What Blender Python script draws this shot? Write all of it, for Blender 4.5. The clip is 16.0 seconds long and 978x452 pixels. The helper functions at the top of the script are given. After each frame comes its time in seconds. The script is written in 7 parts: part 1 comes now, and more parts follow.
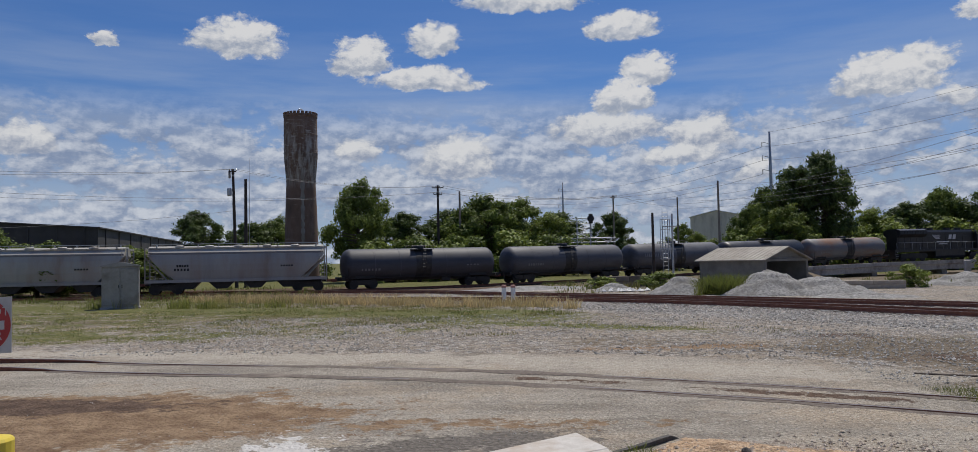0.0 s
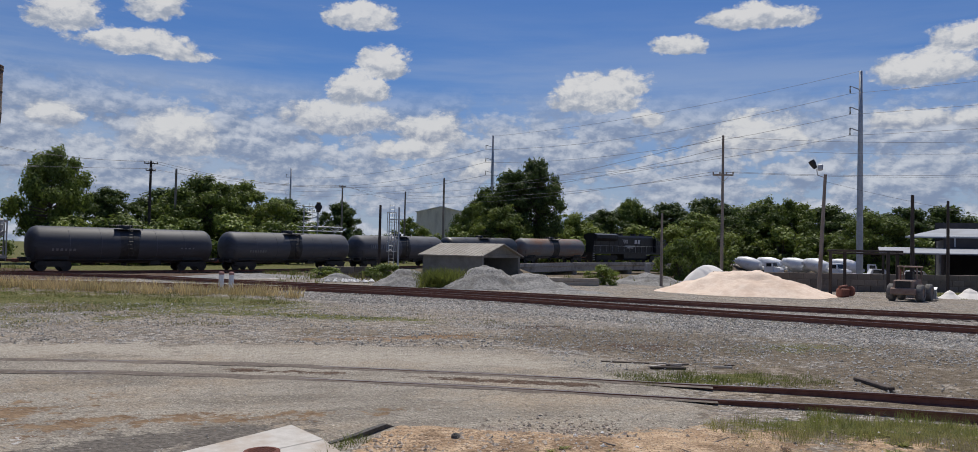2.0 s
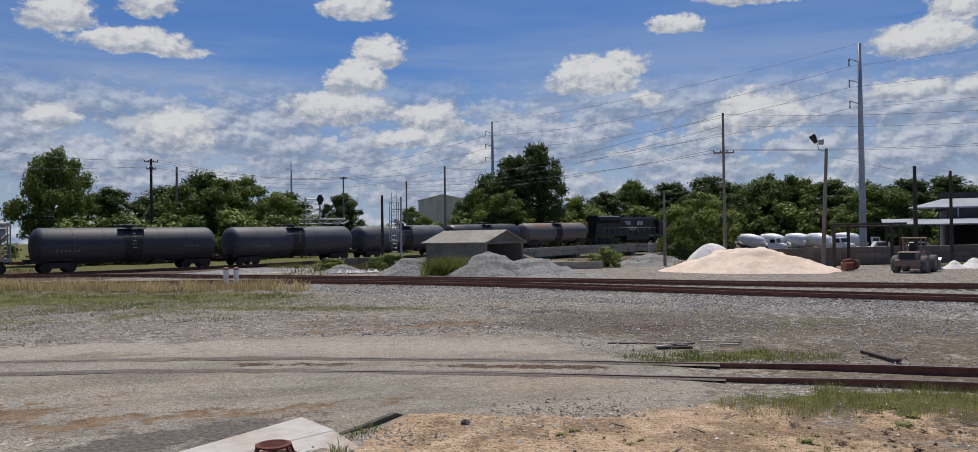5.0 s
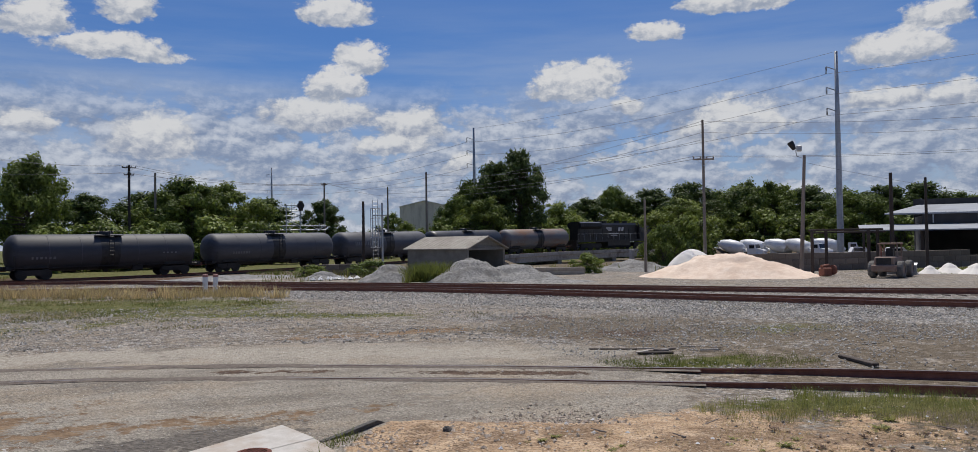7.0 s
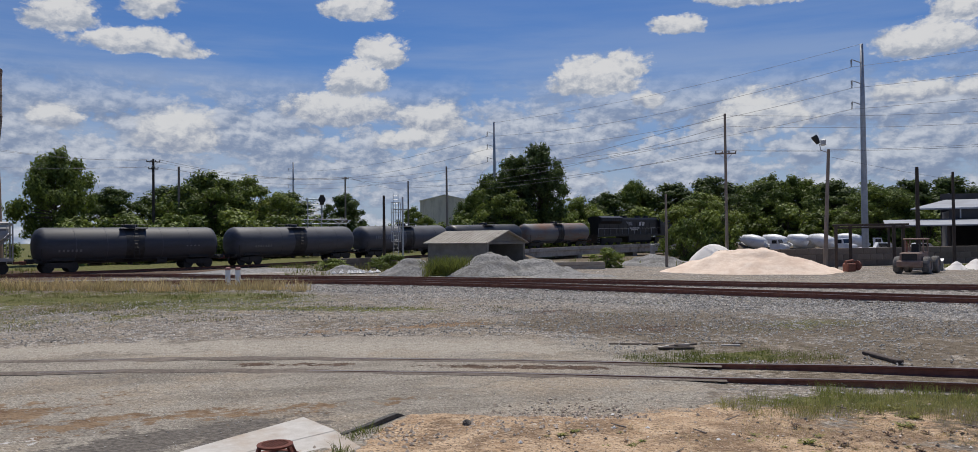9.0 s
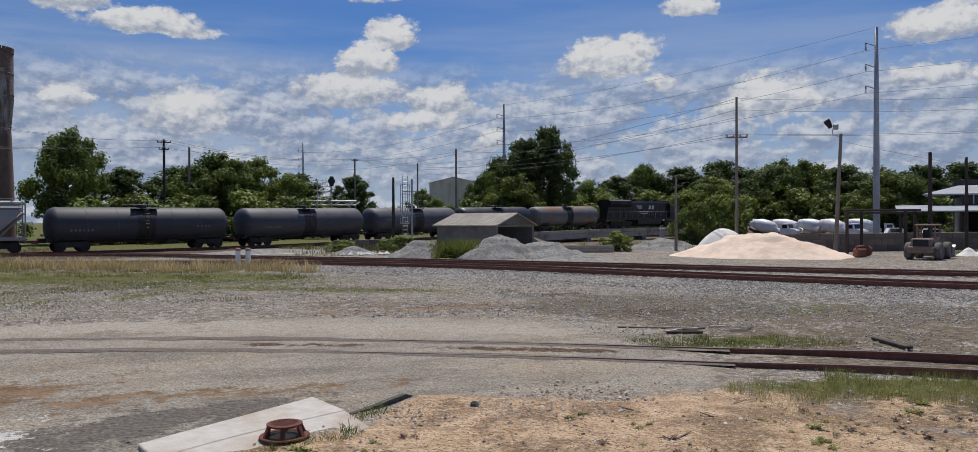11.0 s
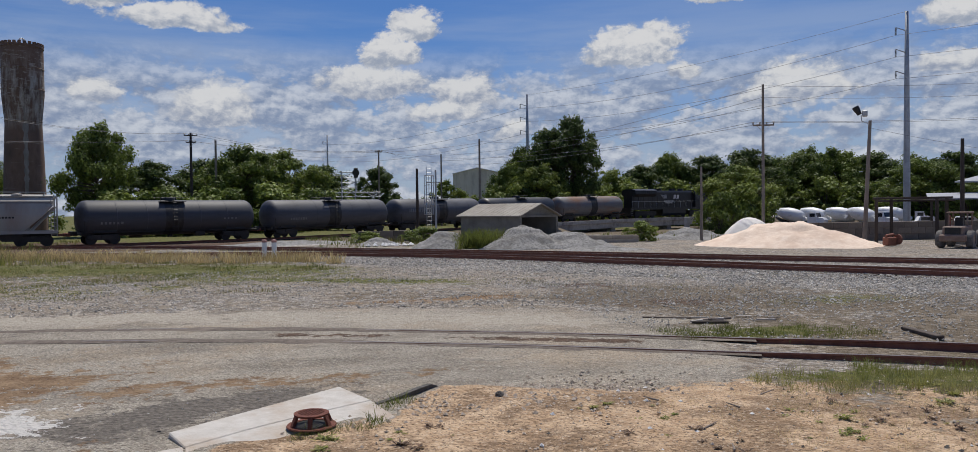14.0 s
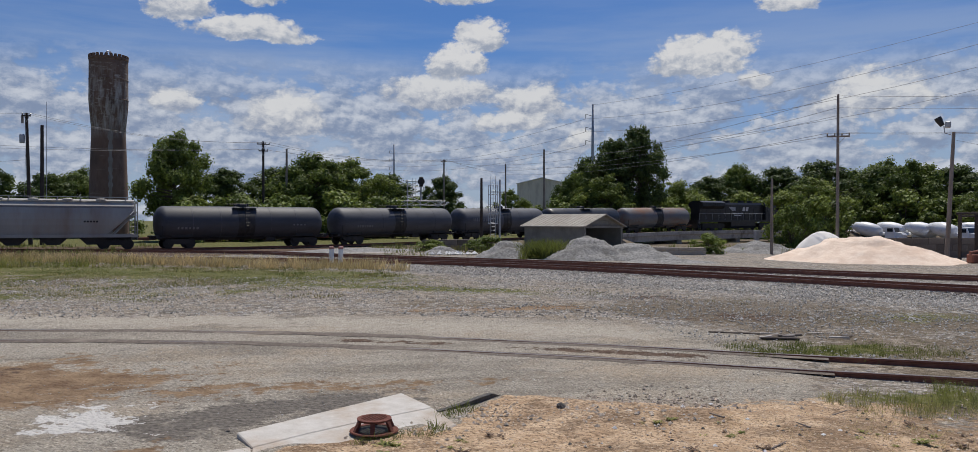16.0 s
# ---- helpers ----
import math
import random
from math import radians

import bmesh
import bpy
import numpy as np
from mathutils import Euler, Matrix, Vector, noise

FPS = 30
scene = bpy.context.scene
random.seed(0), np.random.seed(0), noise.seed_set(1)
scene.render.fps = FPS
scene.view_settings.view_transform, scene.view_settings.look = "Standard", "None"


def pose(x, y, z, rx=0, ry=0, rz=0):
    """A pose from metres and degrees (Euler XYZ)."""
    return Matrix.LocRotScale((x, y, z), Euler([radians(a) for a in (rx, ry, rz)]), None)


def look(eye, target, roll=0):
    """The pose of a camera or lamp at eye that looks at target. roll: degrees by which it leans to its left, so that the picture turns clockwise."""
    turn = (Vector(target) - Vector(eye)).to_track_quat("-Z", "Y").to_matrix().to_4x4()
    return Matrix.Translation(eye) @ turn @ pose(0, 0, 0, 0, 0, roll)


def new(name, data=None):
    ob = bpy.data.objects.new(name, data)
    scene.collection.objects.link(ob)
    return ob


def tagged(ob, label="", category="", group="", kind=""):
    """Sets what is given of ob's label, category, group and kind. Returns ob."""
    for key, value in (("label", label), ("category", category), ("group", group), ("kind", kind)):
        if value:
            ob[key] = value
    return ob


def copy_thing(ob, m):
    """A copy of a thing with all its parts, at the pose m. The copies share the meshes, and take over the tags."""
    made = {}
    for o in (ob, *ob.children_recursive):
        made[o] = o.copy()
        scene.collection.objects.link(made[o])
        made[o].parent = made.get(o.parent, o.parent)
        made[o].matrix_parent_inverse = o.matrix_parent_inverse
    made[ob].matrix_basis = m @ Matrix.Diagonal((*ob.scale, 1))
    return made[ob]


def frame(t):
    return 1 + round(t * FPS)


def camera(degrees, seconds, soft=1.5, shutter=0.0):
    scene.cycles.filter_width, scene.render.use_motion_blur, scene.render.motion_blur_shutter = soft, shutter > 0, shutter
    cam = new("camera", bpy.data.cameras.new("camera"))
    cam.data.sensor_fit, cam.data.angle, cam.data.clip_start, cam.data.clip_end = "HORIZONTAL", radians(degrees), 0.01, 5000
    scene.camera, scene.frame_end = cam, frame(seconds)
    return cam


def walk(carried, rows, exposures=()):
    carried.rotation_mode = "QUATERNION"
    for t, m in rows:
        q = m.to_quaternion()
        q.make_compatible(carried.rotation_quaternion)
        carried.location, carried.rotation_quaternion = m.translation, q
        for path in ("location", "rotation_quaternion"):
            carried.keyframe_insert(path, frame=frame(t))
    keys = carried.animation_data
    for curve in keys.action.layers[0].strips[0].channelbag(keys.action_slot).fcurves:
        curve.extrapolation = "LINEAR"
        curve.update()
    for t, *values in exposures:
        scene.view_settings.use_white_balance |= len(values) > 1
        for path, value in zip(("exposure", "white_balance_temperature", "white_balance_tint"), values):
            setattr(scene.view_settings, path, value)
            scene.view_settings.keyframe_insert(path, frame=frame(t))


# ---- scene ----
cam = camera(65.03, 16.0, 0.6)

PATH = [
    (0.0, pose(0, 0, 2.4, 92.55, 1.14, -0.00)),
    (0.5, pose(0, 0, 2.4, 91.95, 0.28, -2.48)),
    (1.0, pose(0, 0, 2.4, 89.75, -1.07, -6.82)),
    (1.5, pose(0, 0, 2.4, 90.45, -1.01, -14.28)),
    (2.0, pose(0, 0, 2.4, 91.88, -1.29, -20.23)),
    (2.5, pose(0, 0, 2.4, 90.28, 0.13, -18.76)),
    (3.0, pose(0, 0, 2.4, 89.92, 0.59, -19.39)),
    (3.5, pose(0, 0, 2.4, 90.27, 1.39, -19.14)),
    (6.0, pose(0, 0, 2.4, 90.98, 0.25, -20.53)),
    (6.5, pose(0, 0, 2.4, 90.63, 0.27, -20.67)),
    (7.0, pose(0, 0, 2.4, 91.30, 0.84, -21.38)),
    (7.5, pose(0, 0, 2.4, 91.50, 0.04, -20.94)),
    (8.0, pose(0, 0, 2.4, 91.11, 0.23, -20.56)),
    (8.5, pose(0, 0, 2.4, 91.02, 0.76, -20.45)),
    (9.0, pose(0, 0, 2.4, 90.89, 0.67, -19.88)),
    (11.5, pose(0, 0, 2.4, 88.81, -0.05, -18.92)),
    (12.0, pose(0, 0, 2.4, 88.14, -0.38, -18.37)),
    (12.5, pose(0, 0, 2.4, 88.31, -0.21, -17.87)),
    (13.0, pose(0, 0, 2.4, 88.39, 0.24, -17.86)),
    (13.5, pose(0, 0, 2.4, 89.09, 0.57, -17.09)),
    (14.0, pose(0, 0, 2.4, 88.90, 0.61, -17.43)),
    (14.5, pose(0, 0, 2.4, 88.83, 0.51, -16.98)),
    (15.0, pose(0, 0, 2.4, 88.58, 0.08, -16.98)),
    (15.5, pose(0, 0, 2.4, 88.58, 0.02, -15.79)),
    (16.0, pose(0, 0, 2.4, 89.65, -0.15, -12.67)),
]

walk(cam, PATH)

# ---- world, sun, exposure ----
SUN_AZ, SUN_EL = 25.0, 66.0          # degrees right of +y, above the horizon
scene.view_settings.exposure = 0.0

# heaped clouds: degrees right of +y, degrees up, half width, half height
HIGH_CLOUDS = [
    (-9.1, 14.3, 2.4, 1.5), (-3.8, 15.7, 2.2, 1.2), (-4.6, 13.1, 4.4, 0.9), (10.6, 16.4, 3.2, 0.9), (12.0, 13.1, 2.0, 1.2), (10.3, 11.3, 2.4, 1.4),
    (28.1, 11.3, 4.0, 1.3), (30.2, 12.0, 2.0, 1.1), (39.4, 16.4, 4.2, 0.8), (33.9, 14.7, 1.9, 0.7), (52.1, 13.8, 2.6, 1.1), (49.7, 12.0, 3.1, 1.2),
    (-17.9, 15.4, 3.2, 1.4), (3.0, 18.7, 5.2, 0.9), (-26.5, 15.0, 0.8, 0.5),
]
LOW_CLOUDS = [
    (9.1, 9.2, 4.6, 1.3), (15.5, 8.3, 2.7, 1.5), (14.1, 7.1, 3.2, 0.7), (39.6, 8.1, 3.7, 1.5), (37.2, 7.6, 2.4, 0.9), (31.5, 9.7, 1.3, 0.6),
    (49.3, 9.0, 3.1, 0.8), (53.3, 8.8, 1.6, 0.9), (-2.1, 7.2, 3.1, 1.6), (-9.8, 8.0, 2.0, 0.9), (19.2, 5.8, 1.5, 0.8), (-31.2, 8.0, 2.0, 1.1),
]


def build_world():
    w = bpy.data.worlds.new("sky")
    scene.world = w
    w.use_nodes = True
    nt = w.node_tree
    N, L = nt.nodes, nt.links
    N.clear()

    def math_(op, a, b=None, c=None, clamp=False):
        n = N.new("ShaderNodeMath")
        n.operation, n.use_clamp = op, clamp
        for i, v in enumerate((a, b, c)):
            if v is None:
                continue
            if isinstance(v, (int, float)):
                n.inputs[i].default_value = v
            else:
                L.new(v, n.inputs[i])
        return n.outputs[0]

    def vmath(op, a, b):
        n = N.new("ShaderNodeVectorMath")
        n.operation = op
        for i, v in enumerate((a, b)):
            if isinstance(v, (tuple, list)):
                n.inputs[i].default_value = v
            else:
                L.new(v, n.inputs[i])
        return n.outputs["Value" if op in ("DOT_PRODUCT", "LENGTH") else "Vector"]

    def noise_(vec, scale, detail, rough=0.55, colour=False):
        n = N.new("ShaderNodeTexNoise")
        n.inputs["Scale"].default_value, n.inputs["Detail"].default_value, n.inputs["Roughness"].default_value = scale, detail, rough
        L.new(vec, n.inputs["Vector"])
        return n.outputs["Color" if colour else "Fac"]

    def ramp(v, a, b, smooth=True):
        n = N.new("ShaderNodeMapRange")
        n.interpolation_type = "SMOOTHSTEP" if smooth else "LINEAR"
        n.inputs[1].default_value, n.inputs[2].default_value = a, b
        L.new(v, n.inputs[0])
        return n.outputs[0]

    def mix(f, a, b):
        n = N.new("ShaderNodeMix")
        n.data_type = "RGBA"
        for i, v in ((0, f), (6, a), (7, b)):
            if isinstance(v, (int, float)):
                n.inputs[i].default_value = v
            elif isinstance(v, tuple):
                n.inputs[i].default_value = (*v, 1)
            else:
                L.new(v, n.inputs[i])
        return n.outputs[2]

    sky = N.new("ShaderNodeTexSky")
    sky.sky_type, sky.sun_disc = "NISHITA", False
    sky.sun_elevation, sky.sun_rotation = radians(SUN_EL), radians(SUN_AZ)
    sky.air_density, sky.dust_density, sky.ozone_density = 1.0, 0.6, 2.5
    d = N.new("ShaderNodeTexCoord").outputs["Generated"]
    sep = N.new("ShaderNodeSeparateXYZ")
    L.new(d, sep.inputs[0])
    dx, dy, dz = sep.outputs
    # direction in degrees
    az = math_("MULTIPLY", math_("ARCTAN2", dx, dy), 180 / math.pi)
    el = math_("MULTIPLY", math_("ARCSINE", dz), 180 / math.pi)
    comb = N.new("ShaderNodeCombineXYZ")
    L.new(az, comb.inputs[0])
    L.new(math_("MULTIPLY", el, 1.5), comb.inputs[1])
    p = comb.outputs[0]
    def mapped(scale, shift, turn=0.0):
        n = N.new("ShaderNodeMapping")
        n.inputs["Scale"].default_value, n.inputs["Location"].default_value = scale, shift
        n.inputs["Rotation"].default_value = (0, 0, radians(turn))
        L.new(p, n.inputs[0])
        return n.outputs[0]

    def billow(vec, scale, detail=4.0, rough=0.62):
        """Rounded heads heaped on one another: 1 at their middles, 0 in the clefts."""
        n = N.new("ShaderNodeTexVoronoi")
        n.voronoi_dimensions, n.feature, n.normalize = "2D", "SMOOTH_F1", True
        n.inputs["Scale"].default_value, n.inputs["Detail"].default_value = scale, detail
        n.inputs["Roughness"].default_value, n.inputs["Smoothness"].default_value = rough, 0.35
        L.new(vec, n.inputs["Vector"])
        return math_("SUBTRACT", 1.0, math_("MULTIPLY", n.outputs["Distance"], 1.6))

    warp = vmath("SUBTRACT", noise_(p, 0.30, 8, 0.62, True), (0.5, 0.5, 0.5))
    wsep = N.new("ShaderNodeSeparateXYZ")
    L.new(warp, wsep.inputs[0])
    az2 = math_("ADD", az, math_("MULTIPLY", wsep.outputs[0], 3.6))
    el2 = math_("ADD", el, math_("MULTIPLY", wsep.outputs[1], 1.6))
    wp = N.new("ShaderNodeCombineXYZ")
    L.new(math_("ADD", az, math_("MULTIPLY", wsep.outputs[0], 2.0)), wp.inputs[0])
    L.new(math_("ADD", math_("MULTIPLY", el, 1.5), math_("MULTIPLY", wsep.outputs[1], 2.0)), wp.inputs[1])
    heads = billow(wp.outputs[0], 0.52)
    heads_up = billow(vmath("ADD", wp.outputs[0], (-0.28, 0.55, 0.0)), 0.52)
    fine = noise_(p, 1.5, 7, 0.62)

    def heaps(clouds):
        cover, shade = None, None
        for a, e, rw, rh in clouds:
            u = math_("DIVIDE", math_("SUBTRACT", az2, a), rw)
            v = math_("DIVIDE", math_("SUBTRACT", el2, e), rh)
            v = math_("MAXIMUM", math_("MULTIPLY", v, 0.62), math_("MULTIPLY", v, -1.35))     # flat underneath, rounded above
            u = math_("MULTIPLY", u, 0.92)
            q = math_("SUBTRACT", 1.0, math_("ADD", math_("MULTIPLY", u, u), math_("MULTIPLY", v, v)))
            up = math_("MULTIPLY", math_("DIVIDE", math_("SUBTRACT", el2, e - 0.25 * rh), rh), math_("MAXIMUM", q, 0.0))
            cover = q if cover is None else math_("MAXIMUM", cover, q)
            shade = up if shade is None else math_("MAXIMUM", shade, up)
        return cover, shade

    lit = math_("SUBTRACT", heads, heads_up)

    def puffs(clouds, soft):
        cover, shade = heaps(clouds)
        body = math_("ADD", cover, math_("ADD", math_("MULTIPLY_ADD", heads, 0.9, -0.45), math_("MULTIPLY_ADD", fine, 0.7, -0.35)))
        tone = math_("ADD", math_("MULTIPLY", shade, 0.60), math_("ADD", math_("MULTIPLY", lit, 0.75), math_("MULTIPLY_ADD", fine, 0.6, -0.30)))
        return ramp(body, 0.05, soft), tone

    puff, relief = puffs(HIGH_CLOUDS, 0.55)
    puff_low, relief_low = puffs(LOW_CLOUDS, 0.65)
    # broken layer of heaped cloud towards the horizon, streaky veil higher up
    low = noise_(mapped((0.13, 0.17, 1.0), (3.1, 1.7, 0.0)), 1.5, 9, 0.60)
    low_up = noise_(mapped((0.13, 0.17, 1.0), (3.06, 1.86, 0.0)), 1.5, 9, 0.60)
    small = billow(vmath("ADD", wp.outputs[0], (3.3, 1.9, 0.0)), 0.62)
    small_up = billow(vmath("ADD", wp.outputs[0], (3.1, 2.35, 0.0)), 0.62)
    bank = math_("MULTIPLY", ramp(math_("ADD", low, math_("MULTIPLY_ADD", small, 0.22, -0.10)), 0.38, 0.50), ramp(el, 12.5, 8.0))
    veil = math_("MULTIPLY", ramp(noise_(mapped((0.028, 0.17, 1.0), (0, 0, 0), -8), 1.0, 8, 0.58), 0.36, 0.66), ramp(el, 20.0, 9.0))
    tone = math_("ADD", math_("MULTIPLY", math_("SUBTRACT", low, low_up), 1.5), math_("MULTIPLY", math_("SUBTRACT", small, small_up), 0.42))
    bankcol = mix(ramp(tone, -0.20, 0.30), (3.4, 4.3, 6.3), (8.9, 9.4, 10.4))
    puffcol = mix(ramp(relief, -0.20, 0.46), (4.9, 5.6, 7.0), (10.6, 10.6, 10.7))
    lowcol = mix(ramp(relief_low, -0.20, 0.48), (4.3, 5.0, 6.6), (10.3, 10.4, 10.6))
    skyc = N.new("ShaderNodeMix")
    skyc.data_type, skyc.blend_type = "RGBA", "MULTIPLY"
    skyc.inputs[0].default_value = 1.0
    L.new(sky.outputs[0], skyc.inputs[6])
    skyc.inputs[7].default_value = (0.50, 0.79, 1.24, 1)
    base = mix(math_("MULTIPLY", ramp(el, 14.0, 1.0), 0.70), skyc.outputs[2], (5.6, 6.6, 8.4))
    c = mix(math_("MULTIPLY", veil, 0.50), base, (6.4, 7.4, 9.2))
    c = mix(math_("MULTIPLY", bank, 0.90), c, bankcol)
    c = mix(math_("MULTIPLY", puff_low, 0.95), c, lowcol)
    c = mix(math_("MULTIPLY", puff, 0.97), c, puffcol)
    bg = N.new("ShaderNodeBackground")
    bg.inputs[1].default_value = 0.062
    L.new(c, bg.inputs[0])
    out = N.new("ShaderNodeOutputWorld")
    L.new(bg.outputs[0], out.inputs[0])


build_world()
sun_data = bpy.data.lights.new("sun", "SUN")
sun_data.energy, sun_data.angle, sun_data.color = 4.0, radians(0.55), (1.0, 0.94, 0.85)
sun = new("sun", sun_data)
sun.matrix_world = look((0, 0, 60), (-60 * math.sin(radians(SUN_AZ)) / math.tan(radians(SUN_EL)), -60 * math.cos(radians(SUN_AZ)) / math.tan(radians(SUN_EL)), 0))


# ---- materials ----
def material(name, c1, c2, scale=2.0, rough=0.8, metal=0.0, bump=0.15, stain=None, stain_scale=0.4, stain_at=(0.5, 0.7),
             vary=0.0, stretch=(1, 1, 1), space="Object", bump_scale=None, island=False, spec=0.5):
    """Two tones mixed by fine noise, stains of a third by coarse noise, fine relief."""
    m = bpy.data.materials.new(name)
    m.use_nodes = True
    nt = m.node_tree
    N, L = nt.nodes, nt.links
    b = N["Principled BSDF"]
    b.inputs["Roughness"].default_value, b.inputs["Metallic"].default_value = rough, metal
    b.inputs["Specular IOR Level"].default_value = spec
    if space == "World":
        co = N.new("ShaderNodeNewGeometry").outputs["Position"]
    else:
        co = N.new("ShaderNodeTexCoord").outputs["Object"]
    mp = N.new("ShaderNodeMapping")
    mp.inputs["Scale"].default_value = stretch
    L.new(co, mp.inputs[0])
    co = mp.outputs[0]

    def tex(s, detail=6):
        n = N.new("ShaderNodeTexNoise")
        n.inputs["Scale"].default_value, n.inputs["Detail"].default_value, n.inputs["Roughness"].default_value = s, detail, 0.62
        L.new(co, n.inputs["Vector"])
        return n.outputs["Fac"]

    def rng(v, a, z):
        n = N.new("ShaderNodeMapRange")
        n.inputs[1].default_value, n.inputs[2].default_value = a, z
        L.new(v, n.inputs[0])
        return n.outputs[0]

    def mix(f, a, c):
        n = N.new("ShaderNodeMix")
        n.data_type = "RGBA"
        L.new(f, n.inputs[0])
        for i, v in ((6, a), (7, c)):
            if isinstance(v, tuple):
                n.inputs[i].default_value = (*v, 1)
            else:
                L.new(v, n.inputs[i])
        return n.outputs[2]

    fine = tex(scale)
    col = mix(rng(fine, 0.32, 0.68), c1, c2)
    if stain:
        col = mix(rng(tex(stain_scale, 7), *stain_at), col, stain)
    if vary:
        hs = N.new("ShaderNodeHueSaturation")
        if island:
            r = N.new("ShaderNodeNewGeometry").outputs["Random Per Island"]
        else:
            r = N.new("ShaderNodeObjectInfo").outputs["Random"]
        v = N.new("ShaderNodeMapRange")
        v.inputs[3].default_value, v.inputs[4].default_value = 1 - vary, 1 + vary
        L.new(r, v.inputs[0])
        L.new(v.outputs[0], hs.inputs["Value"])
        L.new(col, hs.inputs["Color"])
        col = hs.outputs[0]
    L.new(col, b.inputs["Base Color"])
    if bump:
        bp = N.new("ShaderNodeBump")
        bp.inputs["Strength"].default_value, bp.inputs["Distance"].default_value = bump, 0.05
        L.new(tex(bump_scale or scale * 3), bp.inputs["Height"])
        L.new(bp.outputs[0], b.inputs["Normal"])
    return m


def leaf_material(name, c1, c2, c3, through_light=0.35):
    m = material(name, c1, c2, 0.5, 0.55, 0, 0, stain=c3, stain_scale=0.25, stain_at=(0.45, 0.65), vary=0.45, island=True, spec=0.3)
    N, L = m.node_tree.nodes, m.node_tree.links
    b = N["Principled BSDF"]
    t = N.new("ShaderNodeBsdfTranslucent")
    L.new(b.inputs["Base Color"].links[0].from_socket, t.inputs[0])
    mx = N.new("ShaderNodeMixShader")
    mx.inputs[0].default_value = through_light
    L.new(b.outputs[0], mx.inputs[1])
    L.new(t.outputs[0], mx.inputs[2])
    L.new(mx.outputs[0], N["Material Output"].inputs[0])
    return m


RUST = material("rusty_rail_steel", (0.19, 0.072, 0.048), (0.29, 0.125, 0.083), 6, 0.8, 0.1, 0.2)
RAILTOP = material("worn_rail_head", (0.13, 0.10, 0.085), (0.22, 0.19, 0.17), 8, 0.45, 0.7, 0.1)
TIE = material("weathered_tie_wood", (0.060, 0.045, 0.036), (0.12, 0.095, 0.078), 4, 0.9, 0, 0.4, vary=0.3)
CONC = material("weathered_concrete", (0.36, 0.34, 0.31), (0.50, 0.48, 0.44), 3, 0.9, 0, 0.25, stain=(0.20, 0.18, 0.16), stain_scale=0.7)
WHITE_CONC = material("pale_concrete", (0.46, 0.43, 0.385), (0.56, 0.53, 0.485), 6, 0.9, 0, 0.25, stain=(0.40, 0.32, 0.245), stain_scale=1.6, stain_at=(0.46, 0.70))
WHITE = material("white_paint", (0.72, 0.72, 0.70), (0.82, 0.82, 0.80), 3, 0.45, 0, 0.05, stain=(0.45, 0.42, 0.36), stain_scale=1.0, stain_at=(0.58, 0.8))
BLACK = material("black_steel", (0.012, 0.012, 0.013), (0.024, 0.023, 0.023), 4, 0.55, 0.1, 0.08, stain=(0.05, 0.04, 0.033), stain_scale=0.8, stain_at=(0.52, 0.75))
TANK_GREY = material("grey_tank_paint", (0.063, 0.065, 0.075), (0.089, 0.092, 0.102), 1.2, 0.62, 0.0, 0.04, stain=(0.041, 0.039, 0.041), stain_scale=0.35, stretch=(0.4, 1, 1.6), vary=0.22)
TANK_DARK = material("black_tank_paint", (0.024, 0.025, 0.028), (0.044, 0.045, 0.050), 1.2, 0.45, 0.0, 0.04, stain=(0.068, 0.064, 0.060), stain_scale=0.35, stretch=(0.4, 1, 1.6), vary=0.2)
TANK_RUST = material("grey_tank_paint_gone_rusty", (0.15, 0.15, 0.155), (0.19, 0.185, 0.18), 1.2, 0.6, 0.0, 0.06, stain=(0.20, 0.105, 0.062), stain_scale=0.5, stain_at=(0.42, 0.62), stretch=(0.35, 1, 1.2))
SPILL = material("dark_spill_band", (0.018, 0.018, 0.019), (0.05, 0.047, 0.045), 2.5, 0.6, 0, 0.08)
HOPPER = material("pale_grey_hopper_paint", (0.31, 0.302, 0.275), (0.40, 0.39, 0.355), 1.0, 0.55, 0, 0.05, stain=(0.25, 0.19, 0.145), stain_scale=0.5, stain_at=(0.50, 0.74), stretch=(1.2, 1, 0.25), vary=0.1)
GONDOLA = material("blue_grey_gondola_paint", (0.20, 0.235, 0.26), (0.27, 0.30, 0.325), 1.0, 0.6, 0, 0.06, stain=(0.15, 0.12, 0.10), stain_scale=0.6)
TARP = material("dark_blue_tarpaulin", (0.035, 0.045, 0.065), (0.055, 0.068, 0.09), 2.0, 0.6, 0, 0.2)
LOCO = material("sooty_black_loco_paint", (0.010, 0.010, 0.011), (0.02, 0.02, 0.021), 2.5, 0.42, 0, 0.05, stain=(0.035, 0.03, 0.026), stain_scale=0.7)
MARK = material("faded_white_marking", (0.50, 0.50, 0.50), (0.62, 0.62, 0.62), 5, 0.6, 0, 0.0)
DULL_MARK = material("dull_grey_marking", (0.16, 0.16, 0.17), (0.21, 0.21, 0.22), 5, 0.6, 0, 0.0)
WOOD = material("weathered_pole_wood", (0.19, 0.155, 0.125), (0.30, 0.255, 0.215), 3, 0.9, 0, 0.3, stretch=(1, 1, 0.2))
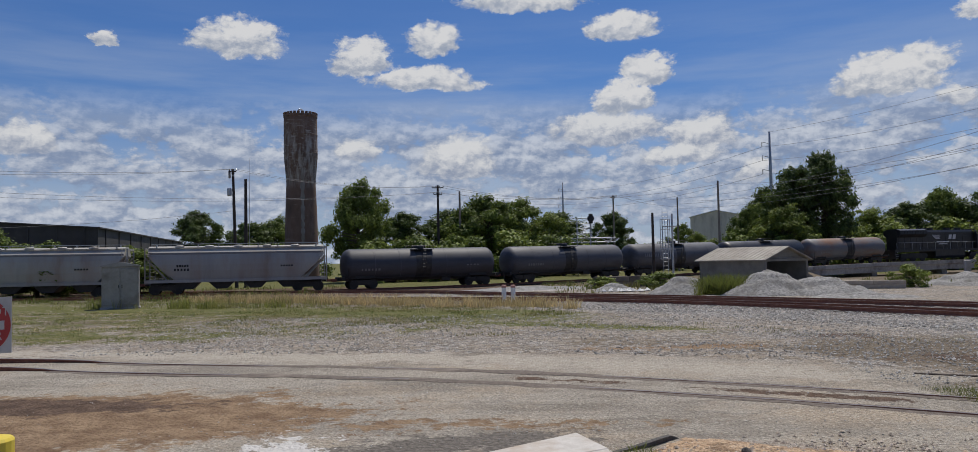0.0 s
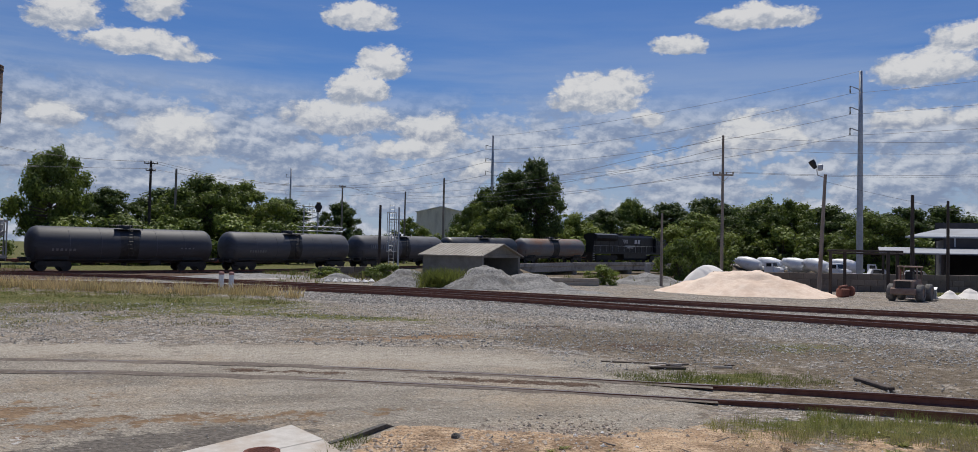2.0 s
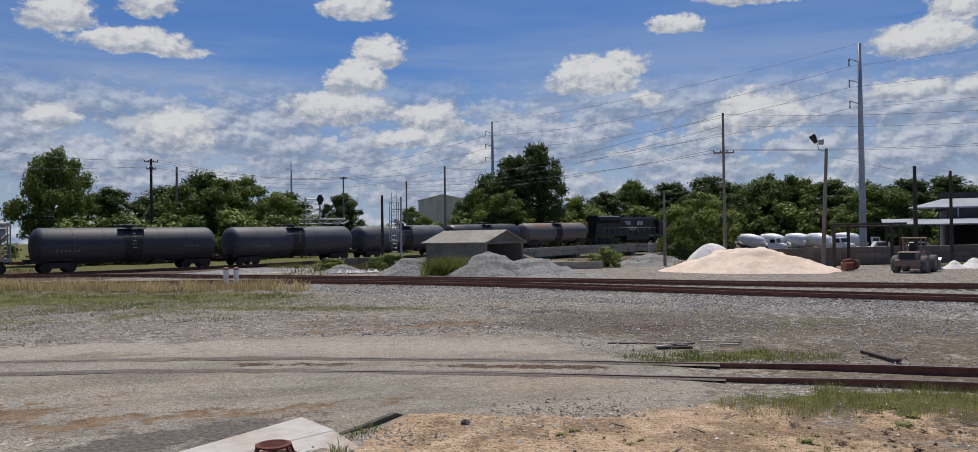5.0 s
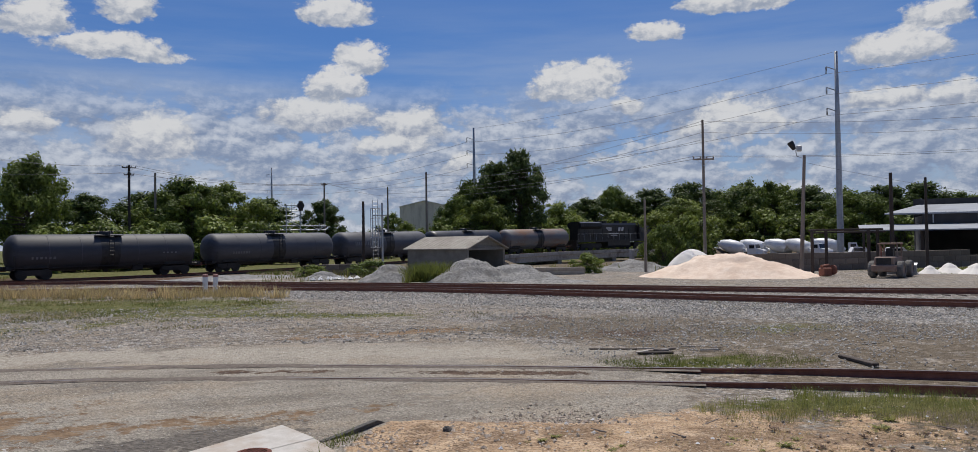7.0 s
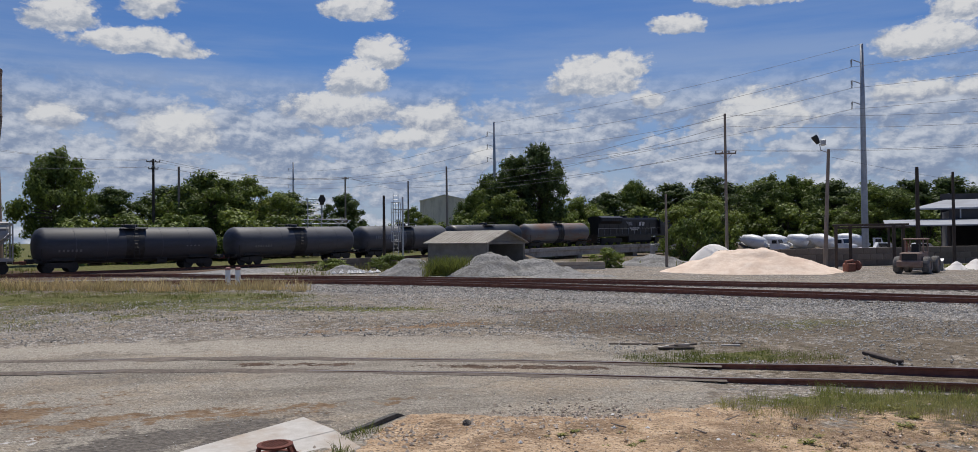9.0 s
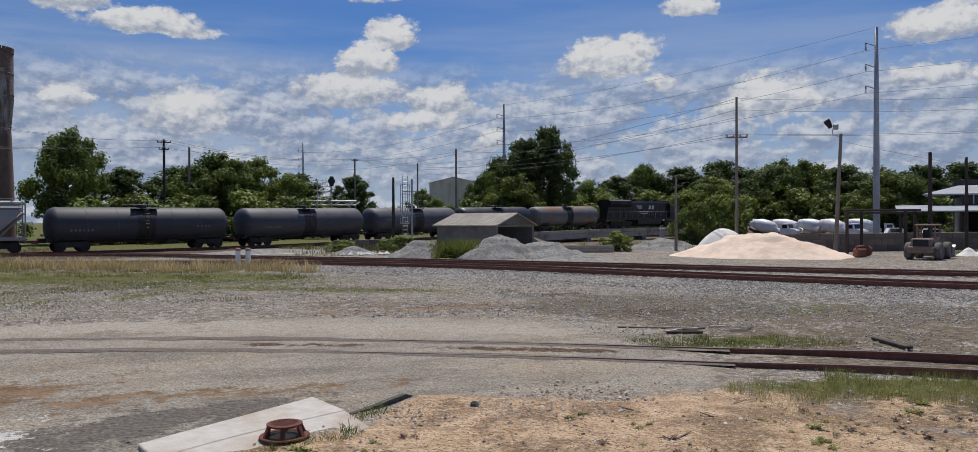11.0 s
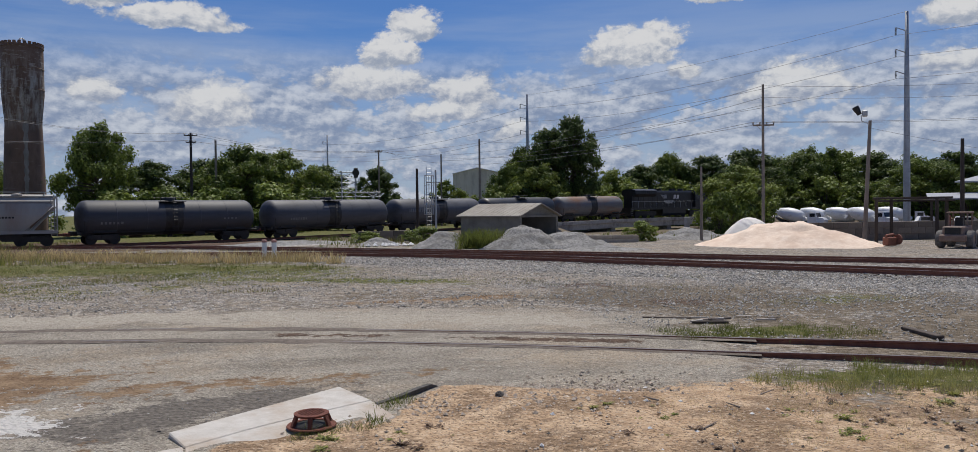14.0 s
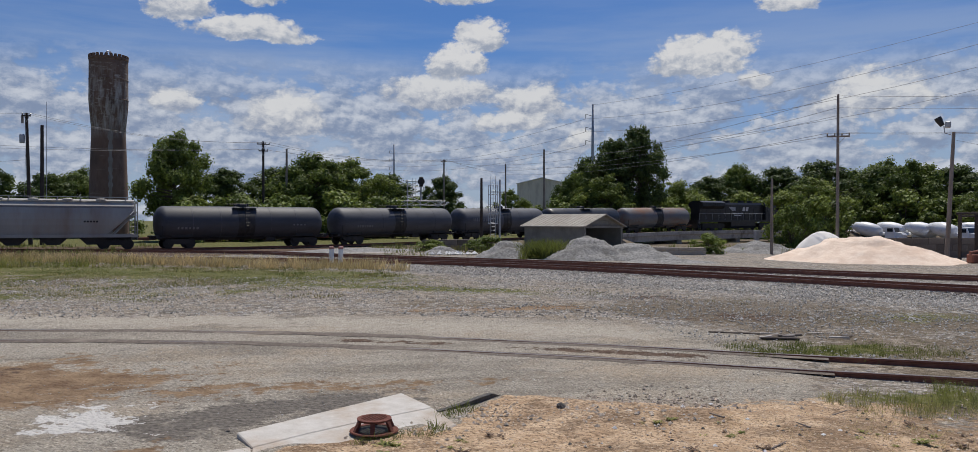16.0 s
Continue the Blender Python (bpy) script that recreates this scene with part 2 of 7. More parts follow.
DARKWOOD = material("creosoted_timber", (0.035, 0.027, 0.022), (0.07, 0.056, 0.047), 3, 0.9, 0, 0.3, stretch=(1, 1, 0.2))
GALV = material("galvanised_steel", (0.36, 0.38, 0.40), (0.46, 0.48, 0.50), 2, 0.5, 0.4, 0.05, stain=(0.28, 0.28, 0.28), stain_scale=0.4)
INSUL = material("porcelain_insulator", (0.16, 0.14, 0.13), (0.24, 0.22, 0.20), 6, 0.3, 0, 0)
WIRE = material("weathered_cable", (0.12, 0.12, 0.13), (0.19, 0.19, 0.20), 3, 0.6, 0.3, 0)
BARK = material("tree_bark", (0.075, 0.058, 0.045), (0.14, 0.115, 0.095), 5, 0.95, 0, 0.5, stretch=(1, 1, 0.3))
LEAF_A = leaf_material("mid_green_leaves", (0.134, 0.182, 0.036), (0.211, 0.262, 0.054), (0.079, 0.118, 0.028))
LEAF_B = leaf_material("dark_green_leaves", (0.079, 0.118, 0.031), (0.134, 0.177, 0.046), (0.051, 0.082, 0.024))
LEAF_C = leaf_material("light_green_leaves", (0.186, 0.237, 0.046), (0.275, 0.320, 0.069), (0.113, 0.160, 0.037))
GRASS_G = leaf_material("green_grass", (0.120, 0.145, 0.032), (0.185, 0.205, 0.052), (0.235, 0.205, 0.080), 0.45)
GRASS_D = leaf_material("dry_grass", (0.512, 0.397, 0.201), (0.634, 0.500, 0.275), (0.329, 0.275, 0.116), 0.45)
GRASS_L = leaf_material("yellow_green_grass", (0.20, 0.225, 0.050), (0.30, 0.305, 0.085), (0.38, 0.325, 0.14), 0.45)
DRYLEAF = leaf_material("withered_leaves", (0.15, 0.095, 0.060), (0.23, 0.155, 0.10), (0.10, 0.06, 0.042), 0.3)
SHEDWALL = material("dusty_block_wall", (0.169, 0.162, 0.144), (0.223, 0.216, 0.194), 2, 0.9, 0, 0.15, stain=(0.122, 0.112, 0.097), stain_scale=0.6)
SHEDROOF = material("dusty_corrugated_roof", (0.27, 0.245, 0.205), (0.36, 0.33, 0.28), 1.4, 0.75, 0.1, 0.1, stain=(0.22, 0.19, 0.155), stain_scale=0.5)
HOLE_SHADE = material("painted_hole_shade", (0.03, 0.029, 0.028), (0.05, 0.048, 0.045), 2, 0.9, 0, 0)
CREAM = material("cream_painted_concrete", (0.60, 0.55, 0.46), (0.74, 0.69, 0.59), 0.8, 0.85, 0, 0.1, stain=(0.34, 0.31, 0.27), stain_scale=0.3, stretch=(1, 1, 0.3))


def tower_brick():
    """Brown brick in courses, lime washed out of the joints round the neck and down one streak."""
    m = material("tower_brick", (0.150, 0.092, 0.066), (0.225, 0.145, 0.108), 1.4, 0.92, 0, 0.5, stain=(0.085, 0.058, 0.046), stain_scale=0.35, stretch=(1.3, 1.3, 0.5), vary=0.05)
    N, L = m.node_tree.nodes, m.node_tree.links
    b = N["Principled BSDF"]
    col = b.inputs["Base Color"].links[0].from_socket
    sep = N.new("ShaderNodeSeparateXYZ")
    co = N.new("ShaderNodeTexCoord").outputs["Object"]
    L.new(co, sep.inputs[0])

    def streaks(scale, stretch, a, z):
        mp = N.new("ShaderNodeMapping")
        mp.inputs["Scale"].default_value = stretch
        L.new(co, mp.inputs[0])
        n = N.new("ShaderNodeTexNoise")
        n.inputs["Scale"].default_value, n.inputs["Detail"].default_value, n.inputs["Roughness"].default_value = scale, 6, 0.7
        L.new(mp.outputs[0], n.inputs["Vector"])
        r = N.new("ShaderNodeMapRange")
        r.inputs[1].default_value, r.inputs[2].default_value = a, z
        L.new(n.outputs["Fac"], r.inputs[0])
        return r.outputs[0]

    def between(lo, full, end, out):
        v = None
        for a, z in ((lo, full), (out, end)):
            r = N.new("ShaderNodeMapRange")
            r.inputs[1].default_value, r.inputs[2].default_value = a, z
            L.new(sep.outputs[2], r.inputs[0])
            if v is None:
                v = r.outputs[0]
            else:
                n = N.new("ShaderNodeMath")
                n.operation = "MULTIPLY"
                L.new(v, n.inputs[0])
                L.new(r.outputs[0], n.inputs[1])
                v = n.outputs[0]
        return v

    def lay(mask, band, colour, most):
        nonlocal col
        n = N.new("ShaderNodeMath")
        n.operation = "MULTIPLY"
        L.new(mask, n.inputs[0])
        L.new(band, n.inputs[1])
        k = N.new("ShaderNodeMath")
        k.operation, k.inputs[1].default_value = "MULTIPLY", most
        L.new(n.outputs[0], k.inputs[0])
        x = N.new("ShaderNodeMix")
        x.data_type = "RGBA"
        L.new(k.outputs[0], x.inputs[0])
        L.new(col, x.inputs[6])
        x.inputs[7].default_value = (*colour, 1)
        col = x.outputs[2]

    lay(streaks(1.9, (1, 1, 0.18), 0.44, 0.62), between(13.6, 15.6, 20.5, 24.5), (0.46, 0.43, 0.39), 0.85)
    lay(streaks(2.6, (0.35, 0.35, 1.3), 0.54, 0.66), between(14.0, 17.0, 23.5, 25.5), (0.50, 0.46, 0.40), 0.7)
    lay(streaks(1.0, (0.3, 0.3, 2.6), 0.60, 0.68), between(-1.0, 1.0, 13.0, 15.0), (0.33, 0.26, 0.20), 0.6)
    L.new(col, b.inputs["Base Color"])
    return m


BRICK = tower_brick()
LIMED = material("lime_streaked_concrete", (0.20, 0.175, 0.15), (0.33, 0.30, 0.27), 1.2, 0.9, 0, 0.3, stain=(0.11, 0.085, 0.07), stain_scale=0.5, stretch=(1.6, 1.6, 0.4))
GRAVEL = material("grey_crushed_stone", (0.125, 0.122, 0.115), (0.37, 0.36, 0.34), 7, 0.95, 0, 1.0, stain=(0.13, 0.122, 0.108), stain_scale=0.9, space="World", bump_scale=11)
STONE = material("grey_gravel_stone", (0.235, 0.222, 0.202), (0.49, 0.47, 0.438), 3, 0.95, 0, 0.3, vary=0.45, island=True, space="World")
CHALK = material("white_rubble", (0.62, 0.61, 0.59), (0.80, 0.79, 0.77), 4, 0.9, 0, 0.5, vary=0.15, island=True)
SAND = material("peach_sand", (0.70, 0.54, 0.415), (0.83, 0.69, 0.56), 2.2, 0.95, 0, 0.8, stain=(0.66, 0.50, 0.38), stain_scale=0.5, stain_at=(0.52, 0.66), bump_scale=4)
WHITESAND = material("white_sand", (0.74, 0.70, 0.64), (0.82, 0.79, 0.74), 2, 0.95, 0, 0.3)
DRYDIRT = material("trodden_brown_dirt", (0.085, 0.066, 0.052), (0.19, 0.155, 0.125), 9, 0.95, 0, 0.5, stain=(0.24, 0.20, 0.16), stain_scale=0.8, stain_at=(0.55, 0.7), space="World")
PEBBLE = material("tan_pebble", (0.36, 0.29, 0.22), (0.58, 0.49, 0.40), 3, 0.95, 0, 0.3, vary=0.4, island=True, space="World")
ASPHALT = material("broken_asphalt", (0.075, 0.068, 0.060), (0.15, 0.137, 0.122), 12, 0.9, 0, 0.8)
RUSTRED = material("red_rusted_iron", (0.11, 0.032, 0.020), (0.19, 0.06, 0.036), 14, 0.85, 0.1, 0.4)
YELLOW = material("yellow_paint", (0.62, 0.47, 0.04), (0.72, 0.56, 0.06), 4, 0.5, 0, 0.06, stain=(0.34, 0.27, 0.08), stain_scale=2.5, stain_at=(0.56, 0.75))
# sign white greyed in its colour for the shade on its back-lit face
SHADED_WHITE = material("shaded_sign_white", (0.40, 0.39, 0.37), (0.50, 0.49, 0.47), 4, 0.6, 0, 0.0)
REDSIGN = material("red_sign_sheeting", (0.34, 0.028, 0.026), (0.42, 0.04, 0.036), 3, 0.5, 0, 0)
TYRE = material("dusty_tyre_rubber", (0.10, 0.095, 0.088), (0.20, 0.19, 0.175), 5, 0.9, 0, 0.3)
LOADER = material("dusty_loader_paint", (0.21, 0.135, 0.10), (0.30, 0.21, 0.165), 2, 0.75, 0, 0.1, stain=(0.26, 0.22, 0.19), stain_scale=0.9)
GLASS = material("dark_window_glass", (0.02, 0.022, 0.025), (0.03, 0.033, 0.036), 1, 0.12, 0, 0)
METALROOF = material("pale_metal_roof", (0.27, 0.285, 0.31), (0.34, 0.355, 0.38), 0.6, 0.65, 0.1, 0.03, stain=(0.23, 0.23, 0.23), stain_scale=0.25)
WAREHOUSE = material("dark_sheet_metal_wall", (0.040, 0.038, 0.040), (0.062, 0.058, 0.060), 0.8, 0.7, 0.1, 0.05, stain=(0.085, 0.078, 0.075), stain_scale=0.2)
SILVER = material("silver_cabinet_paint", (0.27, 0.262, 0.235), (0.35, 0.34, 0.31), 2.5, 0.5, 0.3, 0.05, stain=(0.20, 0.18, 0.15), stain_scale=1.0)
TRUCKWHITE = material("white_truck_paint", (0.74, 0.75, 0.75), (0.82, 0.82, 0.82), 1.5, 0.4, 0, 0.03, stain=(0.50, 0.48, 0.44), stain_scale=0.8, stain_at=(0.55, 0.8), vary=0.08)


# ---- mesh helpers ----
def part(name, bm, mat, parent=None, label="", smooth=False, place=None):
    """Links a bmesh as one mesh object, under a thing where parent is given."""
    me = bpy.data.meshes.new(name)
    if smooth:
        for f in bm.faces:
            f.smooth = True
    bm.to_mesh(me)
    bm.free()
    for m in mat if isinstance(mat, (list, tuple)) else [mat]:
        me.materials.append(m)
    ob = new(name, me)
    if parent:
        ob.parent = parent
    if place is not None:
        ob.matrix_basis = place
    if label:
        ob["label"] = label
    return ob


def empty(name, m, label, category, group="", kind=""):
    e = new(name)
    e.empty_display_size = 0.3
    e.matrix_basis = m
    return tagged(e, label, category, group, kind)


def box(bm, size, at=(0, 0, 0), turn=None, bevel=0.0):
    r = bmesh.ops.create_cube(bm, size=1.0, matrix=Matrix.Translation(at) @ (turn or Matrix()) @ Matrix.Diagonal((*size, 1)))
    if bevel:
        es = list({e for v in r["verts"] for e in v.link_edges})
        bmesh.ops.bevel(bm, geom=es, offset=bevel, segments=1, affect="EDGES")
    return bm


def rod(bm, a, b, r1, r2=None, seg=8, caps=True):
    a, b = Vector(a), Vector(b)
    d = b - a
    q = d.to_track_quat("Z", "Y").to_matrix().to_4x4()
    bmesh.ops.create_cone(bm, cap_ends=caps, segments=seg, radius1=r1, radius2=r1 if r2 is None else r2, depth=d.length,
                          matrix=Matrix.Translation((a + b) / 2) @ q)
    return bm


def lathe(bm, profile, seg=24, m=None):
    """Turns (radius, height) pairs about z."""
    m = m or Matrix()
    rings = []
    for r, z in profile:
        if r < 1e-4:
            rings.append([bm.verts.new(m @ Vector((0, 0, z)))])
        else:
            rings.append([bm.verts.new(m @ Vector((r * math.cos(2 * math.pi * i / seg), r * math.sin(2 * math.pi * i / seg), z))) for i in range(seg)])
    for p, q in zip(rings, rings[1:]):
        for i in range(seg):
            j = (i + 1) % seg
            if len(p) == 1 and len(q) == 1:
                continue
            if len(p) == 1:
                bm.faces.new((p[0], q[j], q[i]))
            elif len(q) == 1:
                bm.faces.new((p[i], p[j], q[0]))
            else:
                bm.faces.new((p[i], p[j], q[j], q[i]))
    bmesh.ops.recalc_face_normals(bm, faces=bm.faces[:])
    return bm


def prism(bm, outline, y0, y1, m=None):
    """An outline in x, z pushed along y."""
    m = m or Matrix()
    a = [bm.verts.new(m @ Vector((x, y0, z))) for x, z in outline]
    b = [bm.verts.new(m @ Vector((x, y1, z))) for x, z in outline]
    n = len(a)
    bm.faces.new(a[::-1])
    bm.faces.new(b)
    for i in range(n):
        bm.faces.new((a[i], a[(i + 1) % n], b[(i + 1) % n], b[i]))
    bmesh.ops.recalc_face_normals(bm, faces=bm.faces[:])
    return bm


def B():
    return bmesh.new()


def polar(az, d, z=0.0):
    """A place d metres off, az degrees right of +y."""
    return Vector((d * math.sin(radians(az)), d * math.cos(radians(az)), z))


def smooth01(v, a, b):
    t = np.clip((np.asarray(v, float) - a) / (b - a), 0, 1)
    return t * t * (3 - 2 * t)


# ---- lines of the tracks (x, y, height of the rail head) ----
def spline(pts, step):
    """A smooth line through the points, sampled about every step metres."""
    P = [Vector(p) for p in pts]
    P = [2 * P[0] - P[1]] + P + [2 * P[-1] - P[-2]]
    out = []
    for i in range(1, len(P) - 2):
        a, b, c, d = P[i - 1:i + 3]
        n = max(2, int((c - b).length / step))
        for k in range(n):
            t = k / n
            out.append(0.5 * ((2 * b) + (c - a) * t + (2 * a - 5 * b + 4 * c - d) * t * t + (3 * b - a - 3 * c + d) * t ** 3))
    out.append(P[-2])
    return out


def even(line, gap, start=0.0):
    """Places and headings every gap metres along a line."""
    out, left = [], start
    for a, b in zip(line, line[1:]):
        seg = (b - a).length
        while left <= seg:
            out.append((a.lerp(b, left / seg), (b - a).normalized()))
            left += gap
        left -= seg
    return out


TRAIN_LINE = spline([(-120, 30, 0.1), (-60, 56.5, 0.05), (-40, 63, 0.0), (-22, 67.8, 0.0), (-8, 72.5, 0.0), (6.5, 80, 0.1), (22, 90.5, 0.32), (38.5, 101.5, 0.65),
                     (56, 110.5, 0.95), (78, 118, 1.1), (105, 122, 1.1), (170, 126, 1.0)], 1.5)
NEAR_LINE = spline([(-60, 21.5, 0.13), (-30, 21.6, 0.13), (-13, 19.3, 0.11), (-9, 18.4, 0.03), (-2.6, 16.8, 0.02), (1.1, 15.4, 0.02), (5.35, 13.2, 0.02), (8.2, 11.4, 0.035), (9.9, 10.25, 0.07),
                    (11.8, 8.75, 0.10), (17, 4.4, 0.11), (26, -4, 0.11)], 1.0)
MID_LINE = spline([(-70, 70, 0.1), (-25, 57.5, 0.1), (-9, 50.8, 0.12), (3.2, 44.0, 0.2), (9.0, 39.3, 0.22), (13.7, 33.7, 0.22), (17.3, 28.4, 0.22), (21.0, 23.0, 0.22), (24.6, 18.2, 0.22),
                   (34, 6, 0.22), (50, -14, 0.22)], 1.0)
BACK_LINE = spline([(-45, 78, 0.0), (-9, 62.5, 0.1), (0, 54.0, 0.16), (9, 44.6, 0.2), (15.6, 38.0, 0.2), (20.2, 33.0, 0.2), (25, 27.6, 0.2), (30.5, 22.4, 0.2), (42, 12, 0.2), (60, -4, 0.2)], 1.0)


def off_line(X, Y, line, step=2):
    """Distance of many places from a line, and its height there."""
    best = np.full(X.shape, 1e9)
    hz = np.zeros(X.shape)
    for p in line[::step] + [line[-1]]:
        d = (X - p.x) ** 2 + (Y - p.y) ** 2
        near = d < best
        best = np.where(near, d, best)
        hz = np.where(near, p.z, hz)
    return np.sqrt(best), hz


def ground_height(X, Y):
    X, Y = np.asarray(X, float), np.asarray(Y, float)
    z = -0.9 * smooth01(Y, 44, 74) * smooth01(X - 0.12 * Y, 24, 34)      # the yard behind the block wall lies lower
    d, h = off_line(X, Y, TRAIN_LINE)
    gap = smooth01(X, 40, 44) * (1 - smooth01(X, 78, 82))
    bank = (1 - smooth01(d, 2.6, 6.5)) * (1 - gap)
    z = z * (1 - bank) + (h - 0.24) * bank
    for line in (MID_LINE, BACK_LINE):
        d, h = off_line(X, Y, line)
        bank = 1 - smooth01(d, 1.5, 3.2)
        z = z * (1 - bank) + (h - 0.19) * bank
    # dirt heaped up beside the paving in front
    z = z + 0.10 * smooth01(X - 0.25 * (10.5 - Y), 1.7, 2.6) * (1 - smooth01(Y + 0.55 * X, 11.0, 12.0)) * (1 - smooth01(X, 5.5, 8))
    return z


GX, GY = np.arange(-60, 100.1, 0.5), np.arange(-12, 140.1, 0.5)
GZ = ground_height(*np.meshgrid(GX, GY))


def ground_at(x, y):
    """Height of the ground, from a half-metre grid."""
    if not (-60 <= x < 100 and -12 <= y < 140):
        return float(ground_height(np.array([x]), np.array([y]))[0])
    u, v = (x + 60) * 2, (y + 12) * 2
    i, j = int(u), int(v)
    u, v = u - i, v - j
    return float((GZ[j, i] * (1 - u) + GZ[j, i + 1] * u) * (1 - v) + (GZ[j + 1, i] * (1 - u) + GZ[j + 1, i + 1] * u) * v)


# ---- ground ----
def ground_material():
    m = bpy.data.materials.new("yard_ground")
    m.use_nodes = True
    nt = m.node_tree
    N, L = nt.nodes, nt.links
    b = N["Principled BSDF"]
    b.inputs["Roughness"].default_value = 0.95
    b.inputs["Specular IOR Level"].default_value = 0.2
    co = N.new("ShaderNodeNewGeometry").outputs["Position"]

    def tex(s, detail=7, rough=0.62, stretch=None):
        n = N.new("ShaderNodeTexNoise")
        n.inputs["Scale"].default_value, n.inputs["Detail"].default_value, n.inputs["Roughness"].default_value = s, detail, rough
        if stretch:
            mp = N.new("ShaderNodeMapping")
            mp.inputs["Scale"].default_value = stretch
            mp.inputs["Rotation"].default_value = (0, 0, radians(25))
            L.new(co, mp.inputs[0])
            L.new(mp.outputs[0], n.inputs["Vector"])
        else:
            L.new(co, n.inputs["Vector"])
        return n.outputs["Fac"]

    def rng(v, a, z, c=0.0, d=1.0):
        n = N.new("ShaderNodeMapRange")
        for i, x in ((1, a), (2, z), (3, c), (4, d)):
            n.inputs[i].default_value = x
        L.new(v, n.inputs[0])
        return n.outputs[0]

    def mix(f, a, c):
        n = N.new("ShaderNodeMix")
        n.data_type = "RGBA"
        L.new(f, n.inputs[0])
        for i, v in ((6, a), (7, c)):
            if isinstance(v, tuple):
                n.inputs[i].default_value = (*v, 1)
            else:
                L.new(v, n.inputs[i])
        return n.outputs[2]

    def mth(op, a, c):
        n = N.new("ShaderNodeMath")
        n.operation = op
        for i, v in enumerate((a, c)):
            if isinstance(v, (int, float)):
                n.inputs[i].default_value = v
            else:
                L.new(v, n.inputs[i])
        return n.outputs[0]

    edge = tex(0.9, 8, 0.7)
    edge2 = tex(4.5, 8, 0.7)
    ragged = mth("ADD", mth("MULTIPLY", mth("SUBTRACT", edge, 0.5), 1.9), mth("MULTIPLY", mth("SUBTRACT", edge2, 0.5), 1.5))

    def cover(name, lo=0.42, hi=0.58):
        a = N.new("ShaderNodeAttribute")
        a.attribute_name = name
        return rng(mth("ADD", a.outputs["Fac"], mth("MULTIPLY", ragged, 1.0)), lo, hi)

    # crushed stone: cells of light and dark
    vor = N.new("ShaderNodeTexVoronoi")
    vor.inputs["Scale"].default_value = 15.0
    L.new(co, vor.inputs["Vector"])
    vs = N.new("ShaderNodeSeparateColor")
    L.new(vor.outputs["Color"], vs.inputs[0])
    stones = mix(rng(vs.outputs[0], 0.1, 0.95), (0.150, 0.138, 0.122), (0.62, 0.59, 0.55))
    vorf = N.new("ShaderNodeTexVoronoi")
    vorf.inputs["Scale"].default_value = 46.0
    L.new(co, vorf.inputs["Vector"])
    fs = N.new("ShaderNodeSeparateColor")
    L.new(vorf.outputs["Color"], fs.inputs[0])
    vor2 = N.new("ShaderNodeTexVoronoi")
    vor2.inputs["Scale"].default_value = 6.5
    L.new(co, vor2.inputs["Vector"])
    vs2 = N.new("ShaderNodeSeparateColor")
    L.new(vor2.outputs["Color"], vs2.inputs[0])
    stones = mix(rng(vs2.outputs[1], 0.62, 0.70, 0.0, 0.75), stones, (0.135, 0.110, 0.088))
    stones = mix(rng(vs2.outputs[2], 0.74, 0.80, 0.0, 0.75), stones, (0.66, 0.61, 0.54))
    # cell rims darkened: shade between the stones put into the colour
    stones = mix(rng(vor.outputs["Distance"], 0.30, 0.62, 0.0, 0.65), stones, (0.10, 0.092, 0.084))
    dusty = mix(rng(tex(0.35), 0.42, 0.62), (0.305, 0.252, 0.196), (0.435, 0.375, 0.302))
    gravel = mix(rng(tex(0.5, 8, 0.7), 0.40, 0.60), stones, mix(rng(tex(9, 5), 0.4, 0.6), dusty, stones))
    # weathered paving
    pave = mix(rng(tex(26, 4, 0.8), 0.36, 0.64), (0.245, 0.220, 0.186), (0.50, 0.460, 0.395))
    pave = mix(rng(tex(0.45, 8, 0.65, (0.5, 1.4, 1)), 0.47, 0.60, 0, 0.75), pave, mix(rng(tex(20, 4), 0.4, 0.6), (0.165, 0.148, 0.126), (0.25, 0.225, 0.19)))
    pave = mix(rng(tex(0.27, 8, 0.65), 0.50, 0.62, 0, 0.75), pave, mix(rng(tex(8, 6), 0.35, 0.65), (0.34, 0.28, 0.215), (0.47, 0.40, 0.315)))
    crack = N.new("ShaderNodeTexVoronoi")
    crack.feature = "DISTANCE_TO_EDGE"
    crack.inputs["Scale"].default_value = 0.30
    wob = N.new("ShaderNodeVectorMath")
    wob.operation = "ADD"
    wn = N.new("ShaderNodeTexNoise")
    wn.inputs["Scale"].default_value, wn.inputs["Detail"].default_value = 1.3, 5
    L.new(co, wn.inputs["Vector"])
    L.new(co, wob.inputs[0])
    L.new(wn.outputs["Color"], wob.inputs[1])
    L.new(wob.outputs[0], crack.inputs["Vector"])
    pave = mix(rng(fs.outputs[1], 0.84, 0.90, 0.0, 0.55), pave, (0.58, 0.54, 0.47))
    pave = mix(rng(fs.outputs[2], 0.84, 0.90, 0.0, 0.55), pave, (0.12, 0.103, 0.087))
    pave = mix(rng(tex(1.6, 8, 0.75), 0.54, 0.66, 0.0, 0.55), pave, (0.23, 0.195, 0.158))
    pave = mix(rng(crack.outputs["Distance"], 0.002, 0.010, 0.35, 0.0), pave, (0.15, 0.138, 0.125))
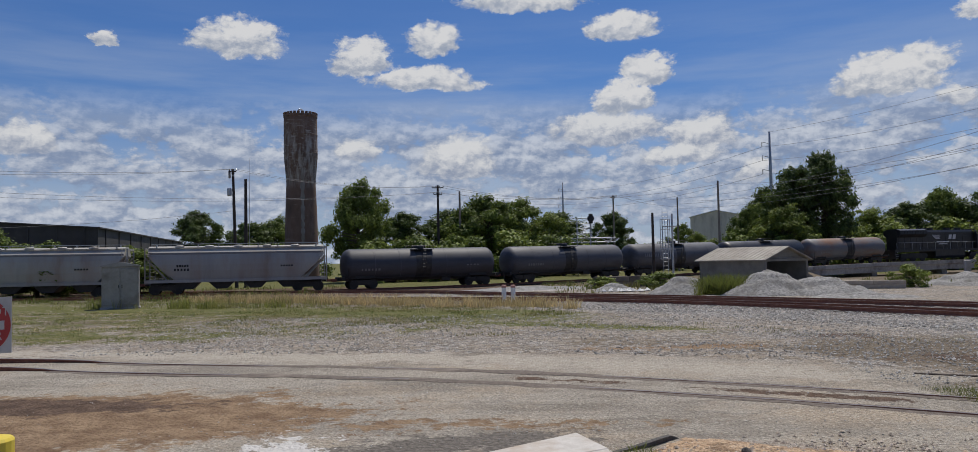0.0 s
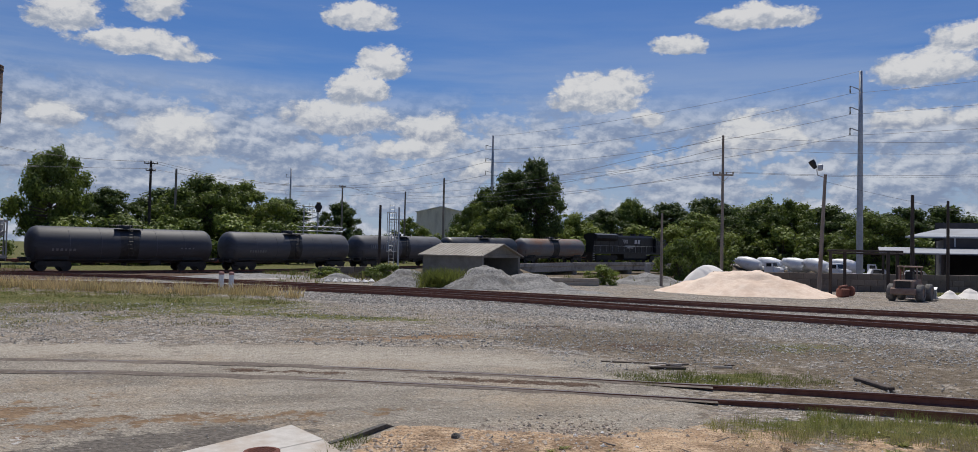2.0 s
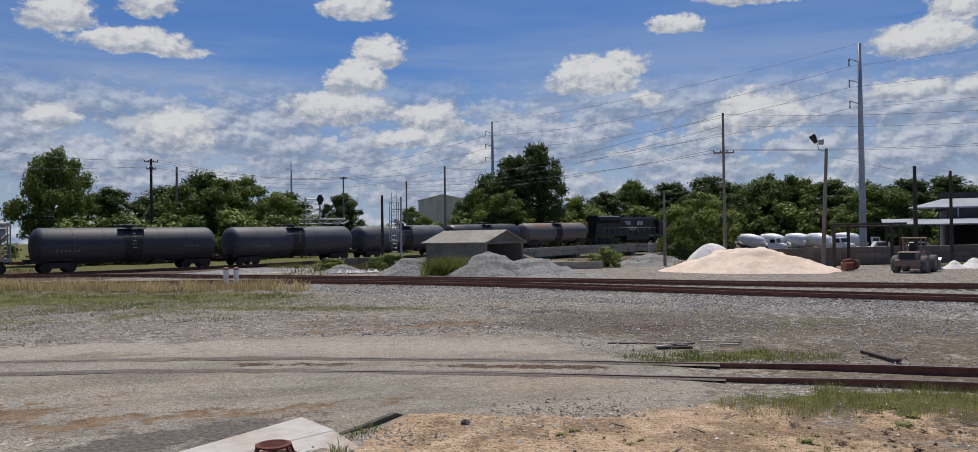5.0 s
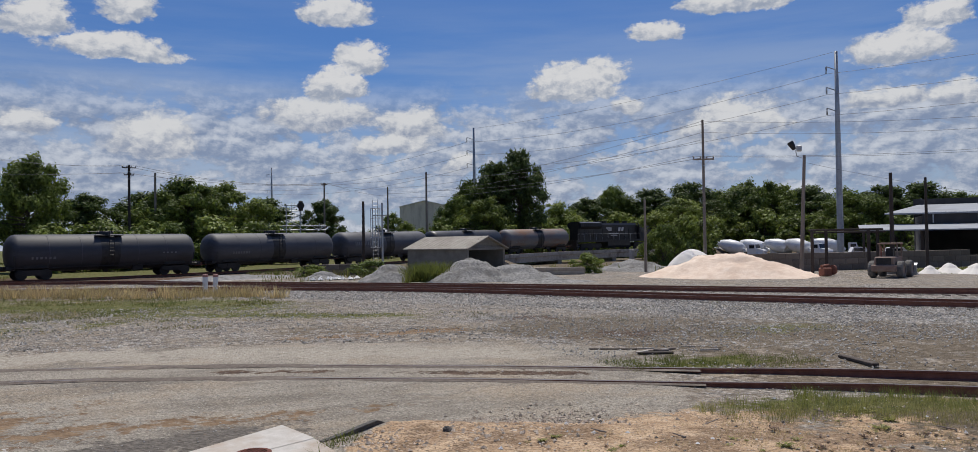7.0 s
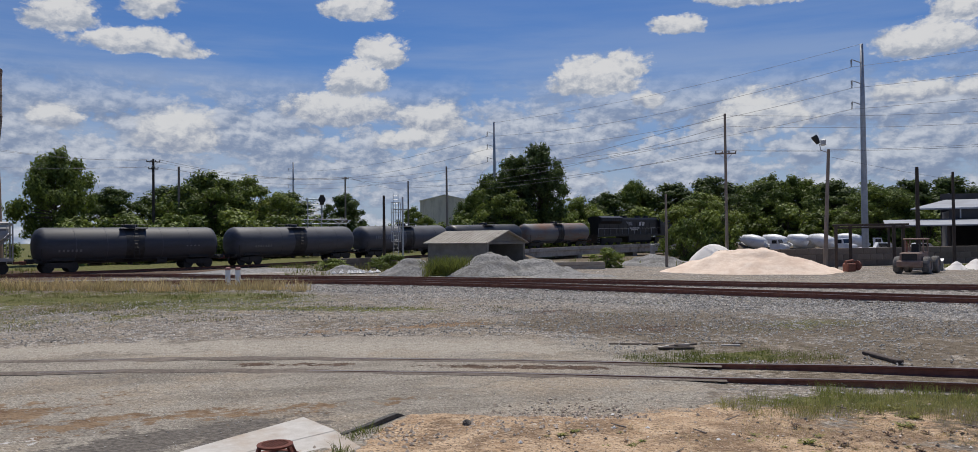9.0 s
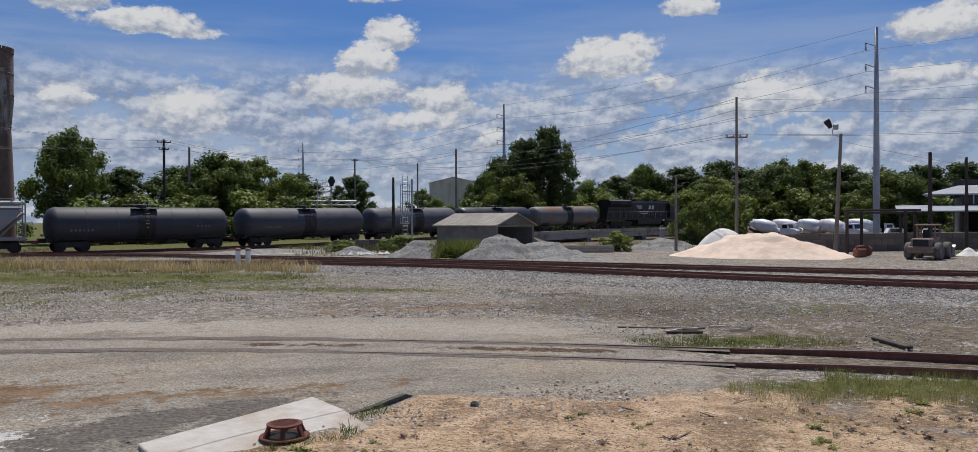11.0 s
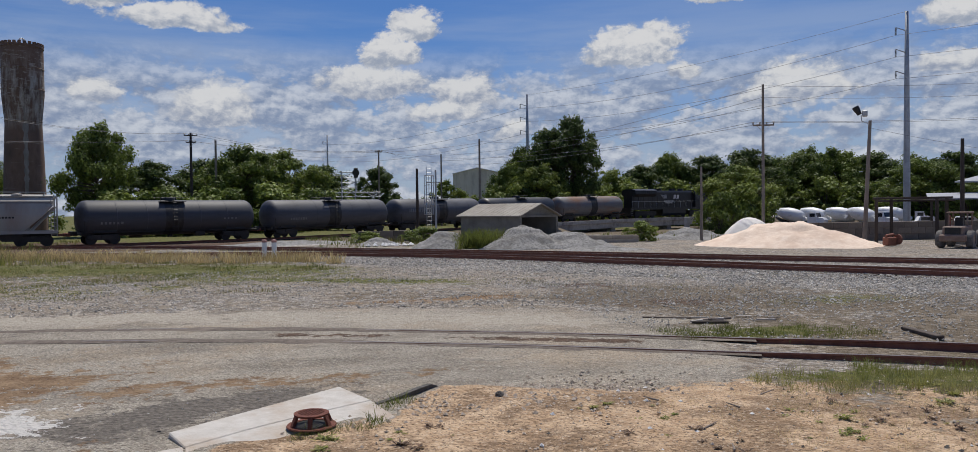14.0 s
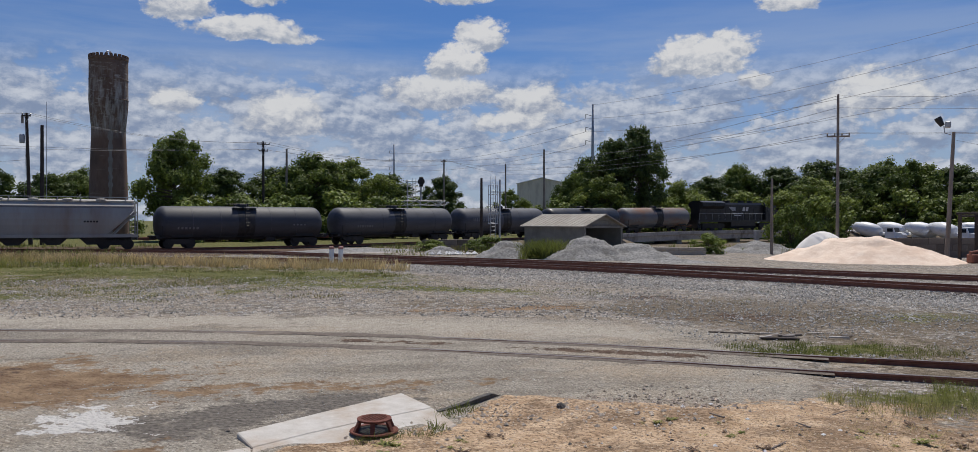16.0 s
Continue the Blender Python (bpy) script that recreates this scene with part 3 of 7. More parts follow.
    gravel = mix(rng(tex(0.8, 9, 0.72), 0.50, 0.62, 0.0, 0.6), gravel, mix(rng(vs.outputs[1], 0.3, 0.9), (0.175, 0.145, 0.108), (0.34, 0.29, 0.225)))
    tar = mix(rng(tex(14, 5), 0.4, 0.6), (0.125, 0.112, 0.098), (0.215, 0.195, 0.172))
    dirt = mix(rng(tex(2.2, 9, 0.72), 0.36, 0.64), (0.42, 0.30, 0.205), (0.70, 0.545, 0.40))
    dirt = mix(rng(tex(0.75, 9, 0.78), 0.485, 0.56, 0, 0.85), dirt, mix(rng(tex(16, 5, 0.7), 0.38, 0.62), (0.17, 0.118, 0.080), (0.33, 0.245, 0.175)))
    dirt = mix(rng(tex(1.7, 8, 0.7), 0.58, 0.70, 0, 0.5), dirt, (0.68, 0.555, 0.43))
    dirt = mix(rng(tex(30, 3, 0.7), 0.60, 0.72, 0, 0.6), dirt, (0.16, 0.125, 0.095))
    dirt = mix(rng(fs.outputs[1], 0.90, 0.95, 0.0, 0.5), dirt, (0.70, 0.60, 0.49))
    dirt = mix(rng(fs.outputs[2], 0.84, 0.90, 0.0, 0.75), dirt, (0.15, 0.108, 0.078))
    redd = mix(rng(tex(2.0, 7), 0.38, 0.62), (0.185, 0.128, 0.088), (0.32, 0.24, 0.168))
    pale = mix(rng(tex(7.0, 7), 0.38, 0.62), (0.36, 0.325, 0.275), (0.48, 0.44, 0.38))
    soil = mix(rng(tex(5, 7), 0.38, 0.62), (0.115, 0.094, 0.070), (0.225, 0.190, 0.148))
    green = mix(rng(tex(3.2, 7), 0.4, 0.6), (0.085, 0.094, 0.036), (0.175, 0.165, 0.078))
    oil = mix(rng(tex(3, 7), 0.4, 0.6), (0.085, 0.060, 0.046), (0.15, 0.108, 0.082))
    c = mix(cover("m_pave"), gravel, pave)
    c = mix(cover("m_pale"), c, pale)
    c = mix(cover("m_tar"), c, tar)
    c = mix(cover("m_soil"), c, soil)
    c = mix(cover("m_green"), c, green)
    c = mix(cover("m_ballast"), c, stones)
    c = mix(cover("m_red"), c, redd)
    c = mix(cover("m_dirt"), c, dirt)
    c = mix(cover("m_oil"), c, oil)
    c = mix(cover("m_lime", 0.50, 0.54), c, (0.62, 0.60, 0.57))
    damp = N.new("ShaderNodeHueSaturation")
    damp.inputs["Value"].default_value, damp.inputs["Saturation"].default_value = 0.92, 1.20
    L.new(c, damp.inputs["Color"])
    L.new(damp.outputs[0], b.inputs["Base Color"])
    bp = N.new("ShaderNodeBump")
    bp.inputs["Strength"].default_value, bp.inputs["Distance"].default_value = 0.85, 0.05
    rough_h = mth("ADD", mth("MULTIPLY", vor.outputs["Distance"], -0.9), mth("MULTIPLY", tex(12, 6, 0.7), 1.2))
    L.new(rough_h, bp.inputs["Height"])
    L.new(bp.outputs[0], b.inputs["Normal"])
    return m


def build_ground():
    def axis(edges):
        out = []
        for (a, b, s) in edges:
            out += list(np.arange(a, b, s))
        return np.array(out + [edges[-1][1]])
    xs = axis([(-2500, -300, 200), (-300, -90, 15), (-90, -26, 2.0), (-26, -10, 0.6), (-10, 14, 0.25), (14, 40, 0.6), (40, 100, 2.0), (100, 300, 15), (300, 2500, 200)])
    ys = axis([(-300, -40, 20), (-40, 4, 2.0), (4, 22, 0.22), (22, 50, 0.6), (50, 130, 2.0), (130, 330, 15), (330, 3000, 200)])
    X, Y = np.meshgrid(xs, ys)
    Z = ground_height(X, Y)
    wob = np.array([[noise.noise((x * 0.35, y * 0.35, 0.3)) for x in xs] for y in ys])
    fineb = np.array([[noise.noise((x * 1.7, y * 1.7, 4.3)) for x in xs] for y in ys])
    dn, _ = off_line(X, Y, NEAR_LINE, 1)
    dm, _ = off_line(X, Y, MID_LINE)
    db, _ = off_line(X, Y, BACK_LINE)
    dt, _ = off_line(X, Y, TRAIN_LINE)
    right_end = smooth01(X - 0.5 * (Y - 11), 6.9, 8.6)                     # where the paving has gone from the near track
    # paving: a band along the near track, wider towards the camera
    far_edge = np.interp(X, [-30, -12, -4, 2, 6, 9, 12, 16], [22.3, 20.9, 20.6, 19.6, 18.0, 15.2, 12.5, 8])
    pave = smooth01(far_edge - Y, -0.8, 0.9) * (1 - right_end)
    front = np.interp(X, [-9, -1.2, 1.5, 2.4, 4.5, 6.5, 8, 10, 14], [2.0, 8.2, 8.9, 9.9, 9.1, 9.2, 8.6, 7.2, 4.0])
    dirt = smooth01(front - Y, -0.45, 0.45) * smooth01(X + 0.9 * (Y - 8.5), -1.2, -0.2) * (1 - 0.55 * smooth01(X - 0.4 * (7 - Y), 5.8, 8.5))
    Z = Z + 0.03 * wob * (1 - smooth01(dn, 0.8, 0) * 0.9) + 0.035 * fineb * dirt
    Z = Z - 0.05 * right_end * (1 - smooth01(dn, 1.0, 1.9))
    ball = np.maximum(1 - smooth01(dm, 3.5, 9.0), 1 - smooth01(db, 2.0, 4.2)) * smooth01(X + 0.5 * (Y - 30), -4, 6)
    ball = np.maximum(ball, 0.55 * smooth01(X - 0.5 * (Y - 11), 4.5, 8.6) * smooth01(Y + 0.6 * X, 17.0, 19.5) * (1 - smooth01(dm, 5, 14)))
    soil = 0.85 * smooth01(X, 5.6, 9.0) * (1 - smooth01(Y + 0.6 * X, 13.5, 14.5)) + 0.60 * smooth01(X, 7, 10) * (1 - smooth01(Y, 20, 26)) * smooth01(Y + 0.6 * X, 14, 16) + 0.62 * smooth01(Y, 24, 34) * (1 - smooth01(X, 0, 14)) + 0.52 * np.exp(-((Y - (23.5 - 0.45 * X)) / 2.2) ** 2) * smooth01(X, -2, 4) + smooth01(Y, 60, 80) + 0.6 * smooth01(X, 44, 60) * smooth01(Y, 30, 42)
    strip = np.exp(-((Y - (34.5 - 0.42 * X)) / 4.6) ** 2) * (1 - smooth01(X, 1.5, 7.5))
    strip2 = np.exp(-((Y - (27.6 - 0.62 * (X - 3))) / 1.5) ** 2) * smooth01(X, -6, -1) * (1 - smooth01(X, 6, 8.5))
    lawn = smooth01(Y, 31, 36) * smooth01(-X, 7, 13)
    field = smooth01(Y - 0.1 * X, 23.5, 27.5) * (1 - smooth01(Y, 40, 44)) * (1 - smooth01(X + 0.25 * (Y - 26), -3, 5))
    field = field * np.clip(0.46 + 0.45 * wob + 0.25 * fineb, 0, 0.8)
    green = np.maximum.reduce([field, 0.85 * strip, 0.8 * strip2, 0.55 * lawn * (dt > 4)])
    patch = np.exp(-(((X - 9.3) / 1.9) ** 2 + ((Y - 12.6) / 0.8) ** 2)) * 0.8
    patch2 = np.exp(-(((X - 9.6) / 2.6) ** 2 + ((Y - (8.3 - 0.40 * (X - 9.2))) / 0.9) ** 2)) * 0.95
    patch3 = np.exp(-(((X - 15.5) / 3.2) ** 2 + ((Y - 16.5) / 1.5) ** 2)) * 0.62
    patch4 = smooth01(X, 46, 50) * smooth01(Y, 33, 36) * (1 - smooth01(Y, 42, 43.5)) * 0.95
    green = np.maximum.reduce([green, patch, patch2, patch3, patch4, 0.9 * smooth01(Y - 0.62 * X, 78, 84)])
    along_n = np.exp(-((dn - 2.6) / 1.3) ** 2) * (Y > np.interp(X, [-30, -12, -2.6, 5.35, 11.8], [21.6, 19.1, 16.8, 13.2, 8.75]))
    pale = 0.75 * along_n * (1 - smooth01(X, 6, 9)) + 0.15 * wob
    red = 1.5 * np.exp(-(((X + 7.6) / 5.0) ** 2 + ((Y - 12.2) / 2.3) ** 2)) + 0.60 * np.exp(-(((X - 5) / 4.0) ** 2 + ((Y - 20.5) / 0.8) ** 2))
    red = np.maximum(red, 0.62 * np.exp(-(((X + 0.5) / 4.4) ** 2 + ((Y - (11.4 - 0.08 * X)) / 0.6) ** 2)))
    red = np.maximum(red, 0.60 * np.exp(-(((X + 1.9) / 0.8) ** 2 + ((Y - 8.2) / 0.8) ** 2)))
    oil = 1.35 * np.exp(-(((X + 8.8) / 3.4) ** 2 + ((Y - 13.4 + 0.06 * (X + 8)) / 0.75) ** 2))
    cinders = smooth01(Y - (46.5 - 0.42 * X), -1.0, 2.0) * (Y < 78) * (1 - smooth01(X, 0, 7))
    oil = np.maximum(oil, 0.74 * cinders * (dt < 16))
    oil = np.maximum(oil, 0.60 * np.exp(-(((X - 10.2) / 2.2) ** 2 + ((Y - 22.5) / 0.9) ** 2)))
    oil = np.maximum(oil, 0.92 * np.exp(-(((X - 5.6) / 1.8) ** 2 + ((Y - (13.1 - 0.5 * (X - 5.6))) / 0.35) ** 2)))
    oil = np.maximum(oil, 0.85 * np.exp(-(((X - 1.6) / 1.5) ** 2 + ((Y - (15.2 - 0.4 * (X - 1.6))) / 0.25) ** 2)))
    oil = np.maximum(oil, 0.62 * np.exp(-(((X - 10.5) / 2.5) ** 2 + ((Y - 17.5) / 1.0) ** 2)))
    tar = 0.80 * np.exp(-(((X + 0.8) / 2.9) ** 2 + ((Y - (10.0 + 0.28 * (X + 0.6))) / 1.0) ** 2))
    lime = 0.68 * np.exp(-(((X + 2.75) / 0.9) ** 2 + ((Y - (10.0 - 0.15 * (X + 2.7))) / 1.15) ** 2)) + 0.26 * np.exp(-(((X + 8) / 6.0) ** 2 + ((Y - 33) / 1.6) ** 2)) + 0.28 * np.exp(-(((X + 22) / 6.0) ** 2 + ((Y - 44) / 1.3) ** 2))
    lime = np.maximum(lime, 0.62 * np.exp(-(((X - 2.5) / 8.0) ** 2 + ((Y - 60 - 0.3 * X) / 5.0) ** 2)))
    ny, nx = X.shape
    verts = np.stack([X.ravel(), Y.ravel(), Z.ravel()], 1)
    i = np.arange(nx * ny).reshape(ny, nx)
    faces = np.stack([i[:-1, :-1].ravel(), i[:-1, 1:].ravel(), i[1:, 1:].ravel(), i[1:, :-1].ravel()], 1)
    me = bpy.data.meshes.new("ground")
    me.from_pydata(verts.tolist(), [], faces.tolist())
    for n, v in (("m_pave", pave), ("m_tar", tar), ("m_pale", pale), ("m_soil", soil), ("m_green", green), ("m_ballast", ball), ("m_red", red), ("m_dirt", dirt), ("m_oil", oil), ("m_lime", lime)):
        at = me.attributes.new(n, "FLOAT", "POINT")
        at.data.foreach_set("value", np.clip(v, 0, 1).ravel().astype(np.float32))
    me.materials.append(ground_material())
    for p in me.polygons:
        p.use_smooth = True
    tagged(new("ground", me), "rail yard ground of gravel, worn paving and sandy dirt", "ground", kind="structure")


build_ground()


# ---- railway tracks ----
def rail_mesh(line, side, gauge=1.435):
    """One rail, a real section swept along the line."""
    sec = [(-0.065, -0.16), (0.065, -0.16), (0.065, -0.145), (0.01, -0.125), (0.01, -0.045), (0.036, -0.03), (0.036, 0.0), (-0.036, 0.0), (-0.036, -0.03), (-0.01, -0.045), (-0.01, -0.125), (-0.065, -0.145)]
    bm = B()
    prev = None
    for k, p in enumerate(line):
        d = (line[min(k + 1, len(line) - 1)] - line[max(k - 1, 0)])
        n = Vector((d.y, -d.x, 0)).normalized()
        c = p + n * side * gauge / 2
        ring = [bm.verts.new(c + n * a + Vector((0, 0, z))) for a, z in sec]
        if prev:
            for i in range(len(sec)):
                f = bm.faces.new((prev[i], prev[(i + 1) % len(sec)], ring[(i + 1) % len(sec)], ring[i]))
                f.material_index = 1 if i == 6 else 0
        prev = ring
    bmesh.ops.recalc_face_normals(bm, faces=bm.faces[:])
    return bm


def tie_mesh():
    bm = box(B(), (0.22, 2.55, 0.17), bevel=0.012)
    me = bpy.data.meshes.new("tie")
    bm.to_mesh(me)
    bm.free()
    me.materials.append(TIE)
    return me


TIE_ME = tie_mesh()


def track(name, line, label, tie_from, tie_to, gap=0.52, drop=0.235):
    e = empty(name, Matrix(), label, "railway track", kind="structure")
    for s in (-1, 1):
        part("rail", rail_mesh(line, s), [RUST, RAILTOP], e)
    rnd = random.Random(5)
    for p, d in even(line, gap):
        if not (tie_from <= p.x <= tie_to):
            continue
        t = new("tie", TIE_ME)
        t.parent = e
        t.matrix_basis = Matrix.Translation((p.x, p.y, p.z - drop + rnd.uniform(-0.012, 0.012))) @ Matrix.Rotation(math.atan2(d.y, d.x) + rnd.uniform(-0.03, 0.03), 4, "Z")
    return e


def groove(line, side, width, parent, x0, x1):
    """Trodden dirt in the groove along a rail sunk in paving."""
    bm = B()
    prev = None
    for p, d in even(line, 0.25):
        if not x0 < p.x < x1:
            continue
        n = Vector((d.y, -d.x, 0))
        c = p + n * side * 1.435 / 2
        w1 = width * (1 + 0.6 * noise.noise((p.x * 1.3, p.y * 1.3, side)))
        w2 = width * (1 + 0.6 * noise.noise((p.x * 1.3, p.y * 1.3, side + 7)))
        zz = ground_at(c.x, c.y) + 0.03 * noise.noise((p.x * 0.35, p.y * 0.35, 0.3)) + 0.014
        ring = [bm.verts.new((c.x - n.x * w1, c.y - n.y * w1, zz - 0.012)), bm.verts.new((c.x - n.x * 0.05, c.y - n.y * 0.05, zz)), bm.verts.new((c.x + n.x * 0.05, c.y + n.y * 0.05, zz)), bm.verts.new((c.x + n.x * w2, c.y + n.y * w2, zz - 0.012))]
        if prev:
            for i in range(3):
                bm.faces.new((prev[i], ring[i], ring[i + 1], prev[i + 1]))
        prev = ring
    bmesh.ops.recalc_face_normals(bm, faces=bm.faces[:])
    return part("rail_groove", bm, DRYDIRT, parent, "brown dirt packed along the sunken rail")


track("train_track", TRAIN_LINE, "rusty rails curving away on dark wooden ties", -48, 40, 0.56)
NT = track("near_track", NEAR_LINE, "old rusty rails sunk in worn paving", 8.6, 24, 0.56, 0.25)
for s_ in (-1, 1):
    groove(NEAR_LINE, s_, 0.21, NT, -10, 8.6)
track("middle_track", MID_LINE, "rusty rails on ties in grey ballast", -26, 34, 0.54, 0.262)
track("back_track", BACK_LINE, "rusty rails on ties in grey ballast", -16, 38, 0.54, 0.262)


# ---- the train ----
def truck_parts(parent, x, mat=BLACK):
    """A two-axle bogie under a wagon."""
    bm = B()
    for s in (-1, 1):
        prism(bm, [(-1.25, 0.55), (-0.7, 0.36), (0.7, 0.36), (1.25, 0.55), (1.2, 0.72), (0.5, 0.80), (-0.5, 0.80), (-1.2, 0.72)], s * 0.98 - 0.07, s * 0.98 + 0.07, Matrix.Translation((x, 0, 0)))
    box(bm, (0.4, 2.2, 0.28), (x, 0, 0.66))
    fr = part("bogie", bm, mat, parent)
    for dx in (-0.9, 0.9):
        bm = B()
        for s in (-1, 1):
            rod(bm, (x + dx, s * 0.70, 0.43), (x + dx, s * 0.83, 0.43), 0.43, seg=18)
            rod(bm, (x + dx, s * 0.66, 0.43), (x + dx, s * 0.70, 0.43), 0.455, seg=18)
        rod(bm, (x + dx, -0.8, 0.43), (x + dx, 0.8, 0.43), 0.08, seg=8)
        part("wheelset", bm, BLACK, fr)
    return fr


def ladder_bm(x, y, z0, z1, w=0.4, axis="x", rungs=6):
    bm = B()
    for s in (-1, 1):
        a = (x + s * w / 2, y) if axis == "x" else (x, y + s * w / 2)
        rod(bm, (*a, z0), (*a, z1), 0.022, seg=5)
    for i in range(rungs):
        z = z0 + (i + 0.5) / rungs * (z1 - z0)
        p, q = ((x - w / 2, y, z), (x + w / 2, y, z)) if axis == "x" else ((x, y - w / 2, z), (x, y + w / 2, z))
        rod(bm, p, q, 0.016, seg=5)
    return bm


def couplers(e, half):
    for s in (-1, 1):
        bm = box(B(), (0.75, 0.25, 0.22), (s * (half + 0.25), 0, 0.85))
        box(bm, (0.28, 0.34, 0.30), (s * (half + 0.52), 0, 0.85), bevel=0.04)
        part("coupler", bm, RUST, e)


def tank_car(m, paint, label, marks, L_=15.1, spill=True, group="tank cars of the train"):
    """Tank wagon along x: shell with dished ends, saddle, walkway, ladders, bogies."""
    e = empty("tank_car", m, label, "tank car", group)
    R_, zc, h = 1.50, 2.16, L_ / 2
    prof = [(0.0, -h), (0.5, -h + 0.03), (0.95, -h + 0.13), (1.28, -h + 0.32), (1.44, -h + 0.52), (R_, -h + 0.75)]
    xs = [-h * 0.62, -h * 0.3, -0.02, 0.02, h * 0.3, h * 0.62]
    prof = prof + [(R_, x) for x in xs] + [(r, -z) for r, z in reversed(prof)]
    shell = part("shell", lathe(B(), prof, 36, Matrix.Translation((0, 0, zc)) @ Matrix.Rotation(radians(90), 4, "Y")), paint, e, smooth=True)
    for x in (-h * 0.62, -h * 0.30, h * 0.30, h * 0.62):
        bm = B()
        lathe(bm, [(R_ + 0.004, x - 0.03), (R_ + 0.012, x - 0.02), (R_ + 0.012, x + 0.02), (R_ + 0.004, x + 0.03)], 36, Matrix.Translation((0, 0, zc)) @ Matrix.Rotation(radians(90), 4, "Y"))
        part("weld_band", bm, paint, shell, smooth=True)
    if spill:
        part("spill_band", lathe(B(), [(R_ + 0.006, -0.75), (R_ + 0.014, -0.6), (R_ + 0.014, 0.6), (R_ + 0.006, 0.75)], 36, Matrix.Translation((0, 0, zc)) @ Matrix.Rotation(radians(90), 4, "Y")), SPILL, shell, "dark band of spilt product round the middle", smooth=True)
    # dome, valves and platform on top
    bm = lathe(B(), [(0.0, 0.40), (0.42, 0.38), (0.48, 0.30), (0.48, 0.0)], 18, Matrix.Translation((0, 0, zc + R_ - 0.12)))
    part("manway_dome", bm, BLACK, e, smooth=True)
    for sx, hh in ((-0.55, 0.22), (0.62, 0.26)):
        part("valve", rod(B(), (sx, 0.15, zc + R_ - 0.1), (sx, 0.15, zc + R_ + hh), 0.10, 0.08, 10), BLACK, e)
    bm = B()
    for s in (-1, 1):
        box(bm, (2.2, 0.5, 0.04), (0, s * 0.85, zc + R_ - 0.12))
        for x in (-1.1, 0, 1.1):
            rod(bm, (x, s * 1.1, zc + R_ - 0.12), (x, s * 1.1, zc + R_ + 0.24), 0.02, seg=5)
        rod(bm, (-1.1, s * 1.1, zc + R_ + 0.24), (1.1, s * 1.1, zc + R_ + 0.24), 0.02, seg=5)
    part("walkway", bm, BLACK, e)
    for s in (-1, 1):
        part("ladder", ladder_bm(0.0, s * (R_ + 0.14), 0.9, zc + R_ - 0.1, rungs=9), BLACK, e)
    # underframe
    bm = B()
    for s in (-1, 1):
        box(bm, (3.0, 1.2, 0.32), (s * (h - 1.1), 0, 0.95))
        prism(bm, [(-0.9, 1.0), (0.9, 1.0), (0.7, 1.55), (-0.7, 1.55)], -1.15, 1.15, Matrix.Translation((s * (h - 2.0), 0, 0)))
        box(bm, (0.25, 2.9, 0.22), (s * (h + 0.05), 0, 1.0))
        rod(bm, (-h, s * 1.38, 0.98), (h, s * 1.38, 0.98), 0.035, seg=6)
        for x in (-h + 0.4, h - 0.4):
            rod(bm, (x, s * 1.36, 0.8), (x, s * 1.36, 1.95), 0.025, seg=5)
    box(bm, (L_ * 0.94, 0.5, 0.2), (0, 0, 0.95))
    part("underframe", bm, BLACK, e)
    part("outlet", rod(B(), (0, 0, 0.45), (0, 0, 1.0), 0.2, 0.3, 10), BLACK, e)
    part("brake_cylinder", box(B(), (0.9, 0.5, 0.4), (2.4, -0.6, 0.72), bevel=0.04), BLACK, e)
    part("air_reservoir", rod(B(), (-3.2, 0.5, 0.7), (-2.2, 0.5, 0.7), 0.2, seg=12), BLACK, e)
    couplers(e, h)
    for s in (-1, 1):
        truck_parts(e, s * (h - 1.9))
    # stencilled rows that cannot be read
    bm = B()
    for k, (x0, w, z, hh) in enumerate(marks):
        ang = math.asin(max(-1, min(1, (z - zc) / (R_ + 0.02))))
        n = max(2, int(w / 0.28))
        for i in range(n):
            box(bm, (0.13 + 0.06 * ((i * 7) % 3) / 2, 0.012, hh), (x0 + i * w / n, -(R_ + 0.018) * math.cos(ang), z), Matrix.Rotation(-ang, 4, "X"))
    part("stencilled_bars", bm, DULL_MARK, e, "rows of pale stencilled bars")["kind"] = "stuff"
    return e


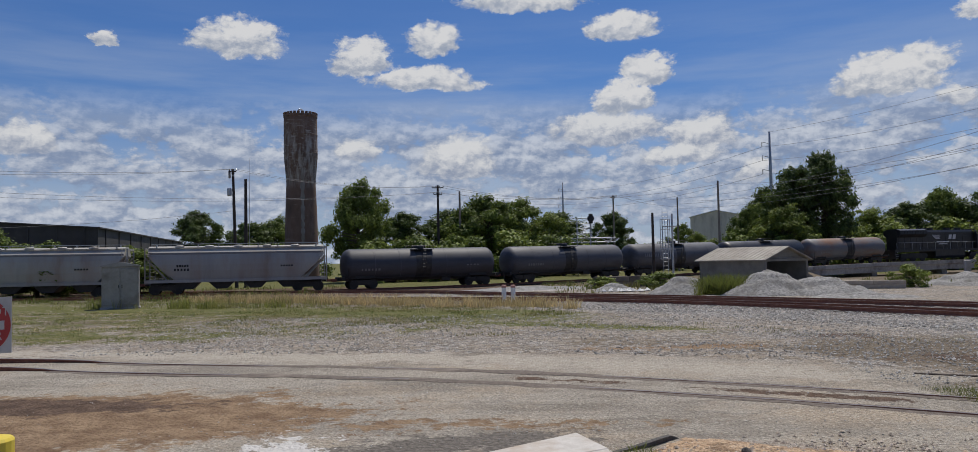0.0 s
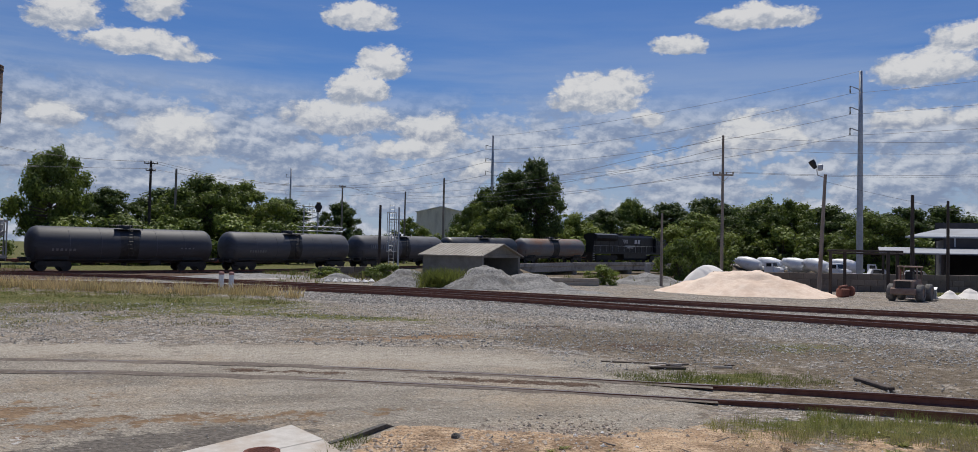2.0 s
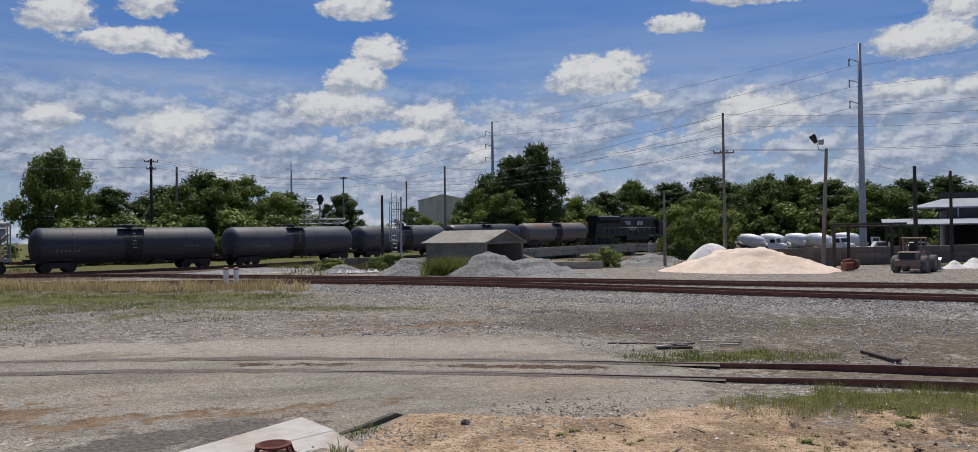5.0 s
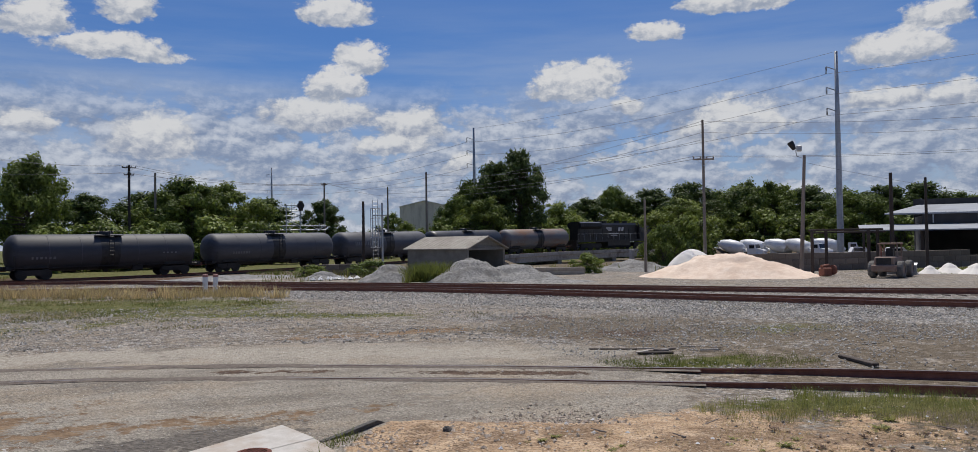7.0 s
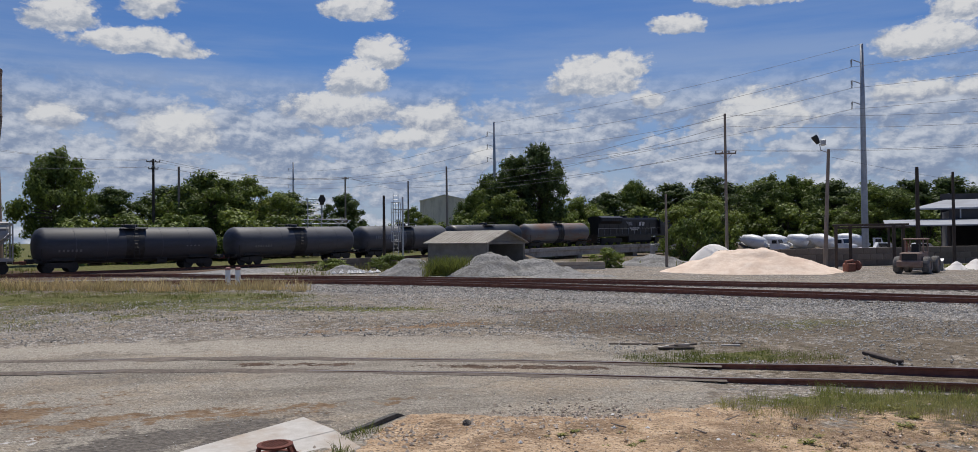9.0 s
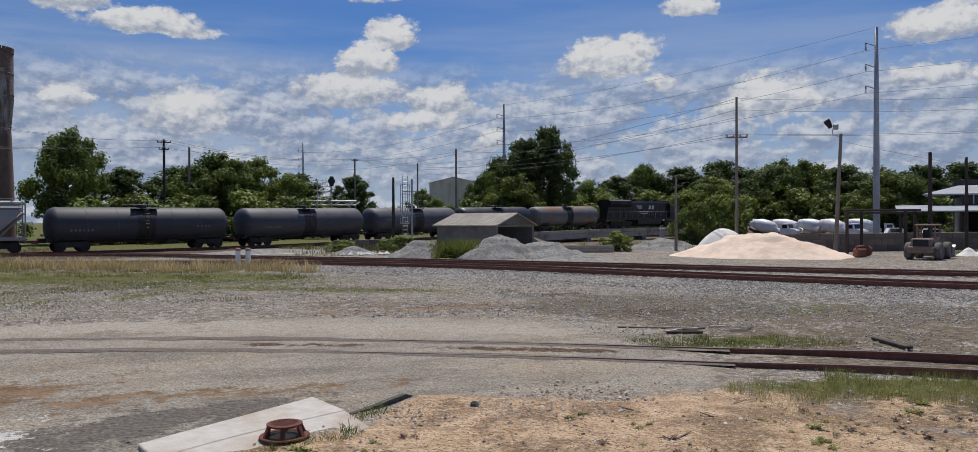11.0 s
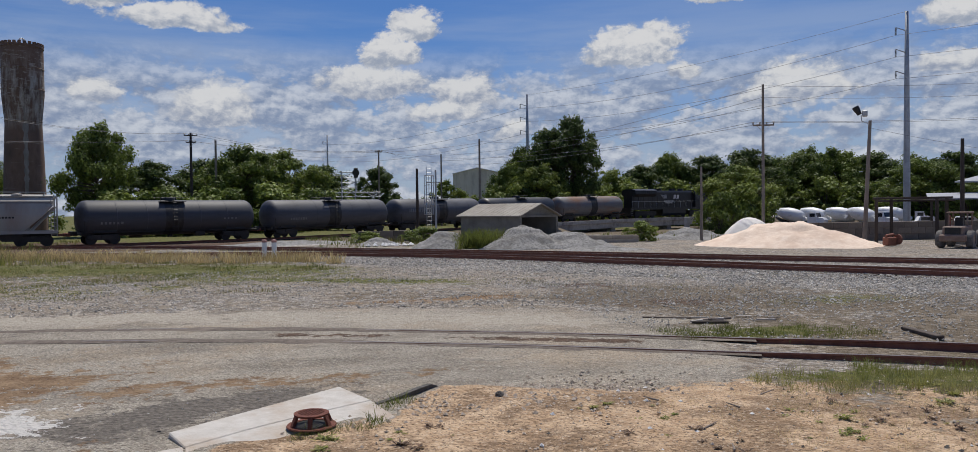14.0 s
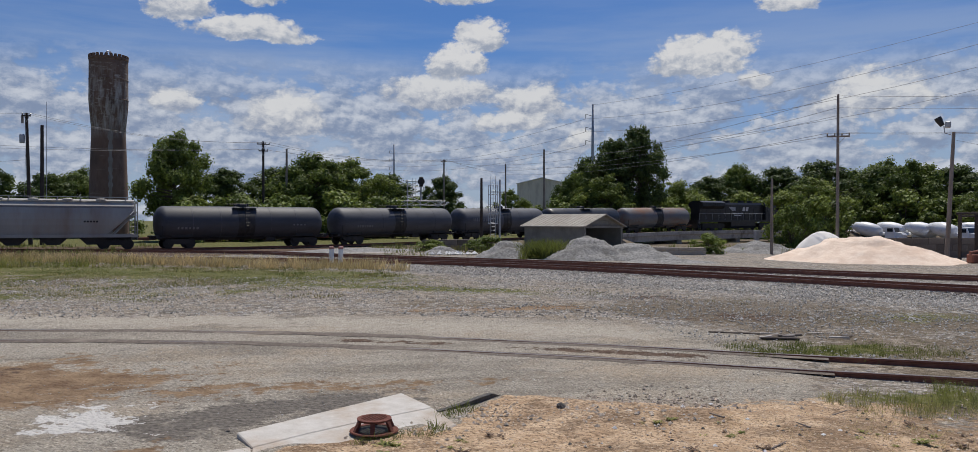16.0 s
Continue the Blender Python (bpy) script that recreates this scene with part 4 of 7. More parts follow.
def hopper_car(m, label):
    e = empty("covered_hopper_car", m, label, "hopper car", "hopper cars of the train")
    h, zt = 7.6, 4.12
    sec = [(-1.42, 1.15), (-1.50, 1.5), (-1.58, 2.0), (-1.60, 2.5), (-1.56, 2.95), (-1.46, 3.35), (-1.36, 3.55), (-1.05, 3.92), (-0.55, zt)]
    sec = sec + [(-y, z) for y, z in reversed(sec)]
    bm = B()
    rings = []
    for x, low in ((-h + 0.35, 1), (-h + 1.15, 0.55), (-h + 2.5, 0), (h - 2.5, 0), (h - 1.15, 0.55), (h - 0.35, 1)):
        floor_z = 1.15 + low * 2.1                       # the slope sheets rise towards the ends
        rings.append([bm.verts.new((x, y, max(z, floor_z + 0.02 * z))) for y, z in sec])
    for p, q in zip(rings, rings[1:]):
        for i in range(len(sec)):
            k = (i + 1) % len(sec)
            bm.faces.new((p[i], p[k], q[k], q[i]))
    bm.faces.new(rings[0])
    bm.faces.new(rings[-1][::-1])
    bmesh.ops.recalc_face_normals(bm, faces=bm.faces[:])
    body = part("body", bm, HOPPER, e)
    for s in (-1, 1):
        part("roof_stripe", prism(B(), [(-h + 0.4, 3.40), (h - 0.4, 3.40), (h - 0.4, 3.56), (-h + 0.4, 3.56)], s * 1.40 - 0.05, s * 1.40 + 0.05), DULL_MARK, body, "dark seam under the roof edge")
        part("side_sill", box(B(), (2 * h - 0.2, 0.14, 0.24), (0, s * 1.50, 1.13)), HOPPER, e)
        part("roof_edge", box(B(), (2 * h - 0.5, 0.10, 0.07), (0, s * 1.10, 3.96)), HOPPER, e)
        for k in range(9):
            part("roof_clamp", box(B(), (0.10, 0.30, 0.10), (-h + 1.0 + k * (2 * h - 2.0) / 8, s * 0.95, 4.06)), HOPPER, e)
        bm = B()
        for y in (-1.35, 1.35):
            rod(bm, (s * (h - 0.12), y, 1.1), (s * (h - 0.12), y, 3.9), 0.06, seg=6)
            rod(bm, (s * (h - 1.9), y, 1.2), (s * (h - 0.2), y, 3.1), 0.06, seg=6)
        box(bm, (0.10, 2.8, 0.14), (s * (h - 0.12), 0, 3.9))
        part("end_frame", bm, HOPPER, e)
        for y in (-1.5, 1.5):
            part("ladder", ladder_bm(s * (h - 0.35), y, 0.8, 3.9, rungs=10), HOPPER, e)
        bm = box(B(), (2.4, 2.6, 0.14), (s * (h - 1.2), 0, 1.08))
        box(bm, (2.6, 0.6, 0.3), (s * (h - 1.3), 0, 0.92))
        part("end_platform", bm, BLACK, e)
    bm = B()
    box(bm, (2 * h - 1.0, 0.55, 0.04), (0, 0, zt + 0.20))
    for i in range(9):
        box(bm, (0.06, 0.5, 0.22), (-h + 0.9 + i * (2 * h - 1.8) / 8, 0, zt + 0.09))
    part("roof_walk", bm, GALV, e)
    for i in range(5):
        part("hatch", lathe(B(), [(0, 0.20), (0.3, 0.18), (0.38, 0.12), (0.38, 0)], 14, Matrix.Translation((-4.8 + 2.4 * i, -0.62, zt - 0.12))), HOPPER, e)
    for i in range(4):
        x = -4.2 + 2.8 * i
        part("discharge_chute", prism(B(), [(x - 1.25, 1.2), (x + 1.25, 1.2), (x + 0.45, 0.42), (x - 0.45, 0.42)], -1.1, 1.1), BLACK, e)
    couplers(e, h)
    for s in (-1, 1):
        truck_parts(e, s * (h - 1.7))
    bm = B()
    for x0, w, z, hh in ((-4.9, 1.0, 2.42, 0.20), (-5.1, 1.3, 2.10, 0.20), (3.6, 1.1, 2.3, 0.14)):
        for i in range(5):
            box(bm, (0.15, 0.03, hh), (x0 + i * w / 5, -1.60, z))
    part("stencilled_bars", bm, BLACK, e, "rows of dark stencilled bars")["kind"] = "stuff"
    return e


def gondola_car(m):
    e = empty("gondola_car", m, "blue-grey ribbed gondola car under a dark tarpaulin", "gondola car")
    h = 8.6
    bm = B()
    for s in (-1, 1):
        box(bm, (2 * h, 0.06, 2.7), (0, s * 1.5, 2.35))
        box(bm, (0.06, 3.0, 2.7), (s * h, 0, 2.35))
    box(bm, (2 * h, 3.0, 0.1), (0, 0, 1.05))
    part("body", bm, GONDOLA, e)
    for i in range(13):
        for s in (-1, 1):
            part("side_rib", prism(B(), [(-0.09, 1.0), (0.09, 1.0), (0.06, 3.6), (-0.06, 3.6)], s * 1.53, s * 1.68, Matrix.Translation((-h + 0.7 + i * (2 * h - 1.4) / 12, 0, 0))), GONDOLA, e)
    bm = B()
    for s in (-1, 1):
        box(bm, (2 * h + 0.1, 0.2, 0.16), (0, s * 1.56, 3.75))
        box(bm, (2 * h + 0.1, 0.2, 0.16), (0, s * 1.56, 1.0))
    part("top_rail", bm, GONDOLA, e)
    part("tarpaulin", prism(B(), [(-1.5, 3.78), (-1.2, 4.05), (-0.5, 4.22), (0.5, 4.22), (1.2, 4.05), (1.5, 3.78)], -h, h, Matrix.Rotation(radians(90), 4, "Z")), TARP, e)
    part("underframe", box(B(), (2 * h, 0.8, 0.3), (0, 0, 0.88)), BLACK, e)
    part("ladder", ladder_bm(h - 0.4, -1.6, 0.9, 3.7, rungs=8), GONDOLA, e)
    couplers(e, h)
    for s in (-1, 1):
        truck_parts(e, s * (h - 1.8))
    return e


def locomotive(m, label):
    """Road-switcher: narrow long hood, wide cab ahead, walkways with handrails."""
    e = empty("diesel_locomotive", m, label, "locomotive")
    h = 10.6
    bm = B()
    box(bm, (2 * h, 3.0, 0.32), (0, 0, 1.55))
    part("walkway_deck", bm, LOCO, e)
    body = part("long_hood", prism(B(), [(-0.95, 1.7), (0.95, 1.7), (0.95, 4.2), (0.72, 4.5), (-0.72, 4.5), (-0.95, 4.2)], -9.6, 5.3, Matrix.Rotation(radians(-90), 4, "Z")), LOCO, e)
    for i in range(12):
        part("hood_door", box(B(), (0.86, 0.05, 1.7), (-8.9 + i * 1.12, -0.965, 2.75), bevel=0.015), LOCO, e)
    part("radiator_hood", prism(B(), [(-1.05, 3.5), (-1.55, 3.95), (-1.5, 4.5), (-0.8, 4.72), (0.8, 4.72), (1.5, 4.5), (1.55, 3.95), (1.05, 3.5)], -9.5, -4.4, Matrix.Rotation(radians(-90), 4, "Z")), LOCO, e)
    bm = B()
    for i in range(10):
        box(bm, (0.06, 0.04, 0.5), (-9.2 + i * 0.5, -1.56, 4.2))
    part("radiator_grille", bm, BLACK, e)["kind"] = "stuff"
    cab = part("cab", prism(B(), [(-1.5, 1.7), (1.5, 1.7), (1.5, 3.9), (1.05, 4.6), (-1.05, 4.6), (-1.5, 3.9)], 5.3, 8.0, Matrix.Rotation(radians(-90), 4, "Z")), LOCO, e)
    for x in (6.1, 7.15):
        part("cab_window", box(B(), (0.75, 0.05, 0.75), (x, -1.505, 3.45), bevel=0.02), GLASS, cab)
    part("short_hood", prism(B(), [(8.0, 1.7), (9.9, 1.7), (9.9, 2.7), (9.2, 3.25), (8.0, 3.6)], -1.1, 1.1), LOCO, e)
    for x in (-2.2, 1.0, 3.2):
        part("roof_fan", rod(B(), (x, 0, 4.45), (x, 0, 4.85), 0.45, seg=16), LOCO, e)
    part("exhaust_stack", box(B(), (1.0, 0.5, 0.4), (-3.6, 0, 4.65)), LOCO, e)
    for s in (-1, 1):
        bm = B()
        for i in range(15):
            x = -10.2 + i * 20.4 / 14
            rod(bm, (x, s * 1.45, 1.7), (x, s * 1.45, 2.72), 0.022, seg=5)
        rod(bm, (-10.2, s * 1.45, 2.72), (10.2, s * 1.45, 2.72), 0.024, seg=5)
        part("handrail", bm, GALV, e)
    part("fuel_tank", prism(B(), [(-1.4, 1.4), (1.4, 1.4), (1.4, 0.7), (1.0, 0.35), (-1.0, 0.35), (-1.4, 0.7)], -2.9, 2.9, Matrix.Rotation(radians(-90), 4, "Z")), LOCO, e)
    for s in (-1, 1):
        bm = B()
        for y in (-1, 1):
            prism(bm, [(-2.6, 0.75), (-2.3, 0.45), (2.3, 0.45), (2.6, 0.75), (2.3, 1.15), (-2.3, 1.15)], y * 1.05 - 0.08, y * 1.05 + 0.08, Matrix.Translation((s * 6.7, 0, 0)))
        fr = part("bogie", bm, BLACK, e)
        for dx in (-1.9, 0, 1.9):
            bm = B()
            for y in (-1, 1):
                rod(bm, (s * 6.7 + dx, y * 0.7, 0.5), (s * 6.7 + dx, y * 0.84, 0.5), 0.5, seg=18)
            rod(bm, (s * 6.7 + dx, 0, 0.5), (s * 6.7 + dx, y * 0.75, 0.5), 0.09, seg=8)
            part("wheelset", bm, BLACK, fr)
        part("pilot", box(B(), (0.15, 2.9, 1.1), (s * 10.5, 0, 0.95), bevel=0.04), LOCO, e)
        bm = B()
        for k in range(4):
            for y in (-1.35, 1.35):
                box(bm, (0.3, 0.5, 0.04), (s * 10.25, y, 0.45 + 0.32 * k))
        part("step", bm, MARK, e, "worn white-edged steps")
    couplers(e, h)
    # plain blocks where the road's emblem and lettering stand
    bm = B()
    for i in range(4):
        box(bm, (1.5 - 0.2 * i, 0.02, 0.09), (-2.2 + 0.1 * i, -1.0, 3.75 - 0.16 * i))
    for i in range(2):
        prism(bm, [(0.2 + 0.8 * i, 3.15), (0.75 + 0.8 * i, 3.15), (0.9 + 0.8 * i, 3.8), (0.35 + 0.8 * i, 3.8)], -1.012, -0.992)
    box(bm, (2.4, 0.02, 0.16), (-0.9, -1.0, 2.75))
    box(bm, (1.7, 0.02, 0.14), (-0.9, -1.0, 2.45))
    part("emblem_bars", bm, MARK, e, "white slanted bars and stripes")["kind"] = "stuff"
    return e


# distance along the line at which a bearing is met
def along(az):
    s, best, out = 0.0, 1e9, 0.0
    for a, b in zip(TRAIN_LINE, TRAIN_LINE[1:]):
        g = abs(math.degrees(math.atan2(a.x, a.y)) - az)
        if g < best and a.y > 25:
            best, out = g, s
        s += (b - a).length
    return out


def on_line(s, half):
    """The pose of a wagon whose bogies stand on the line."""
    def at(q):
        run = 0.0
        for a, b in zip(TRAIN_LINE, TRAIN_LINE[1:]):
            seg = (b - a).length
            if run + seg >= q:
                return a.lerp(b, (q - run) / seg)
            run += seg
        return TRAIN_LINE[-1]
    a, b = at(s - half * 0.75), at(s + half * 0.75)
    d = b - a
    c = (a + b) / 2
    return Matrix.Translation(c) @ Matrix.Rotation(math.atan2(d.y, d.x), 4, "Z") @ Matrix.Rotation(-math.asin(d.z / d.length), 4, "Y")


S0 = along(-5.7)
PITCH = 16.45
MARKS = [(-5.9, 1.9, 1.75, 0.20), (4.4, 1.4, 2.0, 0.12)]
tank_car(on_line(S0, 8.3), TANK_GREY, "grey tank car with a dark band at its middle", MARKS)
tank_car(on_line(S0 + PITCH, 8.3), TANK_GREY, "grey tank car with faint stencilling", [(-5.4, 2.0, 1.80, 0.22)])
tank_car(on_line(S0 + 2 * PITCH, 8.3), TANK_GREY, "grey tank car with a band of large pale bars", [(-5.9, 3.8, 2.35, 0.40), (4.4, 1.4, 1.9, 0.14)])
tank_car(on_line(S0 + 3 * PITCH, 8.3), TANK_DARK, "sooty black tank car on the bridge approach", MARKS)
tank_car(on_line(S0 + 4 * PITCH, 8.3), TANK_RUST, "grey tank car streaked with orange rust", MARKS)
locomotive(on_line(S0 + 4 * PITCH + 19.8, 10.6), "black diesel locomotive with white emblem bars")
hopper_car(on_line(S0 - 16.4, 7.6), "pale grey covered hopper car with rust streaks")
hopper_car(on_line(S0 - 32.7, 7.6), "pale grey covered hopper car with rust streaks")
gondola_car(on_line(S0 - 50.2, 8.6))


# ---- trees ----
def crown_bm(rnd, blobs, leaf, per):
    """A crown of many small leaf sprays set on the shells of uneven lobes."""
    verts, faces = [], []
    for (c, r) in blobs:
        n = int(per * r.x * r.z)
        for _ in range(n):
            v = Vector((rnd.gauss(0, 1), rnd.gauss(0, 1), rnd.gauss(0, 1))).normalized()
            k = (0.15 + 1.0 * rnd.random() ** 0.7) * (1 + 0.6 * noise.noise(v * 2.2 + c))
            p = c + Vector((v.x * r.x, v.y * r.y, v.z * r.z)) * k
            nrm = (v + Vector((rnd.uniform(-.8, .8), rnd.uniform(-.8, .8), rnd.uniform(-.3, .9)))).normalized()
            u = nrm.orthogonal().normalized()
            u = (Matrix.Rotation(rnd.uniform(0, 6.28), 3, nrm) @ u)
            w = nrm.cross(u)
            s = leaf * rnd.uniform(0.55, 1.3)
            i = len(verts)
            verts += [p - u * s, p + w * s * 0.55 + nrm * s * 0.15, p + u * s, p - w * s * 0.55 + nrm * s * 0.15]
            faces.append((i, i + 1, i + 2, i + 3))
    me = bpy.data.meshes.new("crown")
    me.from_pydata([tuple(v) for v in verts], [], faces)
    return me


grow = {}                                   # true height and width of each pattern tree


def make_tree(name, seed, height, spread, leafmat, label, category="tree", trunk_share=0.22, leaf=0.17, lobes=84, per=560):
    rnd = random.Random(seed)
    e = empty(name, Matrix(), label, category, "trees behind the tracks" if category == "tree" else "bushes along the tracks")
    bm = B()
    tip = Vector((rnd.uniform(-.3, .3), rnd.uniform(-.3, .3), height * 0.72))
    r0 = 0.022 * height + 0.05
    mid = Vector((rnd.uniform(-.2, .2), rnd.uniform(-.2, .2), height * 0.36))
    if category == "tree":
        rod(bm, (0, 0, -0.3), mid, r0, r0 * 0.72, 9)
        rod(bm, mid, tip, r0 * 0.72, r0 * 0.2, 8)
    blobs = []
    for k in range(lobes):
        f = (k + 0.5) / lobes
        z = height * (trunk_share + (0.94 - trunk_share) * f)
        prof = max(0.22, math.sin(math.pi * min(1, 0.16 + 0.82 * f)) ** 0.7)
        a = k * 2.4 + rnd.uniform(-0.9, 0.9)
        reach = spread * 0.5 * prof * rnd.uniform(0.05, 1.0) ** 0.6 * (1 + 0.35 * noise.noise((math.cos(a) * 1.5, math.sin(a) * 1.5, seed + 2.5 * f)))
        c = Vector((math.cos(a) * reach, math.sin(a) * reach, z * rnd.uniform(0.90, 1.06)))
        rr = spread * rnd.uniform(0.045, 0.125)
        blobs.append((c, Vector((rr, rr, rr * rnd.uniform(0.6, 0.95)))))
        base = mid.lerp(tip, max(0, f * 0.8 - 0.1)) if category == "tree" else Vector((0, 0, 0))
        rod(bm, base, c, r0 * 0.3 * (1 - 0.5 * f), 0.02, 5)
    part("trunk" if category == "tree" else "stem", bm, BARK, e)
    me = crown_bm(rnd, blobs, leaf, per)
    co = np.empty(len(me.vertices) * 3, np.float32)
    me.vertices.foreach_get("co", co)
    co = co.reshape(-1, 3)
    grow[e.name] = (float(np.percentile(co[:, 2], 99.7)), float(np.percentile(co[:, 0], 98.5) - np.percentile(co[:, 0], 1.5)))
    me.materials.append(leafmat)
    c = new("crown", me)
    c.parent = e
    return e


def scaled(p, rz, sx, sz):
    return Matrix.Translation(p) @ Matrix.Rotation(rz, 4, "Z") @ Matrix.Diagonal((sx, sx, sz, 1))


def plant(proto, used, az, d, top, width, rz, z=None):
    """Stand a copy so that it is top metres high and width metres wide."""
    p = polar(az, d)
    p.z = ground_at(p.x, p.y) - 0.05 if z is None else z
    base_h, base_w = grow[proto.name]
    m = scaled(p, rz, width / base_w, (top - p.z) / base_h)
    if proto.name in used:
        c = copy_thing(proto, m)
        c.matrix_basis = m
        return c
    used.add(proto.name)
    proto.matrix_basis = m
    return proto


TREES = [
    make_tree("broadleaf_tree", 11, 10, 9, LEAF_A, "leafy broadleaf tree with a full mid-green crown"),
    make_tree("broadleaf_tree", 12, 10, 8, LEAF_B, "dark green broadleaf tree with an uneven crown"),
    make_tree("broadleaf_tree", 13, 10, 9, LEAF_C, "light green broadleaf tree with an open crown", lobes=70),
    make_tree("broadleaf_tree", 14, 10, 10, LEAF_A, "broad mid-green tree with low spreading branches", trunk_share=0.12, lobes=90),
]
# kind, degrees right of +y, distance, height of the top, width
WOODS = [
    (0, -9.6, 96, 12.4, 7.6), (1, -6.2, 112, 9.4, 7.5), (3, -15.6, 145, 10.8, 9), (1, -17.4, 140, 9.6, 8), (1, -20.8, 185, 14.5, 11),
    (1, -2.6, 118, 10.0, 10), (0, -0.3, 108, 11.2, 10.5), (2, 2.6, 112, 11.0, 9.5), (1, 5.0, 125, 9.8, 9), (3, 0.8, 132, 10.5, 12),
    (1, 9.2, 150, 11.0, 7.5), (2, 6.9, 170, 7.6, 9), (2, 14.3, 150, 8.4, 6), (0, 20.0, 132, 13.0, 8),
]
WOODS2 = [
    (1, 23.7, 130, 17.8, 8.5), (1, 21.9, 128, 15.6, 9), (0, 18.6, 128, 9.6, 5.5), (2, 21.3, 124, 9.6, 9), (2, 26.3, 158, 10.4, 10), (1, 28.8, 165, 11.5, 11), (0, 30.6, 170, 14.2, 10),
]
WOODS3 = [
    (1, 33.4, 170, 13.4, 12), (1, 36.0, 160, 13.8, 12), (0, 37.8, 178, 13.0, 13), (3, 39.8, 178, 15.0, 14), (0, 41.8, 178, 14.6, 13),
    (1, 44.0, 180, 13.6, 13), (2, 35.4, 118, 8.6, 9), (3, 46.8, 160, 11.5, 13), (1, 48.8, 175, 12.8, 12), (1, 50.8, 180, 13.4, 12), (0, 53.2, 190, 11.5, 13),
    (1, 55.6, 190, 12.5, 14), (3, -24.5, 80, 4.2, 7), (3, -30.5, 78, 4.6, 8), (0, -34.0, 82, 6.5, 8),
]
used_trees = set()
tr = random.Random(8)
for k, az, d, top, w in WOODS + WOODS2 + WOODS3:
    plant(TREES[k], used_trees, az, d, top, w, tr.uniform(0, 6.28))
BUSHES = [
    make_tree("leafy_bush", 21, 4, 6, LEAF_A, "dense leafy green bush", "bush", 0.02, 0.17, 52, 460),
    make_tree("leafy_bush", 22, 4, 6, LEAF_C, "light green leafy bush", "bush", 0.02, 0.16, 52, 460),
]
used_bush = set()
THICKETS = [
    (0, -13.5, 128, 4.4, 8), (1, -8.6, 92, 5.0, 7.5), (0, -5.5, 95, 5.4, 9), (0, -2.0, 98, 5.6, 9), (1, 1.4, 102, 6.2, 10), (0, 4.5, 108, 5.8, 10), (1, 7.4, 120, 4.4, 9),
    (0, 12.2, 135, 4.8, 9), (1, 16.2, 132, 5.0, 8), (0, 18.6, 126, 6.6, 10), (1, 21.6, 126, 7.2, 10), (1, 24.8, 138, 7.6, 9), (1, 27.6, 156, 8.0, 12),
    (1, 31.0, 160, 8.2, 12), (0, 34.3, 104, 4.6, 5.5), (1, 36.0, 112, 6.0, 8), (0, 38.2, 170, 8.4, 13), (1, 41.0, 170, 8.6, 13),
]
THICKETS2 = [
    (0, 44.0, 170, 7.4, 13), (0, 46.4, 172, 6.8, 13), (0, 49.6, 160, 6.4, 13), (0, 53.0, 170, 6.4, 14), (0, -17.0, 120, 5.4, 9), (1, -20.0, 130, 5.2, 9),
    (1, 28.6, 60, 1.55, 2.6), (0, 12.6, 61, 1.2, 3.2), (1, 8.4, 62, 0.9, 2.6),
]
for k, az, d, top, w in THICKETS + THICKETS2:
    plant(BUSHES[k], used_bush, az, d, top, w, tr.uniform(0, 6.28))


# ---- grass and weeds ----
def blades(name, spots, mat, label, seed, h=(0.25, 0.5), w=0.018, lean=0.35):
    rnd = random.Random(seed)
    verts, faces = [], []
    for x, y, n, rad, k in spots:
        for _ in range(n):
            a, r = rnd.uniform(0, 6.28), rad * math.sqrt(rnd.random())
            px, py = x + math.cos(a) * r, y + math.sin(a) * r
            z = ground_at(px, py) - 0.02 if rad > 0.5 else ground_at(x, y) - 0.02
            hh = rnd.uniform(*h) * k
            t = rnd.uniform(0, 6.28)
            dx, dy = math.cos(t) * w * k, math.sin(t) * w * k
            lx, ly = rnd.gauss(0, lean) * hh, rnd.gauss(0, lean) * hh
            i = len(verts)
            verts += [(px - dx, py - dy, z), (px + dx, py + dy, z), (px + dx * 0.7 + lx * 0.4, py + dy * 0.7 + ly * 0.4, z + hh * 0.6), (px - dx * 0.7 + lx * 0.4, py - dy * 0.7 + ly * 0.4, z + hh * 0.6), (px + lx, py + ly, z + hh)]
            faces += [(i, i + 1, i + 2, i + 3), (i + 3, i + 2, i + 4)]
    me = bpy.data.meshes.new(name)
    me.from_pydata(verts, [], faces)
    me.materials.append(mat)
    return tagged(new(name, me), label, "grass", kind="stuff")


gr = random.Random(31)


def scatter(n, fx, fy, count, rad, k=1.0, keep=None):
    out = []
    for _ in range(n):
        x, y = gr.uniform(*fx), gr.uniform(*fy)
        if keep and not keep(x, y):
            continue
        out.append((x, y, count, rad, k * gr.uniform(0.6, 1.25)))
    return out


